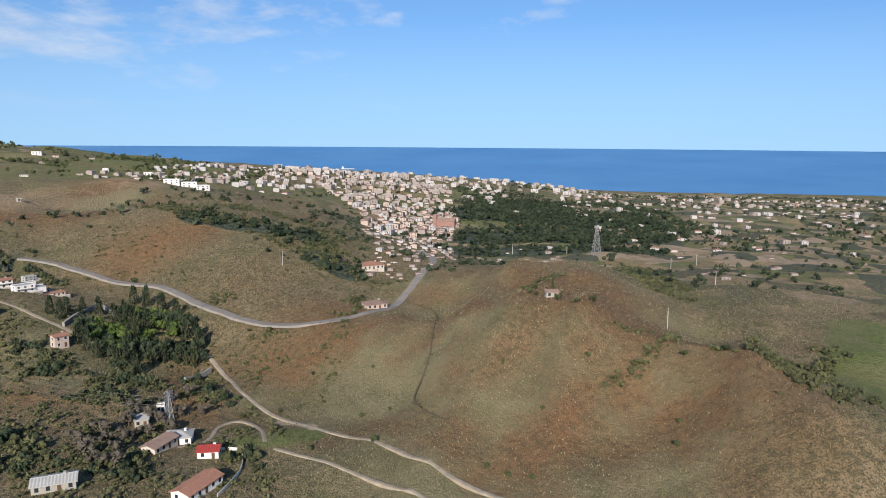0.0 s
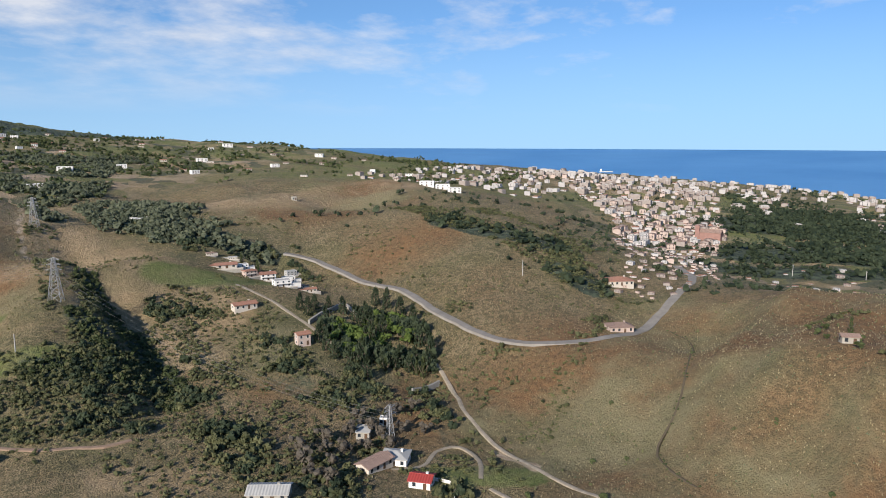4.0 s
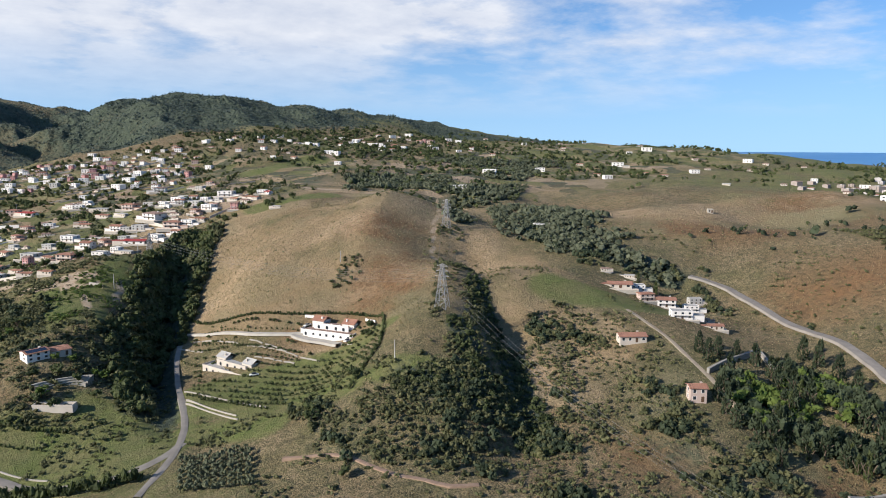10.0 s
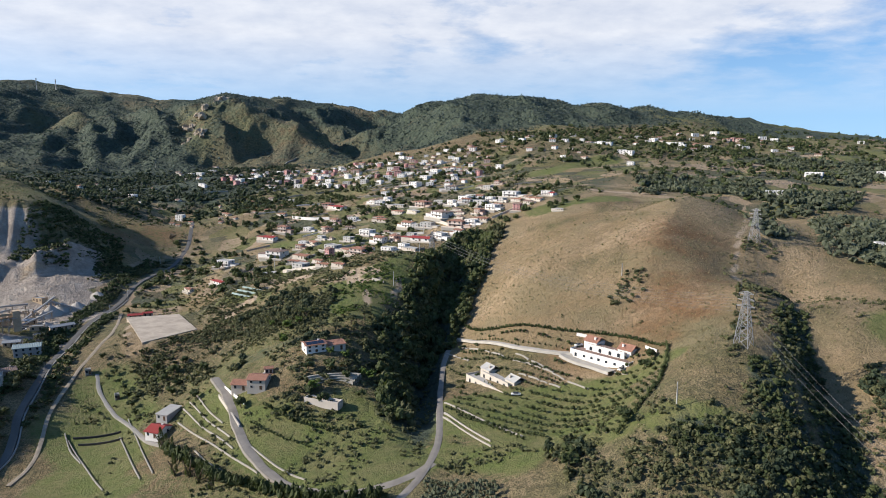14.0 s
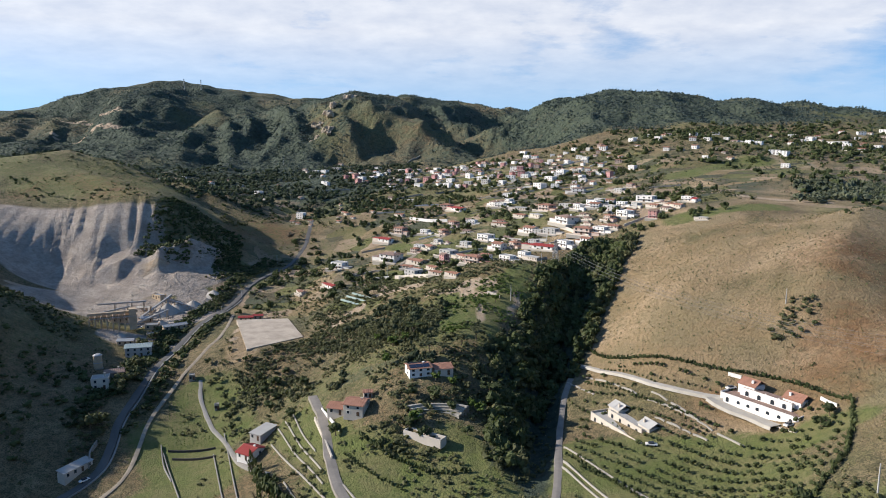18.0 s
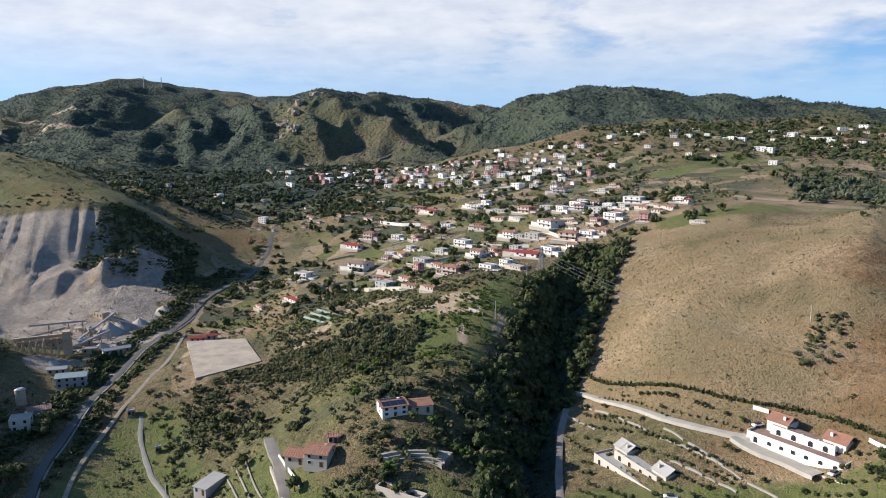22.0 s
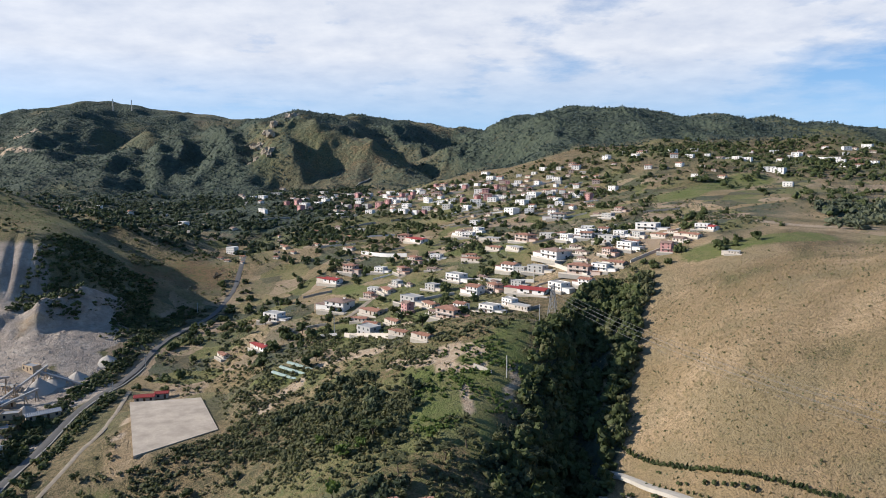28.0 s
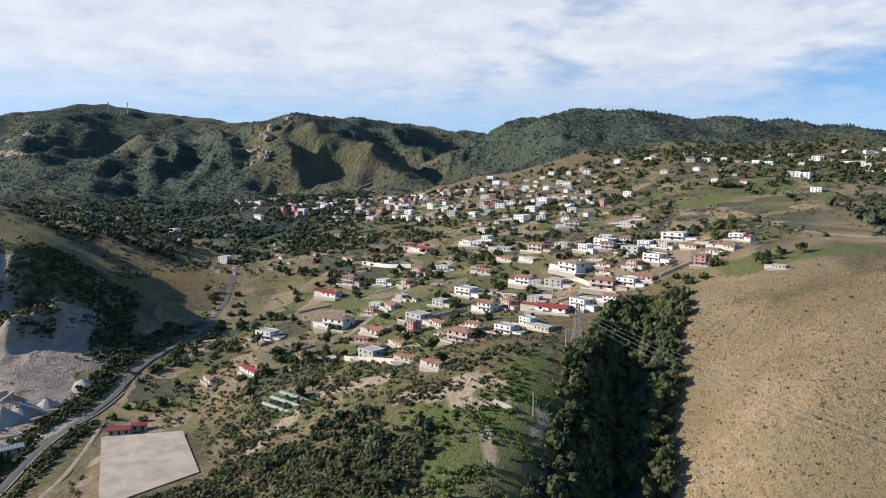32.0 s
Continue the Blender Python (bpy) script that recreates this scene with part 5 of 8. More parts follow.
slab_line("village_wall", [(70.5, 571.0), (83.5, 549.7), (95.2, 529.6)], 2.4, 0.5, CREAM, "cream retaining wall below a house")
slab_line("village_wall", [(159.6, 582.8), (164.4, 556.8), (172.0, 557.8)], 1.6, 0.5, CONCRETE, "pale wall around a vegetable plot")
slab_line("farm_fence", [(227.0, 87.5), (225.7, 79.6), (213.7, 75.1), (200.9, 75.0), (193.6, 75.9)], 1.1, 0.12, WHITE, "white fence round a farm lawn", "fence")


def tank(a, b, w):
    x, y, length, turn = between(a, b)
    thing = tagged(new("water_tank"), "open concrete water tank in the meadow", "tank")
    thing.matrix_basis = seat_at(x, y, turn, length, w)
    for d in ((-length / 2, length / 2, -w / 2, -w / 2 + 0.4, -1.5, 2.0), (-length / 2, length / 2, w / 2 - 0.4, w / 2, -1.5, 2.0),
              (-length / 2, -length / 2 + 0.4, -w / 2 + 0.4, w / 2 - 0.4, -1.5, 2.0), (length / 2 - 0.4, length / 2, -w / 2 + 0.4, w / 2 - 0.4, -1.5, 2.0)):
        boxed("side_wall", d, CREAM, thing)
    boxed("floor", (-length / 2 + 0.4, length / 2 - 0.4, -w / 2 + 0.4, w / 2 - 0.4, -1.0, 0.5), CONCRETE, thing)


tank((92.7, 350.7), (106.7, 341.9), 4.0)

# curved stone tiers in the meadow
arena = tagged(new("stone_tiers"), "half ring of pale stone terraces in the meadow", "terrace")
ax, ay = (104.4, 356.4)
arena.matrix_basis = pose(ax, ay, ground_at(ax, ay) + 0.2)
for k in range(4):
    bm = bmesh.new()
    ts = np.linspace(0.15 * math.pi, 0.85 * math.pi, 15)
    r0, r1, z1 = 9.0 + k * 1.1, 10.0 + k * 1.1, 0.5 + k * 0.75
    prof = [(r0, -2.0), (r0, z1), (r1, z1), (r1, -2.0)]
    vv = [[bm.verts.new((r * math.cos(t_), (r - 9.0) * 0.9 + 5 * math.sin(t_) - 3, z)) for r, z in prof] for t_ in ts]
    for a, b in zip(vv, vv[1:]):
        for q in range(3):
            bm.faces.new((a[q], b[q], b[q + 1], a[q + 1]))
    part("tier", bm, STONE, arena)

NET = plain("crop_net", (0.42, 0.52, 0.44), 0.8, 0.2, 0.6)
for k in range(3):
    x0_, y0_ = 40 + 3.2 * k, 526 + 2.2 * k
    thing = tagged(new("crop_tunnel"), "low pale green netted tunnel over garden beds", "crop tunnel", "netted beds by the pink house")
    thing.matrix_basis = pose(x0_ + 9, y0_ - 6.5, ground_at(x0_ + 9, y0_ - 6.5), 0, 4, -36)
    bm = bmesh.new()
    arch_ = [(1.0 * math.cos(u), 0.9 * math.sin(u) - 0.1) for u in np.linspace(0, math.pi, 9)]
    rings_ = [[bm.verts.new((x, y, z + 0.03 * math.sin(3 * x))) for y, z in arch_] for x in np.linspace(-10, 10, 15)]
    for p_, q_ in zip(rings_, rings_[1:]):
        for j in range(8):
            bm.faces.new((p_[j], q_[j], q_[j + 1], p_[j + 1]))
    part("net", bm, NET, thing)
    for x in (-10, -5, 0, 5, 10):
        bm = bmesh.new()
        for (y, z), (y2, z2) in zip(arch_, arch_[1:]):
            strut(bm, (x, y * 1.03, z * 1.03), (x, y2 * 1.03, z2 * 1.03), 0.04)
        part("hoop", bm, STEEL, thing)

# ---- the sports ground ----
ca, cb_, cc, cd = (-27.3, 532.2), (4.5, 536.6), (23.2, 494.9), (-2.3, 469.4)
field_z = 54.0
bm = bmesh.new()
low = [bm.verts.new((*p, field_z - 5)) for p in (ca, cb_, cc, cd)]
top = [bm.verts.new((*p, field_z)) for p in (ca, cb_, cc, cd)]
bm.faces.new(top)
for k in range(4):
    bm.faces.new((low[k], low[(k + 1) % 4], top[(k + 1) % 4], top[k]))
bmesh.ops.recalc_face_normals(bm, faces=bm.faces)
tagged(part("sports_ground", bm, plain("pale_sand", (0.56, 0.465, 0.365), 0.95, 0.3, 0.16)), "pale sand sports ground with a levelled surface", "sports ground", kind="structure")
put(house("clubhouse", "small clubhouse with a red roof by the sports ground", 9, 4, 1, CREAM, "gable", REDMETAL, 31, sides=False, chimney=False), (-25.0, 545.2), 10, 9, 4)
put(house("clubhouse", "small store with a red roof by the sports ground", 6, 3.5, 1, CREAM, "gable", REDMETAL, 32, sides=False, chimney=False), (-18.4, 550.0), 10, 6, 3.5)


# ---- village houses: one of each type, then copies ----
TYPES = {
    "w": ("white house with a terracotta tiled roof", 9, 7.5, 2, WHITE, "gable", TILE, True),
    "h": ("white villa with a hipped tiled roof and balcony", 11, 9, 2, WHITE, "hip", TILE_OLD, True),
    "f": ("white flat-roofed house of two storeys", 10.5, 8, 2, WHITE, "flat", FLAT, True),
    "t": ("white flat-roofed block of three storeys", 13, 9, 3, WHITE, "flat", FLAT, True),
    "g": ("grey unfinished flat-roofed house", 11, 8, 2, GREY, "flat", FLAT, False),
    "c": ("low cream house with a weathered tiled roof", 9.5, 7, 1, CREAM, "gable", TILE_OLD, True),
    "k": ("dusky pink house with a tiled roof", 8, 8, 3, PINK, "gable", TILE_OLD, True),
    "p": ("peach house with a terracotta roof", 9, 7, 2, PEACH, "hip", TILE, True),
    "r": ("low white house with a red roof", 11, 6, 1, WHITE, "gable", REDMETAL, False),
    "s": ("long low cream shed with a pale roof", 13, 5, 1, CREAM, "shed", FLAT, False),
    "o": ("low cottage with an orange tiled roof", 9, 6, 1, CREAM, "gable", TILE, False),
}
masters, used = {}, set()


def home(kind, spot, turn, group):
    x, y, w = spot
    label, w0, d0, n, wall, roof, rm, bal = TYPES[kind]
    k = min(max((0.84 if y < 790 else 0.62) * w / w0, 0.62), 1.25)
    m = seat_at(x, y, turn, w0 * k, d0 * k) @ Matrix.Diagonal((1.08 * k, k, 0.42 + 0.46 * k, 1))
    away = y > 790 or x > 420
    if (kind, away) not in masters:
        first = house("house", label, w0, d0, n, wall, roof, rm, len(masters) + 40, balcony=bal and not away, sides=not away, chimney=roof in ("gable", "hip") and not away, plinth=4.0 if away else 2.0, group=group, annex=not away)
        masters[kind, away] = first
        first.matrix_basis = m
        return first
    return tagged(copy_thing(masters[kind, away], m), group=group)


def street(group, turn, rows):
    r = random.Random(len(rows))
    for kind, spot in rows:
        home(kind, spot, turn + r.uniform(-16, 16), group)


street("houses of the lower village", -41, [("h", (62, 640, 16.5)), ("f", (21, 642, 12.5)), ("r", (51, 712, 15.0)), ("p", (63, 728, 11.1)), ("o", (85, 606, 11.3)), ("o", (78, 597, 7.1)), ("g", (84, 558, 11.7)),
    ("g", (107, 610, 14.6)), ("g", (120, 632, 9.8)), ("w", (144, 608, 10.0)), ("p", (124, 535, 11.4)), ("f", (136, 647, 12.3)), ("k", (104, 590, 5.7)), ("f", (146, 557, 9.9)), ("o", (111, 506, 3.5)), ("o", (101, 528, 3.7)),
    ("r", (24, 587, 9.1)), ("o", (1, 596, 6.1)), ("s", (163, 557, 6.5))])
street("houses above the ravine", -53, [("w", (171, 646, 11.6)), ("g", (184, 625, 12.6)), ("r", (174, 585, 14.6)), ("f", (188, 584, 10.8)), ("p", (204, 598, 13.2)), ("f", (214, 592, 9.9)), ("o", (223, 591, 8.6)),
    ("h", (198, 638, 13.6)), ("s", (181, 685, 18.9)), ("p", (193, 718, 13.5)), ("g", (208, 710, 11.7)), ("f", (225, 670, 12.5)), ("g", (231, 636, 13.1)), ("f", (236, 614, 11.3)), ("f", (261, 650, 13.8)), ("k", (248, 583, 9.9)),
    ("c", (260, 595, 7.5))])
street("houses on the spur", -55, [("c", (267, 625, 7.3)), ("o", (267, 603, 7.0)), ("o", (269, 595, 6.9)), ("f", (280, 611, 7.9)), ("r", (283, 607, 8.6)), ("o", (259, 620, 6.5)), ("s", (271, 552, 4.4)),
    ("g", (249, 633, 8.1)), ("o", (242, 620, 6.4))])
street("houses in the middle village", -43, [("t", (-55, 857, 14.2)), ("o", (0, 824, 11.2)), ("o", (41, 822, 12.1)), ("o", (28, 815, 9.0)), ("p", (104, 804, 16.5)), ("r", (116, 785, 15.1)), ("f", (155, 764, 10.0)), ("s", (172, 741, 24.5)),
    ("c", (124, 730, 10.2)), ("o", (151, 699, 6.5)), ("o", (170, 706, 9.0)), ("s", (63, 877, 10.9)), ("c", (39, 901, 9.1)), ("o", (18, 895, 10.1)), ("o", (10, 798, 6.8))])
street("houses of the upper village", -45, [("f", (199, 822, 17.2)), ("c", (190, 850, 13.7)), ("f", (216, 866, 15.2)), ("f", (233, 895, 17.0)), ("o", (246, 873, 14.4)), ("c", (228, 943, 14.5)), ("c", (209, 926, 13.0)), ("o", (207, 977, 13.9)),
    ("f", (210, 1047, 15.1)), ("f", (212, 1117, 14.8)), ("c", (250, 970, 12.6)), ("o", (247, 1003, 11.8)), ("f", (269, 953, 12.4)), ("c", (282, 959, 11.3)), ("w", (296, 979, 12.9)), ("s", (298, 958, 15.1)), ("o", (306, 931, 11.0)),
    ("f", (306, 873, 11.3))])
street("houses by the far church", -45, [("k", (277, 854, 8.7)), ("o", (269, 816, 10.2)), ("p", (274, 752, 6.5)), ("g", (261, 738, 9.9)), ("c", (257, 755, 8.3)), ("f", (268, 1022, 10.8)), ("f", (104, 940, 14.3)), ("t", (116, 929, 12.9)),
    ("f", (130, 962, 12.2)), ("c", (137, 918, 12.7)), ("g", (148, 913, 13.8)), ("c", (159, 980, 11.3)), ("f", (174, 1012, 13.1)), ("c", (190, 1078, 12.8)), ("o", (199, 1005, 10.4)), ("g", (178, 876, 12.0)), ("c", (180, 831, 12.2)), ("f", (95, 1000, 12.9))])
street("houses of the far quarter", -43, [("t", (-54, 1013, 13.3)), ("t", (-11, 1029, 22.9)), ("g", (-4, 1160, 31.0)), ("c", (21, 1113, 14.7)), ("f", (38, 1107, 14.6)), ("c", (52, 1090, 12.9)), ("c", (28, 998, 12.9)), ("f", (35, 967, 9.9)),
    ("f", (11, 1048, 12.3)), ("g", (40, 1012, 14.4)), ("f", (53, 1021, 11.9)), ("c", (62, 1043, 13.6)), ("k", (77, 992, 21.7)), ("f", (68, 952, 12.1)), ("c", (-132, 1246, 17.2)), ("c", (-85, 1322, 22.0)), ("f", (84, 1040, 12.2)), ("c", (114, 1013, 11.8))])
street("houses under the summit", -53, [("f", (365, 986, 11.3)), ("f", (415, 955, 11.1)), ("t", (458, 1008, 11.9)), ("f", (452, 924, 10.9)), ("f", (458, 913, 12.2)), ("c", (511, 995, 13.6)), ("f", (457, 850, 16.4)), ("f", (560, 999, 13.9)),
    ("c", (564, 981, 13.7)), ("f", (556, 941, 13.2)), ("f", (561, 917, 11.5)), ("c", (666, 1054, 15.4)), ("f", (703, 1084, 16.1)), ("o", (400, 844, 13.3)), ("f", (433, 790, 8.1)), ("c", (401, 865, 9.9)), ("s", (399, 885, 11.4))])
street("houses by the quarry valley", -37, [("f", (-130, 963, 13.6)), ("c", (-109, 962, 12.2)), ("g", (-106, 905, 12.6)), ("t", (-56, 865, 15.4)), 
    ("c", (-126, 1238, 16.1)), ("f", (-77, 1124, 14.4)), ("g", (-61, 1135, 27.3)), ("f", (-59, 1021, 10.0)), ("c", (-221, 1130, 11.6))])
street("houses of the hamlet", -38, [("o", (374, 294, 12.0)), ("c", (385, 316, 7.0)), ("p", (378, 279, 7.9)), ("w", (386, 272, 10.6)), ("f", (363, 244, 10.3)), ("f", (397, 264, 6.7)), ("c", (376, 240, 6.8)), ("o", (371, 230, 4.8)), ("f", (384, 290, 6.7)),
    ("g", (408, 270, 6.9)), ("s", (395, 306, 8.4))])
street("houses of the wooded plateau", -35, [("f", (451, 856, 15.2)), ("f", (434, 793, 9.9)), ("f", (561, 1000, 16.3)), ("f", (564, 934, 17.2)), ("c", (656, 1005, 15.1)), ("f", (750, 1030, 14.0)), ("f", (760, 1016, 14.0)), ("c", (855, 1066, 17.2)), ("f", (567, 671, 17.7)),
    ("c", (590, 684, 12.6)), ("f", (661, 692, 11.9)), ("f", (959, 782, 17.4)), ("c", (981, 754, 17.4)), ("f", (796, 690, 14.7)), ("o", (755, 579, 11.8)), ("f", (823, 588, 11.0)), ("c", (862, 598, 11.4)), ("s", (798, 677, 16.3)), ("o", (744, 708, 11.2))])
street("houses on the ridge above the town", -60, [("k", (675, 987, 13.2)), ("p", (682, 982, 16.9)), ("p", (659, 975, 13.0)), ("c", (782, 446, 9.7)), ("t", (858, 456, 10.5)), ("s", (723, 473, 13.3)), ("f", (697, 303, 15.0)), ("f", (699, 286, 14.9)), ("f", (680, 266, 13.3)),
    ("c", (702, 341, 9.5)), ("f", (894, 419, 10.7)), ("f", (977, 617, 12.6)), ("c", (980, 592, 12.5))])


FAR_HOMES = []


def infill(n, x0, x1, y0, y1, kinds, turn, seed, apart=11.0, single=True, keep=None):
    """More houses between those of the streets; the far ones are gathered, to be joined below."""
    r, made, tries = random.Random(seed), 0, 0
    spots = [(o.matrix_basis.translation.x, o.matrix_basis.translation.y) for o in scene.objects if o.get("category") == "house" and not o.parent] + [m.translation.xy for _, m in FAR_HOMES]
    while made < n and tries < 3000:
        tries += 1
        x, y = r.uniform(x0, x1), r.uniform(y0, y1)
        if (keep and not keep(x, y)) or any((x - a) ** 2 + (y - b) ** 2 < apart ** 2 for a, b in spots):
            continue
        spots.append((x, y))
        made += 1
        kind, angle, k = r.choice(kinds), turn + r.uniform(-25, 25), r.uniform(0.5, 0.85)
        if single or (kind, True) not in masters:
            home(kind, (x, y, r.uniform(6.5, 10)), angle, "houses of the village lanes")
        else:
            FAR_HOMES.append((kind, seat_at(x, y, angle, 9 * k, 7 * k) @ Matrix.Diagonal((1.1 * k, k, 0.85 * k, 1))))


def joined_houses(name, rows, label):
    """Far houses, too many and too small to count, in one mesh for each surface."""
    heap_ = {}
    for master, m in rows:
        for child in master.children:
            surface = child.data.materials[0]
            bm = heap_.setdefault(surface.name, (bmesh.new(), surface))[0]
            first = len(bm.verts)
            bm.from_mesh(child.data)
            bm.verts.ensure_lookup_table()
            place_ = m @ child.matrix_basis
            for v in bm.verts[first:]:
                v.co = place_ @ v.co
    thing = tagged(new(name), label, "houses", kind="stuff")
    for bm, surface in heap_.values():
        tagged(part("house_fronts", bm, surface, thing), kind="stuff")


def lap(x, y):
    """The upper village lies in the lap below the wooded summit."""
    return abs(y - np.interp(x, [-40, 60, 160, 300], [1080, 1050, 980, 930])) < np.interp(x, [-40, 60, 160, 300], [50, 75, 90, 70])


infill(34, 80, 245, 565, 720, "ocgfowp", -48, 1, 10)
infill(34, 150, 290, 770, 960, "focfgchw", -46, 2, 10)
infill(12, -60, 60, 780, 900, "oco", -43, 4, 15)
infill(130, -40, 300, 860, 1150, "fcopwkgfc", -44, 3, 9, False, lap)
infill(40, 330, 700, 850, 1060, "fcofw", -34, 5, 17, False)
infill(22, 620, 1050, 560, 1000, "fco", -40, 6, 40, False)
infill(26, -330, -60, 890, 1180, "fcgow", -38, 7, 22, False)
joined_houses("far_village", [(masters[k, True], m) for k, m in FAR_HOMES], "crowded pale houses of the upper village")


# ---- the town ----
def block(label, w, d, storeys, wall, roof, roof_mat, seed):
    thing = tagged(new("town_house"), label, "house", "houses of the town")
    r, h = random.Random(seed), 3.1 * storeys
    bm = bmesh.new()
    wall_mesh(bm, w, d, -4, h, 0.7 if roof == "flat" else 0)
    if roof == "gable":
        gable_ends(bm, w, d, h, 0.3 * d / 2)
    part("wall", bm, wall, thing)
    bm = bmesh.new()
    if roof == "gable":
        gable_mesh(bm, w, d, h, 0.3 * d / 2, 0.4, ribs=False)
    else:
        box(bm, -w / 2 + 0.25, w / 2 - 0.25, -d / 2 + 0.25, d / 2 - 0.25, h - 0.1, h + 0.08)
        box(bm, w * 0.12, w * 0.35, -d * 0.1, d * 0.2, h, h + 2.2)
    part("roof", bm, roof_mat, thing)
    for s in range(storeys):
        for x, turn in ((-w / 2, -90),):
            for y in (-d * 0.26, d * 0.22):
                window_at(thing, x, y, 3.1 * s + 0.9, turn, 1.2, 1.6)
        if s == 1:
            bm = bmesh.new()
            box(bm, -w / 2 - 1.1, -w / 2 + 0.02, -d * 0.4, d * 0.4, 3.1 * s - 0.15, 3.1 * s + 0.75)
            part("balcony", bm, wall, thing)
    return thing


# both town wall colours are lowered, with the cloud shade mixed in
DULL = plain("cloud_shaded_render", (0.36, 0.30, 0.265), 0.88, 0.2, 0.3)
PALE_WALL = plain("pale_render", (0.52, 0.475, 0.45), 0.88, 0.18, 0.3)
TOWN = [block("cream town house with a tiled roof", 10, 11, 3, DULL, "gable", TILE_OLD, 1), block("pale pink town house with a tiled roof", 9, 10, 3, PEACH, "gable", TILE_OLD, 2),
        block("white flat-roofed town house", 10, 10, 3, PALE_WALL, "flat", FLAT, 3), block("cream flat-roofed apartment block", 12, 16, 4, DULL, "flat", FLAT, 4),
        block("low white house with a tiled roof", 10, 12, 1, PALE_WALL, "gable", TILE, 5), block("white apartment block with balconies", 12, 18, 4, PALE_WALL, "flat", FLAT, 6)]
placed = []


FAR_TOWN = []


def quarter(n, x0, x1, y0, y1, kinds, seed, apart=11.0, keep=None, single=True):
    r = random.Random(seed)
    made = tries = 0
    while made < n and tries < n * 40:
        tries += 1
        x, y = r.uniform(x0, x1), r.uniform(y0, y1)
        if (keep and not keep(x, y)) or any((x - a) ** 2 + (y - b) ** 2 < apart ** 2 for a, b in placed):
            continue
        placed.append((x, y))
        made += 1
        k = r.choice(kinds)
        turn, s = r.choice((0, 0, 90, 180)) + r.uniform(-22, 22), r.uniform(0.44, 0.76)
        m = seat_at(x, y, turn, 10, 10) @ Matrix.Diagonal((s, s, 0.6 * s, 1))
        if not single:
            FAR_TOWN.append((k, m))
        elif k not in used:
            used.add(k)
            TOWN[k].matrix_basis = m
        else:
            copy_thing(TOWN[k], m)


def tongue(x, y):
    """The old town runs down a tongue of land to the main road."""
    mid = np.interp(x, [440, 520, 620, 720, 850, 1000], [48, 40, 58, 62, 90, 130])
    return abs(y - mid) < np.interp(x, [440, 520, 620, 720, 850, 1000], [16, 30, 40, 50, 70, 95])


quarter(125, 440, 660, -20, 125, [0, 1, 0, 2, 4, 1, 4], 1, 6.6, tongue)
quarter(120, 660, 790, -20, 160, [0, 1, 0, 2, 1, 4], 11, 6.8, tongue, False)
quarter(190, 780, 1060, 0, 240, [0, 1, 2, 3, 0, 4], 2, 8.5, tongue, False)
quarter(90, 1040, 1260, 40, 320, [3, 5, 1, 3, 2], 3, 12.0, None, False)
quarter(120, 760, 1250, 220, 450, [2, 4, 2, 0, 3], 4, 17.0, None, False)
quarter(150, 860, 1300, -60, 420, [2, 3, 0, 4, 5], 15, 9.0, None, False)
quarter(90, 1250, 1600, -260, 160, [2, 4, 5, 3], 5, 14.0, None, False)
quarter(150, 600, 1200, -620, -120, [4, 2, 4, 0], 6, 15.0, None, False)
quarter(190, 1150, 1680, -900, -160, [4, 2, 1, 3, 4, 2], 7, 14.0, None, False)
quarter(14, 420, 620, -330, -150, [4, 0, 4], 8, 22.0)
quarter(16, 530, 620, -75, 0, [4, 0, 2], 9, 11.0)

spare = [(k, TOWN[k]) for k in range(len(TOWN)) if k not in used]
for k, m in list(FAR_TOWN):
    if any(k == s for s, _ in spare):
        TOWN[k].matrix_basis = m
        spare = [p for p in spare if p[0] != k]
        FAR_TOWN.remove((k, m))
joined_houses("far_town", [(TOWN[k], m) for k, m in FAR_TOWN], "crowded pale houses of the far town quarters")

# the church with its red walls above the town
BRICK_RED = plain("faded_red_render", (0.33, 0.185, 0.15), 0.88, 0.2, 0.3)
church = tagged(new("church"), "red brick church with a pitched roof and tower", "church")
cx, cy = (720.4, 26.0)
church.matrix_basis = pose(cx, cy, ground_at(cx, cy), 0, 0, 80) @ Matrix.Diagonal((0.75, 0.75, 0.75, 1))
boxed("nave", (-14, 14, -6, 6, -3, 9), BRICK_RED, church)
bm = bmesh.new()
gable_mesh(bm, 28, 12, 9, 3.6, ribs=False)
part("roof", bm, TILE_OLD, church)
boxed("tower", (11, 16, 2, 7, -3, 17), BRICK_RED, church)
bm = bmesh.new()
hip_mesh(bm, 5, 5, 17, 2.6, 0.3)
part("tower_roof", bm, TILE, church)
for k in range(4):
    window_at(church, -10 + 6 * k, -6, 3, 0, 1.4, 3.2, None, True)


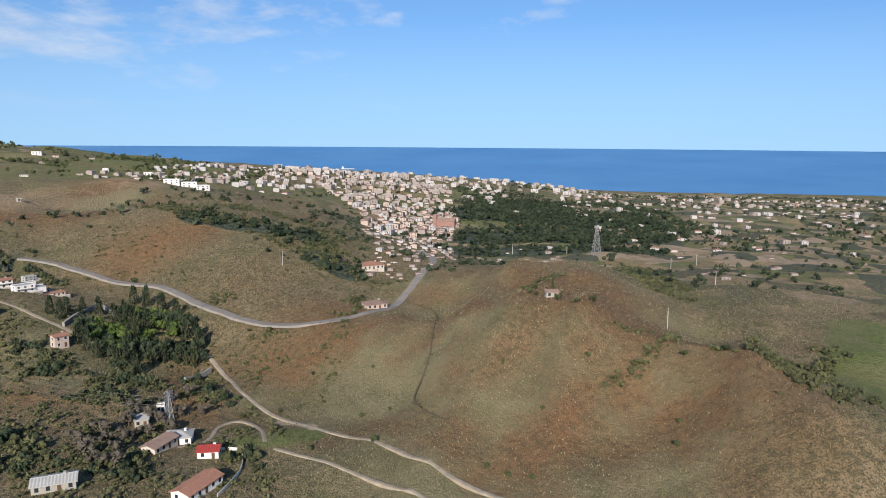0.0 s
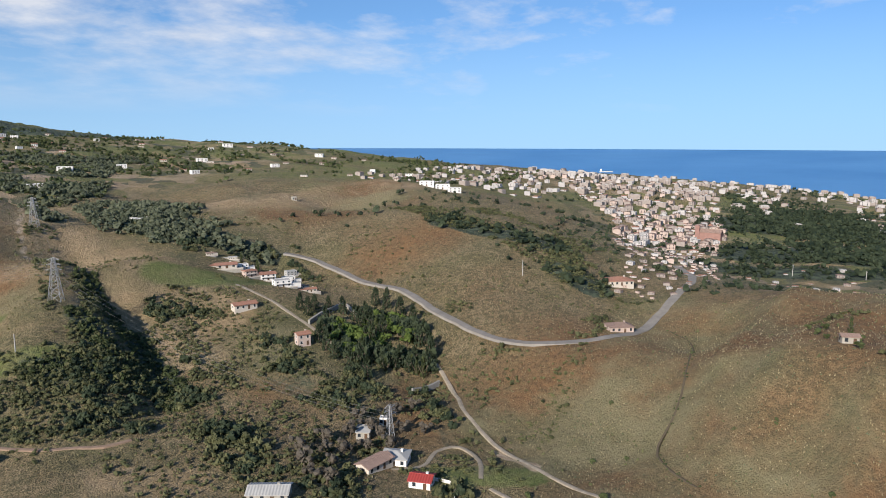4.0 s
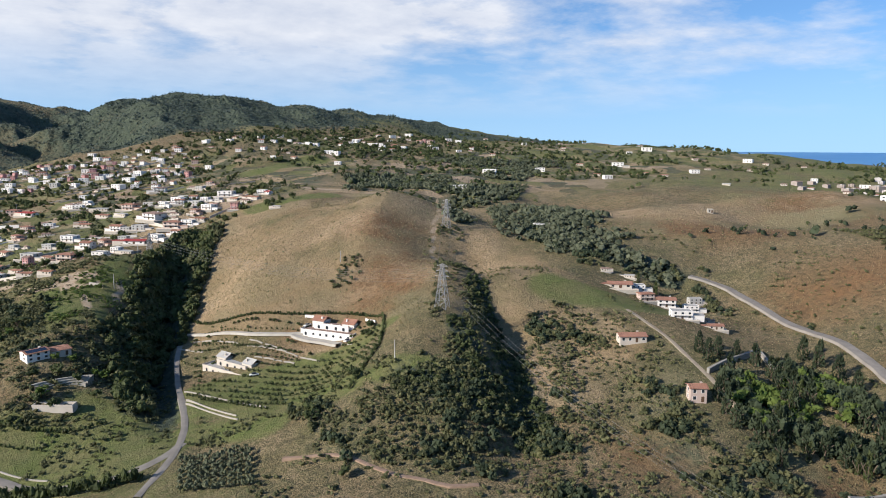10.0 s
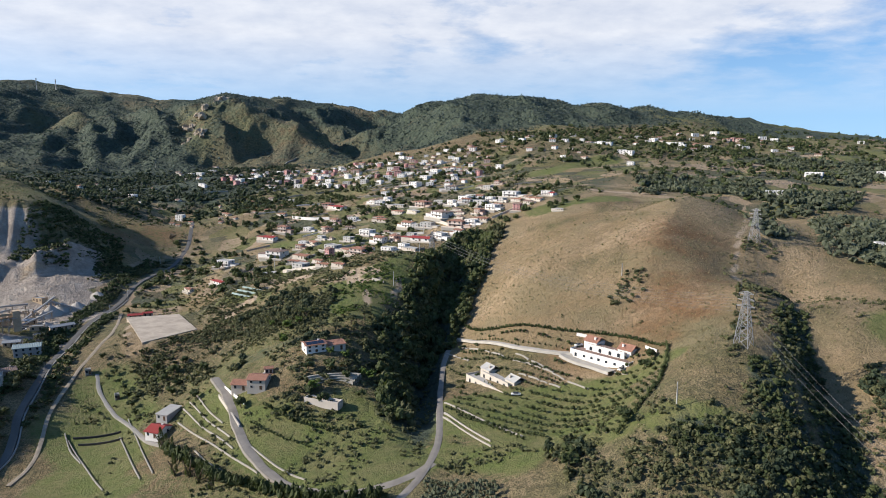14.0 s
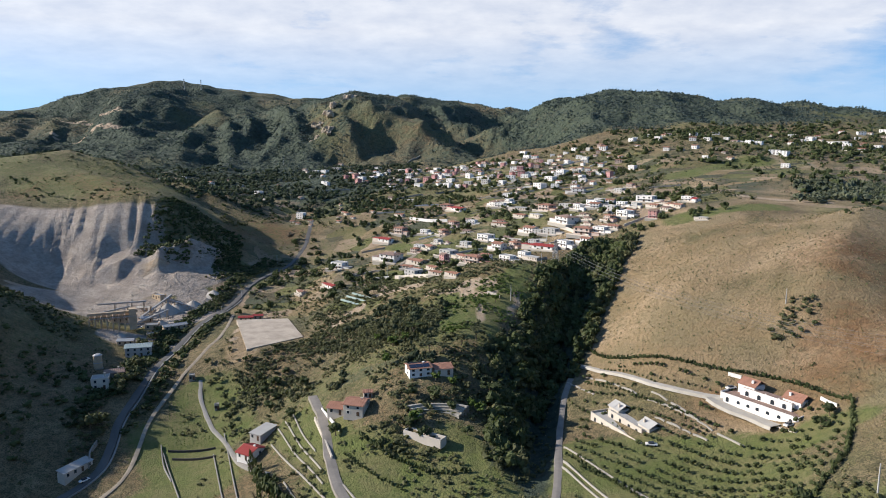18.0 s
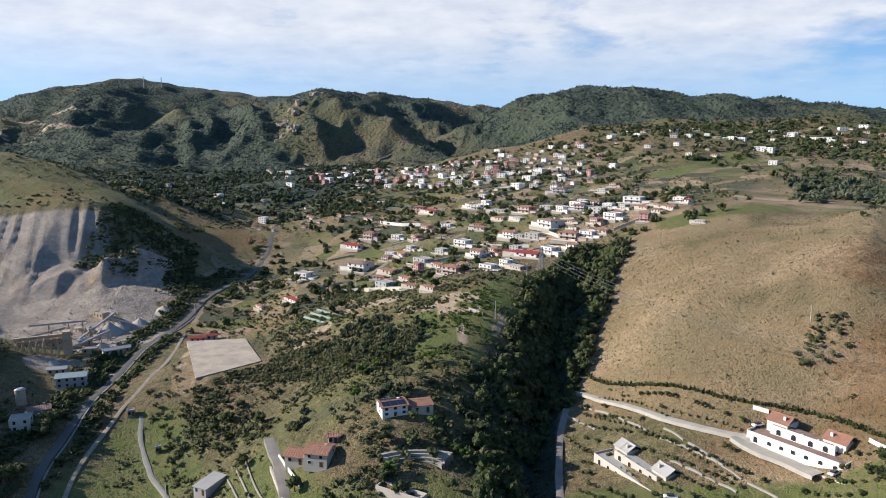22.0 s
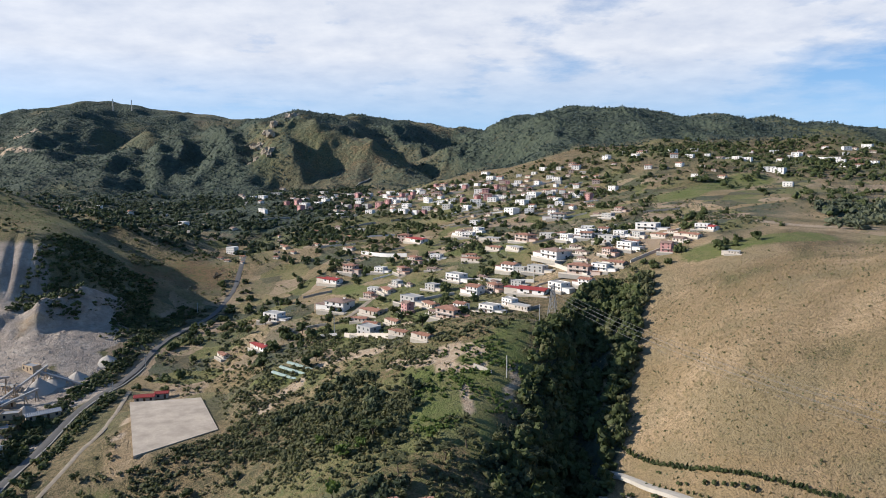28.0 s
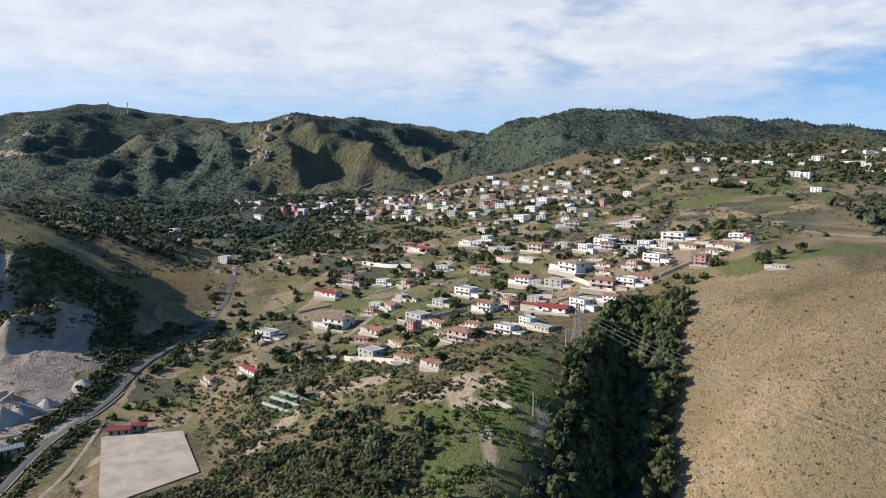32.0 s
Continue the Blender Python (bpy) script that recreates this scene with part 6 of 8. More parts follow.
# ---- pylons, poles and wires ----
def pylon(spot, height, base, turn, label):
    x, y = spot
    thing = tagged(new("pylon"), label, "pylon", "pylons of the power line")
    thing.matrix_basis = pose(x, y, ground_at(x, y) - 0.3, 0, 0, turn)
    corners = [(1, 1), (-1, 1), (-1, -1), (1, -1)]

    def at(k, f):
        s = base / 2 * (1 - 0.82 * f)
        return corners[k % 4][0] * s, corners[k % 4][1] * s, height * f
    for k in range(4):
        bm = bmesh.new()
        strut(bm, at(k, 0), at(k, 1), 0.10)
        part("leg", bm, STEEL, thing)
    levels = [0, 0.2, 0.38, 0.53, 0.66, 0.77, 0.87, 1.0]
    for k in range(4):
        bm = bmesh.new()
        for a, b in zip(levels, levels[1:]):
            strut(bm, at(k, a), at(k + 1, b), 0.05)
            strut(bm, at(k + 1, a), at(k, b), 0.05)
            strut(bm, at(k, b), at(k + 1, b), 0.045)
        part("lattice", bm, STEEL, thing)
    for f, reach in ((0.72, 3.4), (0.84, 3.0), (0.95, 2.6)):
        bm = bmesh.new()
        z = height * f
        for s in (-1, 1):
            for o in (-0.3, 0.3):
                strut(bm, (o, 0, z), (o * 0.2, s * reach, z + 0.15), 0.07)
                strut(bm, (o, 0, z + 1.2), (o * 0.2, s * reach, z + 0.2), 0.06)
        arm = part("crossarm", bm, STEEL, thing)
        for s in (-1, 1):
            bm = bmesh.new()
            strut(bm, (0, s * reach, z + 0.1), (0, s * reach, z - 1.1), 0.09)
            part("insulator", bm, WINDOW, arm, "dark glass insulator string")
    return thing


def tips(spot, height, turn):
    c, s = math.cos(radians(turn)), math.sin(radians(turn))
    z0 = ground_at(*spot) - 0.3
    return [(spot[0] - s * g * r, spot[1] + c * g * r, z0 + height * f - 1.0) for f, r in ((0.72, 3.4), (0.84, 3.0), (0.95, 2.6)) for g in (-1, 1)]


CABLE = plain("dark_cable", (0.16, 0.155, 0.15), 0.6)


def wire(a, b, sag):
    n = 24
    pts = [Vector(a).lerp(Vector(b), k / n) - Vector((0, 0, 4 * sag * (k / n) * (1 - k / n))) for k in range(n + 1)]
    bm = bmesh.new()
    rings = [[bm.verts.new(p + Vector(o)) for o in ((0, 0, 0.035), (0.03, 0.02, -0.02), (-0.03, -0.02, -0.02))] for p in pts]
    for u, v in zip(rings, rings[1:]):
        for k in range(3):
            bm.faces.new((u[k], u[(k + 1) % 3], v[(k + 1) % 3], v[k]))
    tagged(part("power_cable", bm, CABLE), "thin steel power cable sagging between pylons", "cable", "cables of the power line")


P1, P2, P3, P4 = (253.0, 289.4), (342.3, 421.2), (174.7, 539.2), (571.0, -103.9)
LINE = [(P1, 20.5, 215), (P2, 19.0, 215), (P3, 16.0, 150), (P4, 24.0, 100)]
for spot, height, turn in LINE:
    pylon(spot, height, height * 0.27, turn, "tall galvanised lattice pylon")
for k, (a, b) in enumerate(zip(tips(*LINE[0]), tips(*LINE[1]))):
    wire(a, b, 7)
for a, b in zip(tips(*LINE[2]), tips(P1, 20.5, 150)):
    wire(a, b, 9)
P5 = (254.5, 117.2)
pylon(P5, 13.0, 2.6, 250, "small lattice pylon beside the farm")
for a, b in zip(tips(P1, 20.5, 215)[::2], tips(P5, 13.0, 250)[::2]):
    wire(a, b, 9)


def pole(spot, height, label="wooden power pole with a crossbar"):
    thing = tagged(new("power_pole"), label, "pole", "poles along the slopes")
    x, y = spot
    thing.matrix_basis = pose(x, y, ground_at(x, y) - 0.4, 0, 0, (x * 7) % 90)
    bm = bmesh.new()
    bmesh.ops.create_cone(bm, cap_ends=True, segments=8, radius1=0.24, radius2=0.15, depth=height, matrix=Matrix.Translation((0, 0, height / 2)))
    part("shaft", bm, GREY, thing)
    bm = bmesh.new()
    box(bm, -0.9, 0.9, -0.07, 0.07, height - 0.8, height - 0.65)
    part("crossbar", bm, STEEL, thing)


for spot, height in (((426.5, 117.8), 10), ((309.2, -89.5), 10), ((140.4, 461.7), 9), ((595.7, -36.7), 9), ((513.0, -148.5), 9), ((536.7, -174.6), 9), ((588.9, -82.3), 7), ((252.5, 396.8), 7), ((-175.4, 1284.4), 12), ((-42.4, 697.8), 9),
                     ((-43.1, 552.4), 8), ((-44.5, 601.2), 8), ((412.9, -146.4), 9), ((161.8, 507.3), 8), ((213.8, 263.8), 9), ((106.7, 818.1), 9), ((178.1, 606.0), 8), ((63.8, 585.4), 10)):
    pole(spot, height)

# masts on the mountain
for spot, height in (((-703.6, 2252.0), 34), ((-658.0, 2267.8), 30)):
    thing = tagged(new("radio_mast"), "thin radio mast on the mountain top", "mast")
    thing.matrix_basis = pose(*spot, ground_at(*spot) - 1)
    bm = bmesh.new()
    for k in range(3):
        a = k * 2.1
        strut(bm, (1.4 * math.cos(a), 1.4 * math.sin(a), 0), (0.4 * math.cos(a), 0.4 * math.sin(a), height), 0.28)
    part("lattice", bm, STEEL, thing)
    bm = bmesh.new()
    for z in (0.7, 0.85, 0.95):
        box(bm, -1.2, 1.2, -1.2, 1.2, height * z, height * z + 2.0, 0.1)
    part("antenna", bm, WHITE, thing)


# ---- the quarry ----
def heap(spot, r, h, seed):
    rr = random.Random(seed)
    bm = bmesh.new()
    bmesh.ops.create_cone(bm, cap_ends=False, segments=26, radius1=r * 1.5, radius2=0.4, depth=h * 1.5)
    bmesh.ops.subdivide_edges(bm, edges=bm.edges, cuts=2, use_grid_fill=True)
    for v in bm.verts:
        a = math.atan2(v.co.y, v.co.x)
        k = 1 + 0.09 * math.sin(2 * a + seed) + 0.05 * math.sin(5 * a + 2 * seed + v.co.z) + 0.02 * math.sin(11 * a + v.co.z)
        v.co = Vector((v.co.x * k, v.co.y * k, v.co.z + rr.uniform(-0.008, 0.008) * r))
    for f in bm.faces:
        f.smooth = True
    ob = part("quarry_cone", bm, SAND)
    ob.matrix_basis = pose(*spot, ground_at(*spot) + 0.25 * h - 0.3)
    tagged(ob, "grey pile of crushed stone in the quarry", "pile", "piles in the quarry")


for n, (spot, r, h) in enumerate((((-84.6, 564.8), 8, 7), ((-80.6, 574.4), 7, 5), ((-73.1, 581.3), 5, 3.5), ((-66.8, 605.4), 6, 3), ((-91.3, 510.6), 3, 2), ((-78.6, 538.8), 5, 3))):
    heap(spot, r, h, n)

plant = tagged(new("crushing_plant"), "rusty stone crushing plant with hoppers on legs", "crushing plant")
qa, qb = (-111.4, 513.5), (-87.6, 524.4)
px_, py_, plen, pturn = between(qa, qb)
plant.matrix_basis = seat_at(px_, py_, pturn, plen, 6)
for k in range(9):
    x = -plen / 2 + k * plen / 8
    for y in (-3, 3):
        boxed("leg", (x - 0.35, x + 0.35, y - 0.35, y + 0.35, -2, 6.5), RUST, plant)
    if k < 8:
        bm = bmesh.new()
        x1 = x + plen / 8
        v = [bm.verts.new(c) for c in ((x + 1.6, -1, 3.5), (x1 - 1.6, -1, 3.5), (x1 - 1.6, 1, 3.5), (x + 1.6, 1, 3.5), (x + 0.2, -3, 7.5), (x1 - 0.2, -3, 7.5), (x1 - 0.2, 3, 7.5), (x + 0.2, 3, 7.5))]
        for f in ((0, 3, 2, 1), (0, 1, 5, 4), (1, 2, 6, 5), (2, 3, 7, 6), (3, 0, 4, 7)):
            bm.faces.new([v[i] for i in f])
        part("hopper", bm, RUST, plant)
boxed("gantry", (-plen / 2 - 1, plen / 2 + 1, -0.8, 0.8, 8.2, 9.6), RUST, plant)
boxed("walkway", (-plen / 2, plen / 2, -3.4, -2.4, 6.5, 6.7), STEEL, plant)
boxed("silo", (plen / 2 - 4, plen / 2, -3, 2, -2, 11), RUST, plant)


def conveyor(a, b, h0, h1):
    thing = tagged(new("conveyor"), "inclined conveyor belt of the quarry", "conveyor", "conveyors in the quarry")
    pa, pb = Vector((*a, ground_at(*a) + h0)), Vector((*b, ground_at(*b) + h1))
    bm = bmesh.new()
    strut(bm, pa, pb, 0.5)
    part("belt", bm, STEEL, thing)
    for f in (0.35, 0.7, 0.95):
        p = pa.lerp(pb, f)
        bm = bmesh.new()
        strut(bm, (p.x - 1, p.y, ground_at(p.x, p.y) - 1), p, 0.18)
        strut(bm, (p.x + 1, p.y, ground_at(p.x, p.y) - 1), p, 0.18)
        part("trestle", bm, RUST, thing)


conveyor((-96.9, 549.1), (-85.9, 576.7), 1, 8)
conveyor((-65.1, 569.9), (-89.6, 572.6), 1, 7)
conveyor((-127.1, 554.4), (-97.4, 561.5), 6, 9)
conveyor((-119.0, 529.0), (-102.0, 547.0), 2, 9)
conveyor((-93.0, 538.0), (-79.0, 553.0), 1, 6)
conveyor((-108.0, 570.0), (-92.0, 556.0), 1, 7)
for kind, spot, turn, w, d, lab in (("flat", (-80.7, 530.8), 10, 8, 5, "rusty control cabin of the quarry"), ("gable", (-66.0, 530.2), 35, 14, 5, "low brown shed in the quarry"), ("flat", (-99.1, 586.4), -30, 9, 5, "dark screen house of the quarry"), ("gable", (-90.5, 546.0), 25, 7, 4.5, "rusty pitched shed beside the hoppers"), ("gable", (-104.5, 538.0), 25, 10, 5, "long rusty shed behind the hoppers"), ("flat", (-74.5, 516.0), 15, 6, 4, "small brown weigh house of the quarry"), ("gable", (-83.0, 500.0), 10, 9, 5, "rusty store shed below the quarry")):
    put(house("quarry_shed", lab, w, d, 1, RUST, kind, STEEL, int(w), sides=False, chimney=False, plinth=3), spot, turn, w, d)
put(house("office", "pale quarry office with a green sheet roof", 14, 8, 2, GREY, "gable", plain("green_sheet", (0.36, 0.42, 0.40), 0.6), 51, chimney=False, plinth=3), (-70.4, 488.9), 15, 14, 8)
put(house("house", "cream brookside house with a flat roof", 8, 7, 2, CREAM, "flat", FLAT, 52, plinth=3), (-65.3, 434.1), 20, 8, 7)
put(house("house", "pale house with a weathered roof by the brook", 9, 7, 1, STONE, "gable", TILE_OLD, 53, plinth=3), (-65.7, 448.9), 30, 9, 7)
put(house("shed", "long pale shed by the brook road", 14, 4, 1, CREAM, "shed", FLAT, 54, chimney=False, sides=False, plinth=3), (-45.1, 370.9), 70, 14, 4)


def vehicle(spot, turn, paint, label):
    thing = tagged(new("car"), label, "car", "parked cars")
    thing.matrix_basis = pose(*spot, ground_at(*spot) + 0.35, 0, 0, turn)
    boxed("body", (-2.1, 2.1, -0.88, 0.88, 0.35, 0.95), paint, thing, bevel=0.14)
    boxed("cabin", (-1.2, 1.0, -0.78, 0.78, 0.9, 1.48), WINDOW, thing, "dark glazed cabin", bevel=0.2)
    for x in (-1.35, 1.35):
        for y in (-0.8, 0.8):
            bm = bmesh.new()
            bmesh.ops.create_cone(bm, cap_ends=True, segments=12, radius1=0.33, radius2=0.33, depth=0.22, matrix=pose(x, y, 0.33, 90, 0, 0))
            part("wheel", bm, WINDOW, thing)


BLUE = plain("blue_paint", (0.03, 0.10, 0.28), 0.35)
vehicle((224.5, 330.4), 30, WHITE, "white car parked on the forecourt")
vehicle((215.9, 359.0), 20, WHITE, "white car parked by the villa")
vehicle((181.6, 341.4), -10, WHITE, "white car parked below the grey house")
vehicle((-27.3, 575.4), 80, BLUE, "blue van parked near the sports ground")
vehicle((60.4, 379.8), -14, GREY, "grey car under the porch")
vehicle((-88.0, 528.0), 40, WHITE, "white van parked by the quarry plant")
vehicle((-95.5, 566.0), 70, GREY, "grey car parked among the quarry piles")
vehicle((-76.0, 522.0), 15, BLUE, "blue car parked by the quarry office")
vehicle((151.8, 560.7), 10, GREY, "grey car parked at a house")
vehicle((-39.2, 366.4), 60, WHITE, "white car on the brook road")

# a ship at sea
ship = tagged(new("ship"), "long pale cargo ship on the horizon", "ship")
ship.matrix_basis = look((3300, 640, 40), (3300, 400, 40)) @ pose(0, 0, 0)
ship.matrix_basis = pose(3350, 590, 34, 0, 0, 100)
boxed("hull", (-32, 32, -5, 5, -4, 4), GREY, ship, bevel=1.0)
boxed("bridge", (20, 28, -4, 4, 4, 13), WHITE, ship)


# ---- rocks, terraces and walls of the valley head ----
ROCK = plain("weathered_rock", (0.47, 0.38, 0.28), 0.95, 0.25, 0.12, bump=0.4)


def outcrop(spot, size, seed, label):
    """A cluster of broken crags that stands out of the slope."""
    r = random.Random(seed)
    x, y = spot
    thing = tagged(new("rock_outcrop"), label, "rock", "crags of the mountain")
    thing.matrix_basis = pose(x, y, ground_at(x, y))
    for k in range(7):
        bm = bmesh.new()
        bmesh.ops.create_icosphere(bm, subdivisions=2, radius=1)
        sx, sy, sz = (size * r.uniform(0.16, 0.34) for _ in range(3))
        for v in bm.verts:
            n = v.co.copy()
            f = 0.75 + 0.35 * math.sin(5.1 * n.x + k) * math.cos(4.3 * n.y - k) + r.uniform(-0.16, 0.16)
            v.co = Vector((n.x * sx * f, n.y * sy * f, n.z * sz * 0.85 * f))
        ox, oy = r.uniform(-0.5, 0.5) * size, r.uniform(-0.4, 0.4) * size
        ob = part("crag", bm, ROCK, thing)
        ob.matrix_basis = pose(ox, oy, ground_at(x + ox, y + oy) - ground_at(x, y), 0, 0, r.uniform(0, 360))


outcrop((-115.6, 1612.8), 44, 1, "brown rock crag on the ridge top")
outcrop((-132.8, 1611.4), 22, 2, "brown rock crag on the ridge top")
outcrop((-141.1, 1476.6), 40, 3, "pale broken cliff on the mountain spur")
outcrop((-131.7, 1391.6), 34, 4, "pale broken cliff on the mountain spur")
for a, b in (((-10.2, 1206.4), (51.4, 1342.3)), ((-12.5, 1152.2), (53.2, 1130.1)), ((136.4, 1015.6), (177.9, 1009.5)), ((138.5, 978.6), (171.5, 971.8)), ((20.8, 980.0), (75.3, 959.8)), ((-57.1, 967.1), (-20.0, 983.8)), ((155.5, 880.0), (183.8, 865.6))):
    slab_line("hill_terrace", [a, ((a[0] + b[0]) / 2, (a[1] + b[1]) / 2 + 2), b], 1.8, 0.8, STONE, "pale stone terrace wall above the village", "terrace", 2.0, 4.0)

# parapet of the brook, walls of the gardens
slab_line("brook_wall", [(-45, 350), (-34.5, 374), (-41.5, 411), (-47.5, 455), (-50.5, 500), (-48.5, 546), (-44.5, 600)], 0.5, 0.7, CONCRETE, "long pale parapet wall between lane and brook", "wall", 1.0, 3.0)
slab_line("yard_wall", [(-41.2, 373.8), (-44.2, 381.7), (-44.5, 387.8)], 2.2, 0.5, CONCRETE, "grey yard wall below the quarry", "wall")
for a, b in (((-14.2, 389.5), (7.0, 388.5)), ((-10.0, 383.3), (9.8, 380.6))):
    slab_line("garden_terrace", [a, b], 1.0, 0.4, plain("dark_retaining", (0.09, 0.08, 0.07), 0.95), "dark low retaining bank in the garden", "terrace")
for x, y, w, lab in ((*(-4.7, 425.5), 2.2, "tiny concrete kiosk beside the garden drive"), (*(-26.8, 453.2), 3.0, "tiny stone hut at the head of the garden")):
    put(house("shed", lab, w, w, 1, CONCRETE, "flat", FLAT, 61, sides=False, chimney=False), (x, y), 20, w, w)
tank_ = tagged(new("silo"), "rusty round cement silo beside the lane", "silo")
sx_, sy_ = (-78.0, 456.8)
tank_.matrix_basis = pose(sx_, sy_, ground_at(sx_, sy_) - 0.5)
for name, r_, z0, z1, mat in (("drum", 2.2, 0, 7.5, RUST), ("cap", 2.4, 7.5, 8.1, STEEL), ("band", 2.27, 3.4, 3.8, STEEL), ("base_ring", 2.6, -0.6, 0.7, CONCRETE)):
    bm = bmesh.new()
    bmesh.ops.create_cone(bm, cap_ends=True, segments=20, radius1=r_, radius2=r_ * (0.6 if name == "cap" else 1), depth=z1 - z0, matrix=Matrix.Translation((0, 0, (z0 + z1) / 2)))
    part(name, bm, mat, tank_)

# contour walls of the village gardens
r_ = random.Random(77)
for k in range(46):
    x, y, n = r_.uniform(40, 300), r_.uniform(575, 960), r_.uniform(6, 16)
    tilt_ = r_.uniform(-0.35, 0.25)
    slab_line("garden_wall", [(x - n, y - n * tilt_), (x, y + r_.uniform(-1, 1)), (x + n, y + n * tilt_)], r_.uniform(0.9, 1.8), 0.5, (CREAM, STONE, CONCRETE, WHITE)[k % 4], "pale retaining wall of a village garden")


# ---- bushes and woods ----
def crown_arrays(seed, leaves, size, squash=0.8, lobes=5, fine=True):
    """A crown of uneven leafy lobes with loose leaf sprays round them, unit height; returns verts and triangles."""
    r = np.random.RandomState(seed)
    centre = np.c_[r.uniform(-0.30, 0.30, lobes), r.uniform(-0.30, 0.30, lobes), r.uniform(0.26, 0.70, lobes)]
    rad = r.uniform(0.17, 0.32, lobes) * (5.0 / max(lobes, 5)) ** 0.6
    bm = bmesh.new()
    if fine:
        bmesh.ops.create_icosphere(bm, subdivisions=1, radius=1)
    else:
        bmesh.ops.create_cone(bm, cap_ends=False, segments=5, radius1=0.9, radius2=0.35, depth=1.5)
        bmesh.ops.triangulate(bm, faces=bm.faces)
    bm.verts.ensure_lookup_table()
    unit_v = np.array([v.co for v in bm.verts])
    unit_f = np.array([[v.index for v in f.verts] for f in bm.faces])
    bm.free()
    vs, fs = [], []
    for c, q in zip(centre, rad):
        fs.append(unit_f + sum(len(a) for a in vs))
        vs.append(c + unit_v * q * r.uniform(0.60, 1.32, (len(unit_v), 1)) + r.normal(size=unit_v.shape) * q * 0.16)
    k = r.randint(0, lobes, leaves)
    n = r.normal(size=(leaves, 3))
    n[:, 2] = np.abs(n[:, 2]) * 0.9 - 0.2
    n /= np.linalg.norm(n, axis=1)[:, None]
    p = centre[k] + n * rad[k][:, None] * r.uniform(0.95, 1.25, leaves)[:, None]
    spread = r.normal(size=(leaves, 3, 3)) * size * 0.75
    fs.append(np.arange(3 * leaves).reshape(-1, 3) + sum(len(a) for a in vs))
    vs.append((p[:, None] + spread).reshape(-1, 3))
    v = np.concatenate(vs)
    v[:, 2] = np.maximum(v[:, 2] * squash, 0.02)
    return v, np.concatenate(fs)


def scatter(name, templates, where, sizes, material, label, category, sink=0.1, stretch=None):
    """One joined mesh of many plants."""
    r = np.random.RandomState(len(where))
    vs, fs, ts, base = [], [], [], 0
    z = ground(where[:, 0], where[:, 1])
    pick = r.randint(0, len(templates), len(where))
    for n, (tv, tf) in enumerate(templates):
        sel = np.where(pick == n)[0]
        if not len(sel):
            continue
        a = r.uniform(0, 2 * math.pi, len(sel))
        ca, sa, s = np.cos(a), np.sin(a), sizes[sel]
        hs = s * (r.uniform(0.8, 1.2, len(sel)) if stretch is None else stretch * r.uniform(0.85, 1.15, len(sel)))
        v = np.empty((len(sel), len(tv), 3))
        v[:, :, 0] = (ca[:, None] * tv[:, 0] - sa[:, None] * tv[:, 1]) * s[:, None] + where[sel, 0][:, None]
        v[:, :, 1] = (sa[:, None] * tv[:, 0] + ca[:, None] * tv[:, 1]) * s[:, None] + where[sel, 1][:, None]
        v[:, :, 2] = tv[:, 2] * hs[:, None] + (z[sel] - sink * s)[:, None]
        f = tf[None] + (np.arange(len(sel)) * len(tv))[:, None, None] + base
        base += v.shape[0] * v.shape[1]
        vs.append(v.reshape(-1, 3))
        fs.append(f.reshape(-1, tf.shape[1]))
        ts.append(np.repeat(r.uniform(0, 1, len(sel)), len(tv)))
    me = sheet(name, np.concatenate(vs), np.concatenate(fs), material, np.concatenate(ts))
    return tagged(new(name, me), label, category, kind="stuff")


def sown(lines, spacing, seed, keep=0.5):
    """Jittered points in the strokes, about one for each square of that spacing."""
    r = np.random.RandomState(seed)
    out = []
    for ax, ay, bx, by, w in lines:
        x0, x1, y0, y1 = min(ax, bx) - w, max(ax, bx) + w, min(ay, by) - w, max(ay, by) + w
        n = int((x1 - x0) * (y1 - y0) / spacing ** 2) + 1
        p = np.c_[r.uniform(x0, x1, n), r.uniform(y0, y1, n)]
        inside = stroke(p[:, 0], p[:, 1], [(ax, ay, bx, by, w)]) > keep
        out.append(p[inside])
    return np.concatenate(out)


SMALL = [crown_arrays(40 + s, 12, 0.13, 0.8, 2) for s in range(5)]
BUSH = [crown_arrays(s, 30, 0.10, 0.8, 3) for s in range(5)]
TREE = [crown_arrays(10 + s, 64, 0.085, 0.95, 8) for s in range(6)]
FAR = [crown_arrays(20 + s, 10, 0.14, 0.9, 2) for s in range(5)]
DOT = [crown_arrays(30 + s, 5, 0.15, 0.7, 1, False) for s in range(4)]
rs = np.random.RandomState(5)


def tussock_arrays(seed):
    r = np.random.RandomState(seed)
    v = []
    for k in range(7):
        a, lean, h = r.uniform(0, 6.28), r.uniform(0.15, 0.6), r.uniform(0.6, 1.0)
        c, s = math.cos(a), math.sin(a)
        v += [(-s * 0.16, c * 0.16, 0), (s * 0.16, -c * 0.16, 0), (c * lean, s * lean, h)]
    return np.array(v), np.arange(21).reshape(-1, 3)


TUFT = [tussock_arrays(s) for s in range(4)]

# cells of two metres that plants keep off: roads, buildings
blocked = set()


def block_disc(x, y, r):
    n = int(r / 2) + 1
    for a in range(-n, n + 1):
        for b in range(-n, n + 1):
            if a * a + b * b <= n * n:
                blocked.add((int(x // 2) + a, int(y // 2) + b))


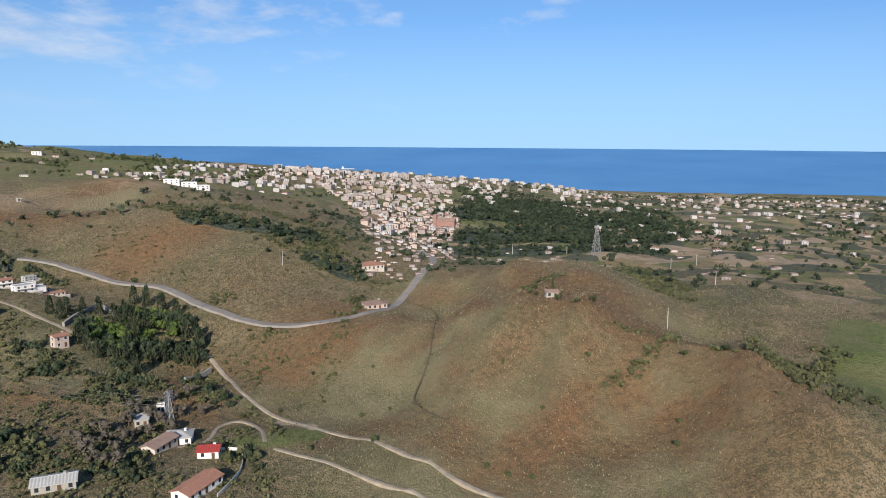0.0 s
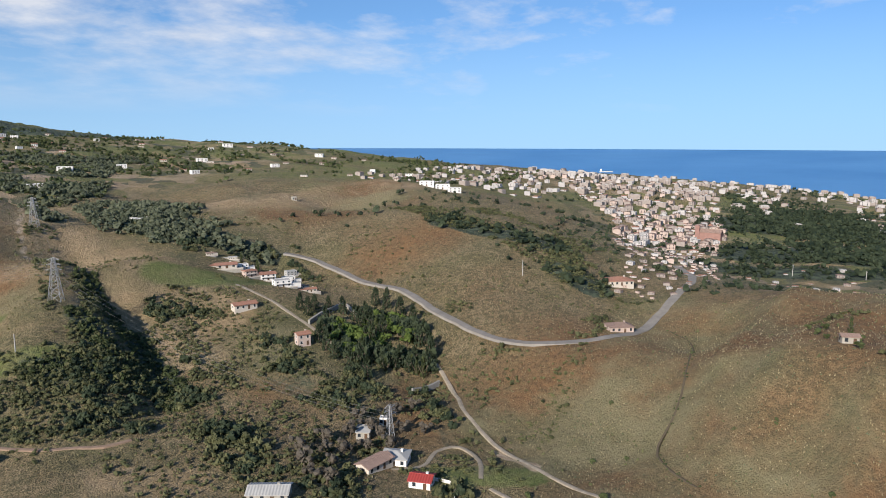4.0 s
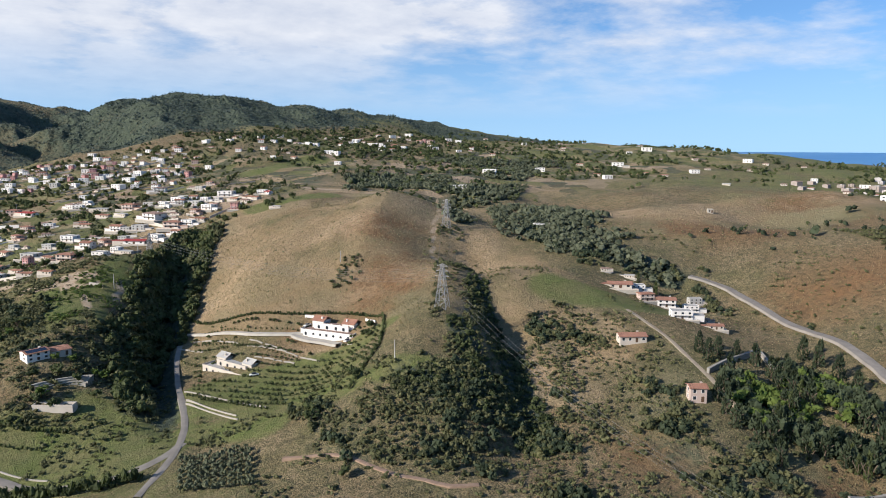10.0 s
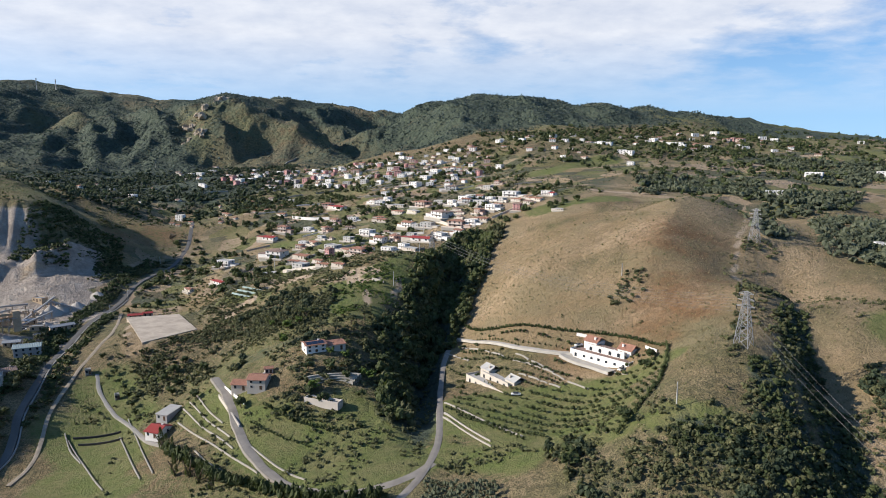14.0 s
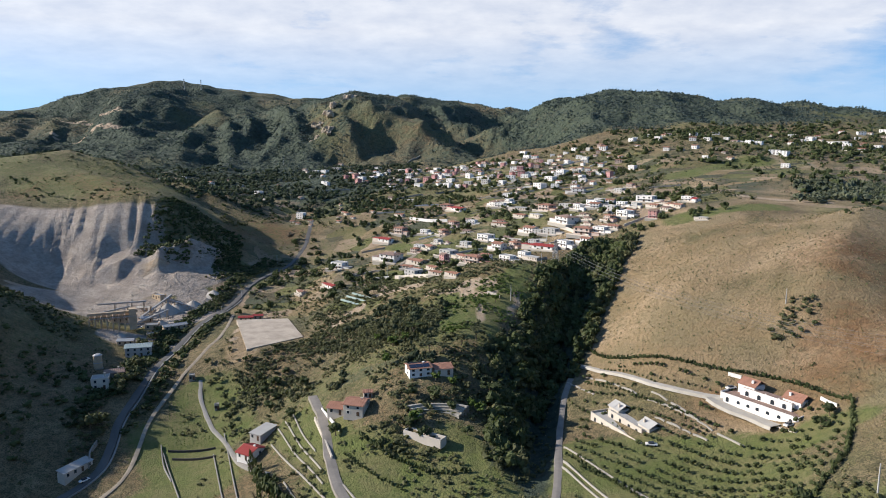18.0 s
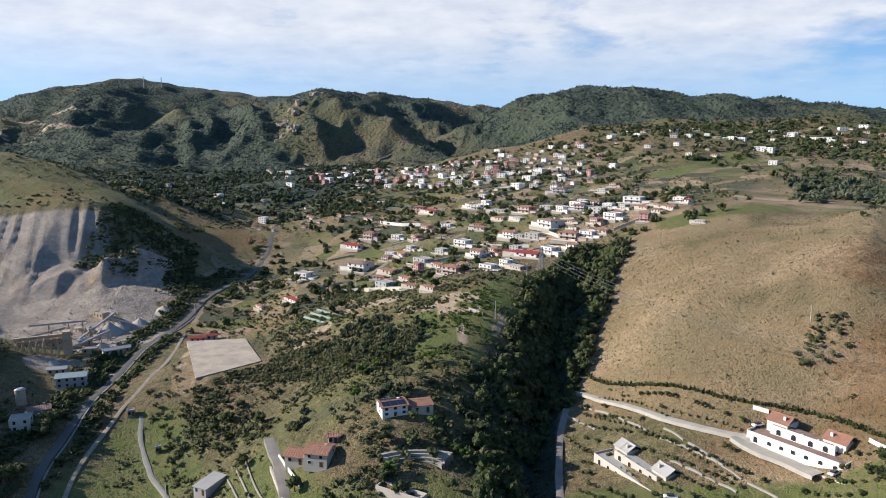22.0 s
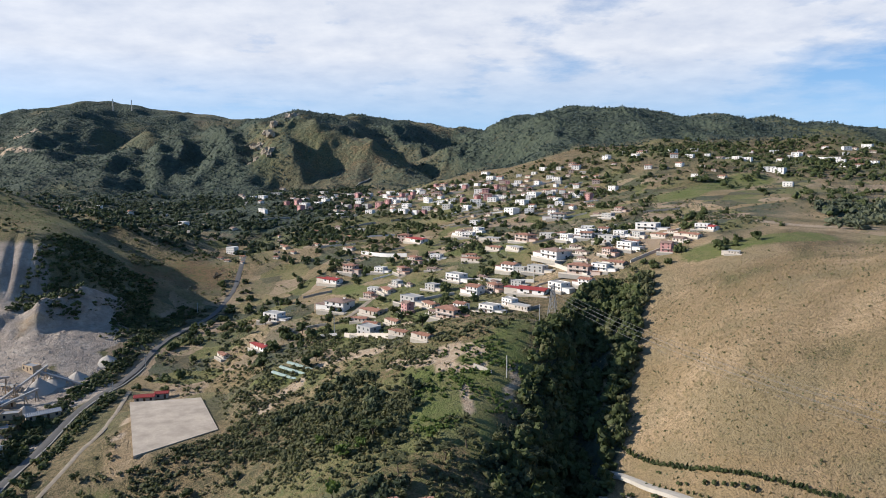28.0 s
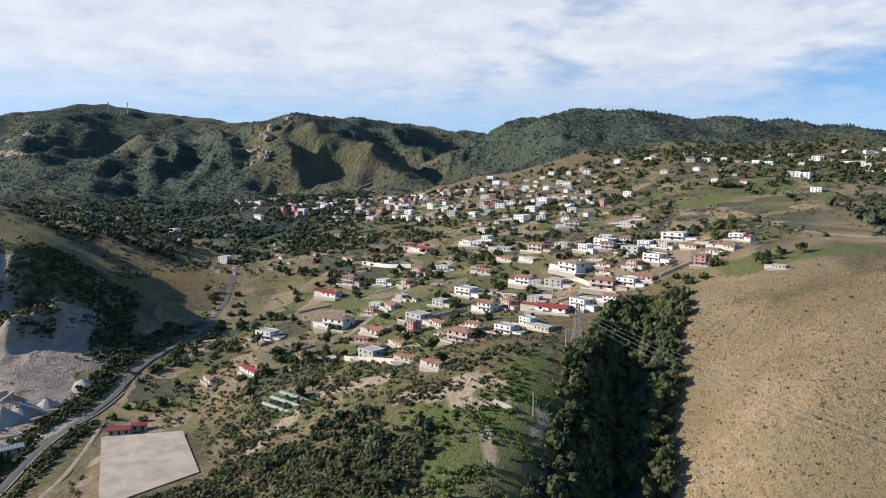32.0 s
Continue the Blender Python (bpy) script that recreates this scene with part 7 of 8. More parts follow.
for line, width in ROAD_LINES:
    for px, py in line:
        block_disc(px, py, width / 2 + 0.8)
for ob in scene.objects:
    if ob.get("category") in ("house", "villa", "tank", "church", "crushing plant") and not ob.parent:
        block_disc(ob.matrix_basis.translation.x, ob.matrix_basis.translation.y, 9 if ob.get("category") in ("villa", "crushing plant") else 5.5)
for k in range(12):
    for l in range(12):
        a, b = k / 11, l / 11
        block_disc(*((1 - a) * (1 - b) * Vector(ca) + a * (1 - b) * Vector(cb_) + a * b * Vector(cc) + (1 - a) * b * Vector(cd)), 4)


def free(p):
    return p[[(int(x // 2), int(y // 2)) not in blocked for x, y in p]]


def area(n, x0, x1, y0, y1, seed, keep=None):
    r = np.random.RandomState(seed)
    p = np.c_[r.uniform(x0, x1, n), r.uniform(y0, y1, n)]
    if keep is not None:
        p = p[keep(p[:, 0], p[:, 1])]
    return free(p)


def clumpy(size, seed, level):
    return lambda x, y: rolling(x, y, size, seed) + 0.5 * rolling(x, y, size * 0.4, seed + 1) > level


# sunny gardens on the shelf above the ravine, with bright shrubs alone
garden_spots = np.concatenate([area(900, 104, 148, 428, 485, 120, clumpy(9, 81, 0.12)), area(60, 60, 95, 535, 570, 121)])
for gx_, gy_, gr in [(112, 440, 5), (118, 446, 9), (125, 454, 9), (133, 463, 9), (140, 472, 7), (108, 438, 7), (112, 452, 6), (124, 442, 5), (131, 449, 6), (108, 430, 4), (119, 421, 5), (112, 414, 3), (102, 408, 4)]:
    block_disc(gx_, gy_, gr)
near = free(sown(WOODS, 2.9, 1))
plateau = near[(near[:, 0] > 355) & (rs.uniform(0, 1, len(near)) < 0.38)]
near = near[near[:, 0] <= 355]
plateau = np.concatenate([plateau, free(sown(PLATEAU, 5.0, 110))])
scatter("plateau_wood", FAR, plateau, rs.uniform(4.0, 8.5, len(plateau)), LEAF_GREYGREEN, "grey-green wood on the plateau behind the pale hill", "wood")
big = (near[:, 1] > 330) & (near[:, 0] < 240)
near = near[big]
low_wood = free(sown([w for w in WOODS if w[0] < 355 and (w[1] < 330 or w[0] > 240)], 1.9, 6))
scatter("woodland", TREE, near[::2], rs.uniform(3.5, 9.0, len(near[::2])), LEAF_DARK, "dense dark evergreen wood on the banks of the ravine", "wood")
scatter("mixed_woodland", TREE, near[1::2], rs.uniform(3.2, 7.2, len(near[1::2])), LEAF, "olive green trees mixed into the ravine wood", "wood")
scatter("gully_wood", BUSH, low_wood, rs.uniform(1.2, 3.4, len(low_wood)), LEAF_DARK, "low dense dark wood in the gullies and on the plateau", "wood")
ditch = smooth_line([(392, 30), (372, 18), (320, 17), (290, 18), (268, 22), (255, 18), (240, 8)], 1.6)
scatter("ditch_scrub", SMALL, ditch + rs.uniform(-1.1, 1.1, ditch.shape), rs.uniform(0.5, 1.7, len(ditch)), LEAF_DARK, "brambles growing along the ditch", "scrub")
near = free(sown(SCRUB, 2.5, 2, 0.5))
near = near[rolling(near[:, 0], near[:, 1], 17, 61) + 0.5 * rolling(near[:, 0], near[:, 1], 7, 62) > -0.25]
scatter("maquis_scrub", SMALL, near, rs.uniform(0.55, 1.0, len(near)) ** 2 * 4.2, LEAF, "olive green maquis scrub on the slopes", "scrub")

near = free(sown(THICKET, 3.2, 7, 0.4))
near = near[rolling(near[:, 0], near[:, 1], 14, 63) > -0.35]
scatter("thicket", TREE, near[::2], rs.uniform(2.2, 5.6, len(near[::2])), LEAF_PINE, "dark thickets of small trees in the hollows", "trees")
scatter("olive_thicket", TREE, near[1::2], rs.uniform(2.0, 5.0, len(near[1::2])), LEAF, "olive green thickets of small trees in the hollows", "trees")
near = free(sown([(*(355.4, 181.5), *(350.2, 152.9), 6), (*(318.1, 163.8), *(330.5, 135.9), 6), (*(324.7, 189.7), *(308.8, 167.9), 4)], 2.4, 8))
scatter("walled_pines", TREE, near, rs.uniform(3.5, 7.0, len(near)), LEAF_PINE, "dense dark pines of the walled wood", "wood", 0.1, 1.3)
near = free(sown([(*(327.7, 183.3), *(328.1, 170.1), 5), (*(351.9, 171.4), *(355.5, 160.6), 5), (*(314.6, 169.2), *(331.0, 164.2), 4)], 2.6, 9))
scatter("walled_bamboo", TREE, near, rs.uniform(3.5, 6.5, len(near)), LEAF_GREEN, "bright green crowns of the walled wood", "wood", 0.1, 1.2)

# woods of the mountains
p = np.concatenate([area(34000, -1050, 850, 1080, 2250, 41, lambda x, y: stroke(x, y, FAR_WOOD) > 0.4), area(2600, 200, 850, 1150, 1520, 42, clumpy(90, 4, -0.3))])
p = p[(ground(p[:, 0], p[:, 1]) > 100) & (rolling(p[:, 0] + 0.4 * p[:, 1], 0.4 * p[:, 1], 120, 44) + 0.3 + 0.6 * rolling(p[:, 0], p[:, 1], 40, 45) > -0.45)]
scatter("mountain_wood", DOT, p, rs.uniform(3.5, 8.0, len(p)), LEAF_HAZED, "dark evergreen wood covering the mountains", "wood", 0.25)
# trees and gardens between the houses
p = np.concatenate([area(3400, 380, 1150, 520, 1150, 51, clumpy(70, 6, -0.15)), area(1500, 330, 760, 820, 1130, 50, clumpy(50, 5, -0.3)), area(900, 700, 1250, 300, 560, 52, clumpy(60, 6, 0.1))])
scatter("plateau_trees", FAR, p, rs.uniform(3.5, 9.0, len(p)), LEAF_DARK, "scattered dark trees between the plateau houses", "trees")
p = np.concatenate([area(1700, -60, 330, 560, 1060, 53, clumpy(36, 8, 0.15)), area(700, -20, 330, 780, 1100, 54, clumpy(50, 9, 0.0)), area(900, -420, -20, 800, 1250, 55, clumpy(70, 12, -0.2))])
p2 = np.concatenate([area(1700, -40, 320, 560, 900, 96, clumpy(22, 37, 0.12)), area(1000, 0, 320, 800, 1100, 97, clumpy(30, 38, 0.0))])
scatter("garden_trees", TREE, p2, rs.uniform(3.0, 6.5, len(p2)), LEAF_DARK, "round dark garden trees between the village houses", "trees")
scatter("village_trees", SMALL, p, rs.uniform(1.8, 5.2, len(p)), LEAF, "garden trees and bushes among the village houses", "trees")
p = area(3000, -420, 60, 830, 1250, 56, clumpy(80, 12, -0.45))
scatter("valley_wood", FAR, p, rs.uniform(4, 10, len(p)), LEAF_PINE, "dark wood at the head of the valley", "wood", 0.2)
p = np.concatenate([area(1500, 440, 1250, -120, 330, 57, clumpy(45, 13, 0.25)), area(3800, 400, 1700, -900, -60, 58, clumpy(90, 14, -0.05)), area(1500, 660, 1150, -260, 20, 59, clumpy(120, 15, -0.4))])
scatter("plain_trees", FAR, p, rs.uniform(3.0, 8.0, len(p)), LEAF_PINE, "dark groves and garden trees on the coastal plain", "trees")
p = np.concatenate([free(sown(PINES, 7.0, 98)), area(900, 820, 1010, -130, 10, 60), area(900, 640, 900, -220, -40, 91, clumpy(80, 33, -0.3))])
scatter("pine_grove", FAR, p, rs.uniform(4, 9, len(p)), LEAF_PINE, "dense dark pine grove beside the town", "wood")
p = area(520, 440, 800, -20, 160, 101, lambda x, y: np.abs(y - 60) < 80)
scatter("town_trees", FAR, p, rs.uniform(2.0, 5.5, len(p)), LEAF_PINE, "dark garden trees between the town houses", "trees")
p = area(900, 470, 800, -420, -30, 102, clumpy(50, 64, -0.1))
scatter("plain_scrub", DOT, p, rs.uniform(1.5, 5.0, len(p)), LEAF_PINE, "dark scrub on the plain before the town", "scrub")
p = garden_spots
scatter("bright_shrubs", SMALL, p, rs.uniform(0.8, 2.6, len(p)), LEAF_GREEN, "bright yellow-green shrubs in the gardens by the ravine", "bushes")
# shaded bank and quarry hill
p = np.concatenate([area(1300, -330, -66, 330, 520, 61, clumpy(60, 16, -0.6)), area(900, -140, -75, 640, 720, 62, clumpy(40, 17, -0.5)), area(700, -330, -60, 690, 900, 103, clumpy(45, 65, 0.0))])
scatter("bank_scrub", SMALL, p, rs.uniform(2.0, 5.5, len(p)), LEAF_DARK, "dark scrub on the bank across the brook", "scrub")
p = np.concatenate([area(2600, -300, -62, 340, 620, 133, clumpy(24, 85, -0.2)), area(1500, -320, -50, 690, 900, 134, clumpy(26, 86, 0.0))])
p = p[stroke(p[:, 0], p[:, 1], GRIT) < 0.2]
scatter("bank_brambles", DOT, p, rs.uniform(0.9, 2.8, len(p)), LEAF, "low dark brambles on the banks and the quarry hill", "scrub", 0.2)
# mixed bushes of the valleys and garden slopes
p = np.concatenate([area(2600, 180, 340, 90, 265, 81, clumpy(38, 25, 0.0)), area(2600, -20, 170, 400, 600, 82, clumpy(36, 26, -0.05)), area(2000, 10, 150, 285, 400, 83, clumpy(20, 27, 0.0)), area(900, 140, 215, 195, 300, 89, clumpy(18, 33, 0.0)), area(1100, -20, 330, 600, 800, 84, clumpy(30, 28, 0.15)),
                    area(900, 300, 470, 230, 420, 85, clumpy(40, 29, 0.1)), area(800, 400, 560, 60, 260, 86, clumpy(36, 30, 0.1)), area(3200, 175, 340, 60, 270, 87, clumpy(20, 31, -0.15)), area(1500, 10, 110, 420, 560, 88, clumpy(14, 32, -0.2))])
scatter("mixed_bushes", SMALL, p, rs.uniform(0.9, 3.2, len(p)), LEAF, "mixed olive and green bushes in the valleys", "bushes")
# eucalyptus and scrub along the brook lane
p = free(sown([(-60, 400, -66, 520, 6), (-66, 520, -60, 600, 5), (-38, 400, -44, 500, 3), (-60, 600, -50, 700, 6), (-72, 640, -80, 690, 9), (-44, 500, -42, 560, 3), (-58, 440, -62, 520, 9)], 2.1, 99))
scatter("brook_scrub", SMALL, p, rs.uniform(1.5, 5.2, len(p)), LEAF_DARK, "dark bramble scrub along the brook", "scrub")
# single bushes on the open slopes
open_land = lambda x, y: (stroke(x, y, GRIT) < 0.1) & (stroke(x, y, LAWN) < 0.5)
p = np.concatenate([area(700, 180, 420, -200, 60, 63, open_land), area(900, 180, 420, 60, 300, 64, open_land), area(1500, 400, 760, 60, 420, 65, clumpy(60, 18, 0.0)), area(500, 180, 420, 300, 560, 66, open_land),
                    area(900, -20, 150, 330, 560, 67, clumpy(40, 19, 0.05)), area(700, 190, 330, 110, 260, 68, clumpy(40, 21, 0.1)), area(500, -60, 100, 560, 800, 69, clumpy(40, 22, 0.2))])
scatter("slope_bushes", DOT, p, rs.uniform(0.6, 1.0, len(p)) ** 2 * 2.4, LEAF, "small scattered bushes on the dry slopes", "bushes")
# low grey-green shrubs over the pale hill and the knoll
p = np.concatenate([area(5200, 185, 420, 330, 545, 92, clumpy(26, 34, -0.15)), area(4200, 175, 420, -190, 60, 93, clumpy(22, 35, 0.0)), area(3000, 400, 760, 60, 420, 94, clumpy(30, 36, -0.1))])
p = p[stroke(p[:, 0], p[:, 1], LAWN) < 0.5]
scatter("low_shrubs", DOT, p, rs.uniform(0.45, 1.5, len(p)), LEAF_OLIVE, "low grey-green shrubs over the dry hills", "shrubs", 0.25)
p = np.concatenate([area(3600, 280, 640, 620, 980, 130, clumpy(34, 83, -0.1)), area(1200, 200, 330, 590, 760, 131, clumpy(24, 84, 0.0))])
scatter("summit_scrub", DOT, p, rs.uniform(1.2, 3.4, len(p)), LEAF_GREYGREEN, "grey-green scrub on the slopes below the summit", "scrub", 0.2)
# rubble in the quarry
p = area(3000, -260, -55, 500, 690, 95, lambda x, y: (stroke(x, y, GRIT) > 0.35) & (rolling(x, y, 30, 46) > 0))
p3 = area(620, -140, -58, 495, 625, 132, lambda x, y: stroke(x, y, GRIT) > 0.3)
scatter("spoil_blocks", DOT, p3, rs.uniform(0.8, 2.4, len(p3)), SAND, "grey blocks and spoil strewn round the crushing plant", "rubble", 0.25)
scatter("rubble", DOT, p, rs.uniform(0.25, 0.9, len(p)), SAND, "broken grey rubble strewn over the quarry", "rubble", 0.2)
# dry grass
p = np.concatenate([area(11000, 170, 420, -200, 80, 71, open_land), area(7000, 170, 420, 80, 300, 72, open_land), area(12000, 185, 420, 300, 540, 73, open_land), area(5000, 400, 640, 60, 400, 74, open_land), area(7000, -20, 160, 290, 700, 75, open_land)])
scatter("dry_grass", TUFT, p, rs.uniform(0.35, 0.95, len(p)), GRASS, "tufts of dry grass over the hills", "grass")


# ---- single trees ----
def tree(name, label, kind, height, leaf, seed, group=""):
    r = random.Random(seed)
    thing = tagged(new(name), label, "tree", group)
    bm = bmesh.new()
    prev = None
    stem = 0.45 * height if kind != "cypress" else 0.15 * height
    for k in range(5):
        f = k / 4
        rad = 0.045 * height * (1 - 0.6 * f)
        off = Vector((0.03 * height * math.sin(3 * f + seed), 0.03 * height * math.cos(2 * f + seed), stem * f - 0.3))
        ring = [bm.verts.new(off + Vector((rad * math.cos(a), rad * math.sin(a), 0))) for a in (0, 1.05, 2.09, 3.14, 4.19, 5.24)]
        if prev:
            for j in range(6):
                bm.faces.new((prev[j], prev[(j + 1) % 6], ring[(j + 1) % 6], ring[j]))
        prev = ring
    for k in range(4):
        a = k * 1.6 + r.uniform(-0.3, 0.3)
        strut(bm, (0, 0, stem * 0.75), (0.25 * height * math.cos(a), 0.25 * height * math.sin(a), 0.62 * height), 0.014 * height)
    part("trunk", bm, BARK, thing)
    if kind in ("cypress", "conifer"):
        q = np.random.RandomState(seed)
        n = 150
        f = q.uniform(0, 1, n)
        rad = (0.13 if kind == "cypress" else 0.24) * np.sqrt(np.clip(1 - f, 0, 1)) * np.clip(f * 6 + 0.4, 0, 1)
        a = q.uniform(0, 6.28, n)
        c = np.c_[rad * np.cos(a), rad * np.sin(a), 0.04 + 0.95 * f]
        e = q.normal(size=(n, 4, 3)) * 0.028 * np.array([1, 1, 2.0]) * (1 if kind == "cypress" else 1.4)
        v, fc = (c[:, None] + e).reshape(-1, 3), np.arange(4 * n).reshape(-1, 4)
    elif kind == "umbrella":
        v, fc = crown_arrays(seed, 150, 0.07, 1.0, 13)
        v = v * np.array([1.25, 1.25, 0.55]) + np.array([0, 0, 0.42])
    else:
        v, fc = crown_arrays(seed, 110 if height > 4 else 40, 0.07, 1.0, 12 if height > 4 else 6)
        v = v * np.array([1.1, 1.1, 0.9]) + np.array([0, 0, 0.12])
    me = sheet("crown", v * height, fc, leaf, np.full(len(v), 0.5))
    crown = new("crown", me)
    crown.parent = thing
    return thing


def grove(master, spots, lo=0.8, hi=1.2, seed=1):
    r = random.Random(seed)
    for n, (x, y) in enumerate(spots):
        k = r.uniform(lo, hi)
        m = pose(x, y, ground_at(x, y), 0, 0, r.uniform(0, 360)) @ Matrix.Diagonal((k, k, k * r.uniform(0.9, 1.1), 1))
        if n:
            copy_thing(master, m)
        else:
            master.matrix_basis = m


grove(tree("tree", "round dark evergreen garden tree", "round", 8, LEAF_DARK, 1, "garden trees"),
      [(110.6, 527.5), (33.1, 572.0), (32.8, 600.7), (8.5, 624.7), (44.8, 595.2), (52.1, 579.3), (17.4, 631.3), (31.4, 545.6), (130.2, 532.6), (112.9, 505.9), (172.6, 655.4), (53.4, 735.5), (268.8, 868.7), (260.5, 857.2), (199.6, 659.9), (222.5, 627.7), (230.5, 619.4), (122.2, 687.6), (57.9, 606.3), (60.9, 527.3), (56.2, 522.5)])
grove(tree("tree", "round dark tree in the villa meadow", "round", 7, LEAF_DARK, 2, "meadow trees"),
      [(64.6, 359.9), (93.2, 352.0), (99.9, 346.3), (84.5, 344.8), (40.0, 421.7), (22.1, 433.2), (25.3, 411.7), (40.8, 388.2), (24.9, 442.6), (16.6, 429.9), (115.5, 347.9), (93.3, 366.4), (102.3, 364.8), (110.1, 359.4), (170.3, 220.1), (178.7, 265.5), (176.3, 259.0), (199.5, 270.4), (228.9, 318.4), (234.4, 323.8)])
grove(tree("tree", "bright green broad-leaved tree", "round", 6, LEAF_GREEN, 3, "bright trees"),
      [(110.3, 421.4), (132.1, 458.9), (87.5, 425.3), (72.2, 442.0), (81.5, 424.1), (80.4, 399.4), (95.9, 353.7), (120.7, 362.3), (102.9, 377.1), (109.6, 375.7), (117.1, 364.2), (-59.5, 434.0)])
grove(tree("eucalyptus", "tall olive green eucalyptus beside the brook lane", "round", 9, LEAF, 12, "trees along the brook lane"),
      [(-72.7, 498.6), (-65.4, 489.1), (-59.3, 463.1), (-55.4, 445.9), (-56.4, 439.5), (-54.8, 430.9), (-49.4, 397.6), (-51.1, 395.2), (-47.9, 400.2), (-71.3, 510.4), (-72.9, 521.3)], 0.75, 1.25)
grove(tree("tree", "dark cypress-like tree of the garden hedge", "round", 5, LEAF_DARK, 13, "dark garden hedge trees"),
      [(-22.2, 464.3), (-16.3, 455.5), (-12.2, 449.1), (-7.4, 441.3), (-3.2, 432.8), (0.8, 423.0), (5.3, 412.6), (9.7, 402.4), (1.3, 463.5), (-1.1, 462.0), (12.1, 471.9), (15.1, 465.7), (11.0, 444.2), (15.7, 437.0), (21.5, 427.0), (25.5, 419.9)], 0.7, 1.2)
grove(tree("pine_tree", "broad umbrella pine with a green crown above the ravine", "umbrella", 8, LEAF, 14, "umbrella pines above the ravine"),
      [(121, 418), (114, 411.5), (99.5, 406.5), (106, 404.5), (144, 425)])
grove(tree("pine_tree", "umbrella pine with a flat dark crown", "umbrella", 9, LEAF_DARK, 4, "umbrella pines"),
      [(90.9, 432.4), (140.4, 404.1), (125.5, 380.4)])
grove(tree("cypress", "slender dark green cypress tree", "cypress", 9, LEAF_DARK, 5, "cypresses"),
      [(391.5, 296.2), (388.0, 280.2), (393.3, 285.0), (323.5, -39.1), (327.9, 166.1), (317.0, 164.4), (338.3, 168.6), (324.3, 152.9), (324.3, 141.5), (325.1, 148.7), (311.3, 148.9), (320.1, 137.0), (319.8, 133.7), (34.6, 353.3), (38.4, 347.4), (31.6, 357.8), (43.1, 327.8), (48.7, 324.3), (53.6, 317.7), (59.5, 310.1)], 0.8, 1.3)
grove(tree("tree", "bright bamboo-green tree of the walled wood", "round", 8, LEAF_GREEN, 6, "trees of the walled wood"),
      [(321.5, 181.9), (319.0, 174.7), (328.3, 174.2), (341.3, 177.0), (311.2, 167.0), (353.6, 176.4), (349.2, 167.2), (344.5, 159.5), (335.1, 161.7), (323.5, 160.9), (359.1, 163.8), (331.8, 186.1), (311.8, 177.8), (346.3, 152.1), (359.8, 170.6), (323.6, 168.6), (339.5, 151.9)])
grove(tree("tree", "dark pine of the walled wood", "conifer", 12, LEAF_PINE, 7, "pines of the walled wood"),
      [(328.8, 192.6), (318.4, 188.0), (350.7, 195.8), (360.8, 187.6), (373.1, 187.9), (371.6, 180.0), (366.7, 169.2), (361.6, 159.0), (352.7, 148.4), (314.8, 158.1), (315.2, 152.3), (318.2, 147.1), (304.4, 158.8), (319.4, 141.0), (328.5, 136.0), (340.8, 140.0), (342.2, 146.4), (297.4, 150.9), (301.2, 170.5), (301.3, 161.7), (329.2, 169.5), (328.9, 165.5), (314.8, 161.8), (319.7, 157.4), (321.7, 152.6), (323.5, 147.8), (326.7, 141.6), (346.3, 185.7), (338.7, 178.1), (350.4, 181.2), (337.6, 164.4), (340.3, 172.4), (335.9, 136.5), (308.3, 183.5), (304.5, 176.7), (336.6, 213.5), (332.5, 205.7), (341.7, 207.8), (347.6, 202.7)], 0.7, 1.25)
grove(tree("bare_tree", "leafless grey tree beside the farm", "round", 7, LEAF_TWIG, 8, "bare trees"),
      [(245.6, 112.6), (260.0, 115.1), (232.3, 123.7), (219.5, 120.4), (253.1, 126.1), (245.9, 129.3), (207.4, 115.0), (251.7, 120.5), (264.2, 107.4), (280.5, 119.9), (208.4, 121.9), (272.3, 123.6), (-43.4, 756.7), (240.2, 119.5), (228.4, 128.8), (236.6, 134.2), (214.6, 128.1), (222.3, 135.4), (257.8, 132.6)])
dark_bush = tree("bush", "low round dark bush on the bare slope", "round", 3.4, LEAF_DARK, 9, "bushes of the brown knoll")
dark_bush["category"] = "bush"
grove(dark_bush, [(260.8, -46.0), (225.5, -71.3), (213.4, -67.1), (268.3, -13.5), (255.1, -80.5), (312.5, -26.8), (320.0, -30.0), (318.5, -24.6), (237.7, -26.4), (300.2, 43.3), (527.9, 321.5), (538.1, 327.0), (586.7, 308.8), (513.5, 270.0), (317.6, 469.7), (480.9, 314.6), (317.0, 471.4), (249.4, 375.2), (254.9, 376.9), (246.2, 375.0), (264.3, 31.5), (229.8, 33.5), (226.0, 54.8), (261.2, 42.5), (269.5, -13.8), (278.5, 98.9), (241.9, 155.2), (209.7, -13.0), (205.4, -19.9), (214.1, -5.9), (292.4, -52.5), (296.0, -38.2), (312.0, -41.0), (308.6, -29.5), (202.0, -128.0), (208.2, -133.5), (213.5, -127.2), (219.8, -131.4), (226.4, -124.9), (196.5, -124.3), (198.8, -135.6)], 0.6, 1.4)

# orchard rows of the estate
EA, EB, EC, ED, EE = (177.7, 443.0), (241.6, 325.0), (220.5, 290.4), (194.2, 265.8), (150.8, 332.1)
corners_ = [EA, EB, EC, ED, EE]


def in_estate(x, y):
    s = [(b[0] - a[0]) * (y - a[1]) - (b[1] - a[1]) * (x - a[0]) for a, b in zip(corners_, corners_[1:] + corners_[:1])]
    return all(v < -8 for v in s) or all(v > 8 for v in s)


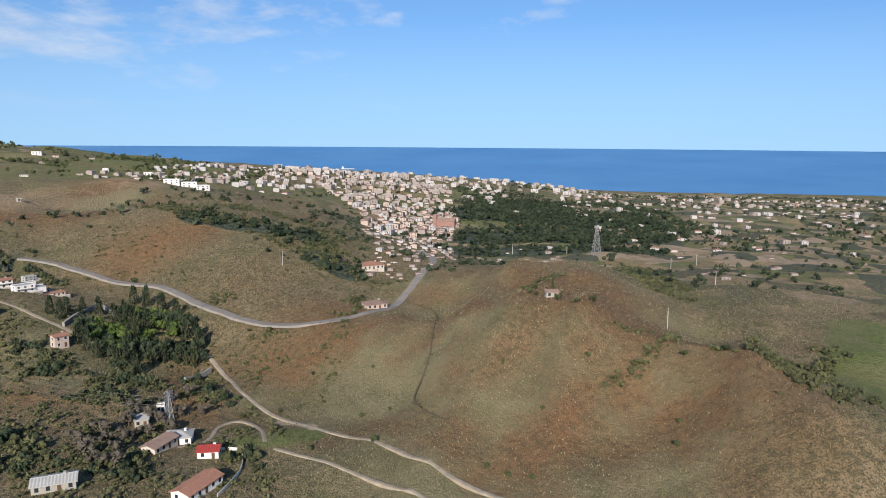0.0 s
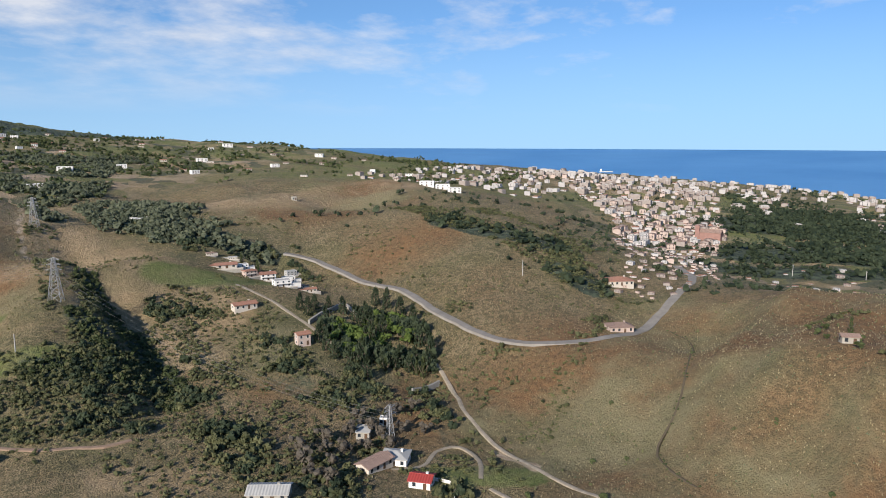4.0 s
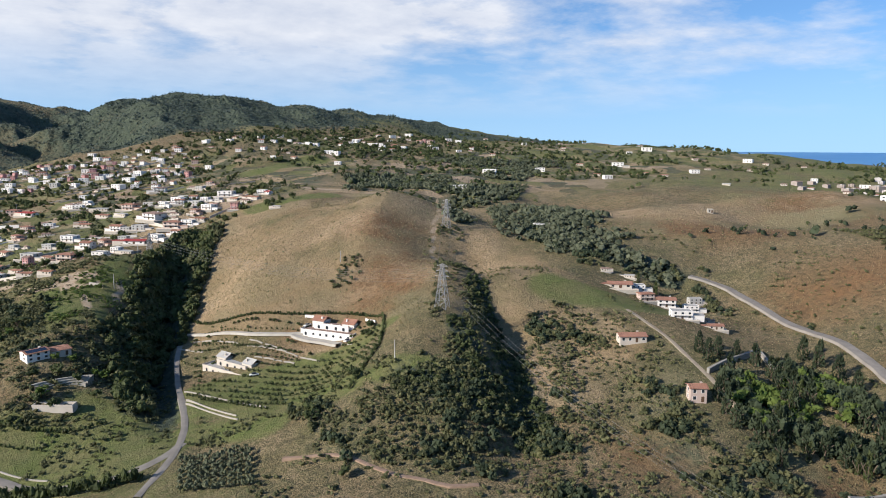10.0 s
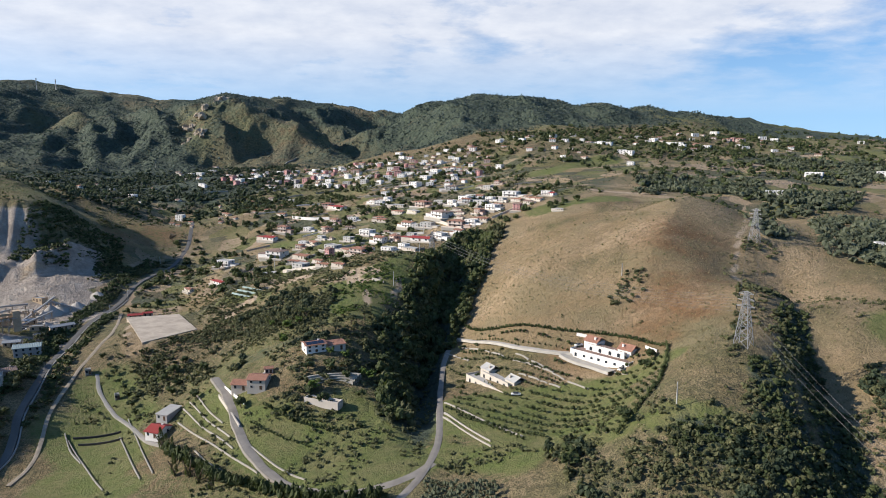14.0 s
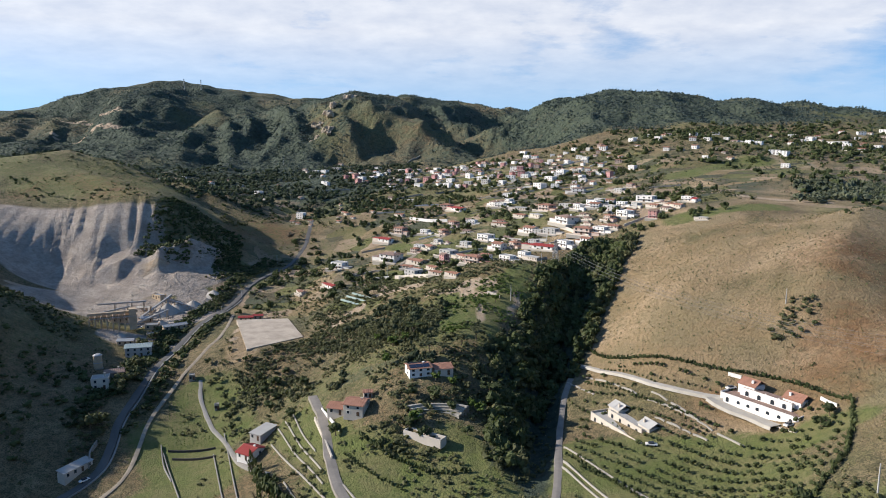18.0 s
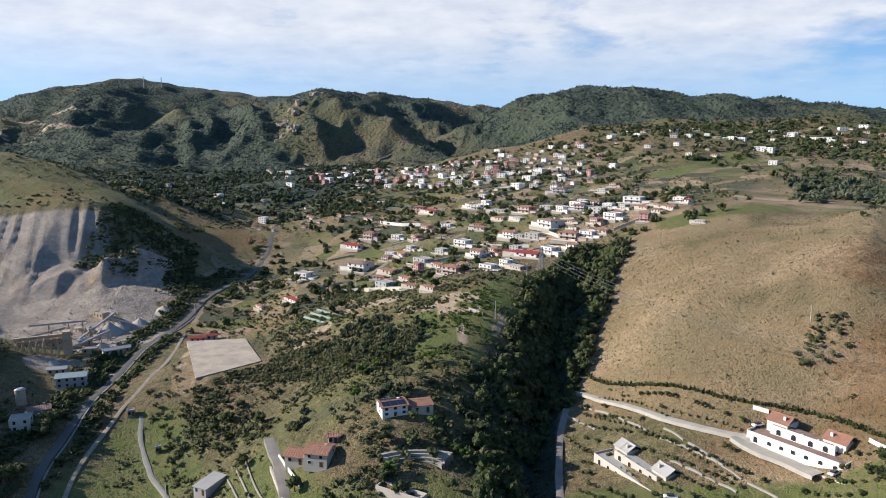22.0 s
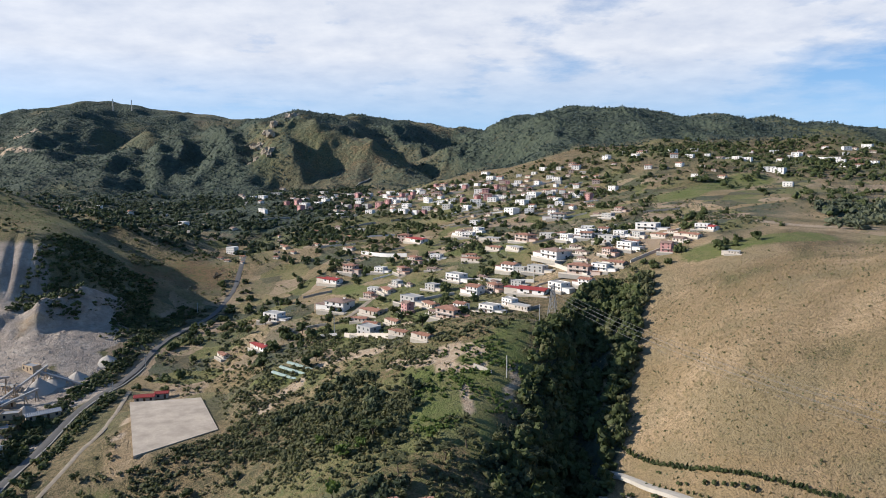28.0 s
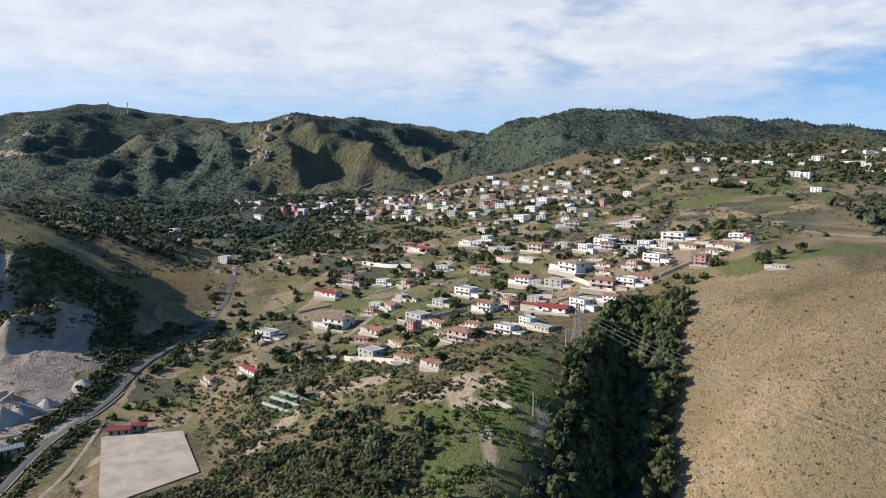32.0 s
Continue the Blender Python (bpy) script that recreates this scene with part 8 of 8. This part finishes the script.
va, vb = Vector((210.8, 355.8)), Vector((227.6, 330.2))
along = (vb - va).normalized()
across = Vector((-along.y, along.x))
rows_ = []
for k in range(-16, 10):
    for j in range(-26, 22):
        o = va + across * (k * 5.6) + along * (j * 3.0 + (k % 3))
        if in_estate(o.x, o.y) and (int(o.x // 2), int(o.y // 2)) not in blocked and random.random() < 0.82:
            rows_.append((round(o.x, 1), round(o.y, 1)))
grove(tree("orchard_tree", "small round orchard tree in a planted row", "round", 3.2, LEAF_DARK, 10, "orchard rows of the estate"), rows_[:290], 0.55, 1.1, 4)
near_olives = []
oa, ob_, oc = Vector((134.8, 277.7)), Vector((153.4, 264.0)), Vector((130.4, 261.9))
for k in range(9):
    for j in range(7):
        o = oa + (ob_ - oa) * (k / 8) + (oc - oa) * (j / 4)
        near_olives.append((o.x, o.y))
grove(tree("olive_tree", "young silvery olive tree in a planted row", "round", 2.4, LEAF_OLIVE, 11, "young olive grove"), near_olives, 0.8, 1.25, 5)
row_a, row_b, row_c = Vector((-35.9, 446.2)), Vector((-15.0, 443.7)), Vector((-14.6, 390.6))
p = np.array([tuple(row_a + (row_b - row_a) * (k / 11) + (row_c - row_a) * (j / 44)) for k in range(12) for j in range(45)])
p = free(p + rs.uniform(-0.25, 0.25, p.shape))
scatter("vegetable_rows", DOT, p, rs.uniform(0.5, 1.0, len(p)), LEAF_GREEN, "green vegetable rows in the garden by the brook", "crops")


# ---- hedges ----
def hedge(points, spacing, size, label):
    c = smooth_line(points, spacing)
    return scatter("cypress_hedge", [(v * np.array([0.75, 0.75, 1.0]), f) for v, f in BUSH], c, np.full(len(c), size), LEAF_DARK, label, "hedge", 0.12, 1.25)


hedge([(177.7, 443.0), (193.7, 401.0), (214.2, 372.9), (234.4, 353.7), (242.0, 324.9)], 1.0, 2.3, "clipped dark hedge along the top of the estate")
hedge([(242.0, 324.9), (231.6, 306.3), (220.6, 290.0), (207.3, 277.5), (194.1, 264.7)], 1.4, 2.6, "tall dark hedge along the estate boundary")
hedge([(151.1, 341.1), (161.2, 320.0), (171.5, 294.7)], 1.8, 1.9, "dark hedge below the orchard")
for a, b in (((170.9, 406.1), (201.6, 342.6)), ((161.1, 395.9), (175.1, 358.6)), ((195.0, 378.9), (210.8, 359.6)), ((176.5, 421.2), (192.8, 378.6))):
    hedge([a, ((a[0] + b[0]) / 2 + 0.4, (a[1] + b[1]) / 2), b], 2.6, 1.6, "broken row of dark orchard shrubs in the estate")
hedge([(74.4, 355.1), (83.0, 344.6), (91.9, 337.0), (104.9, 329.3), (116.3, 328.0)], 1.5, 2.6, "ragged dark hedge across the meadow")
hedge([(70.0, 346.7), (81.3, 333.7), (94.0, 322.6)], 1.7, 2.0, "low dark shrubs along the meadow bank")
hedge([(32.3, 355.3), (45.8, 343.0)], 1.5, 3.4, "dark cypress hedge above the road")
hedge([(34.7, 351.7), (58.5, 318.0), (79.7, 298.6), (97.1, 282.7), (118.9, 272.7)], 1.1, 5.8, "dark cypress hedge along the lower road")
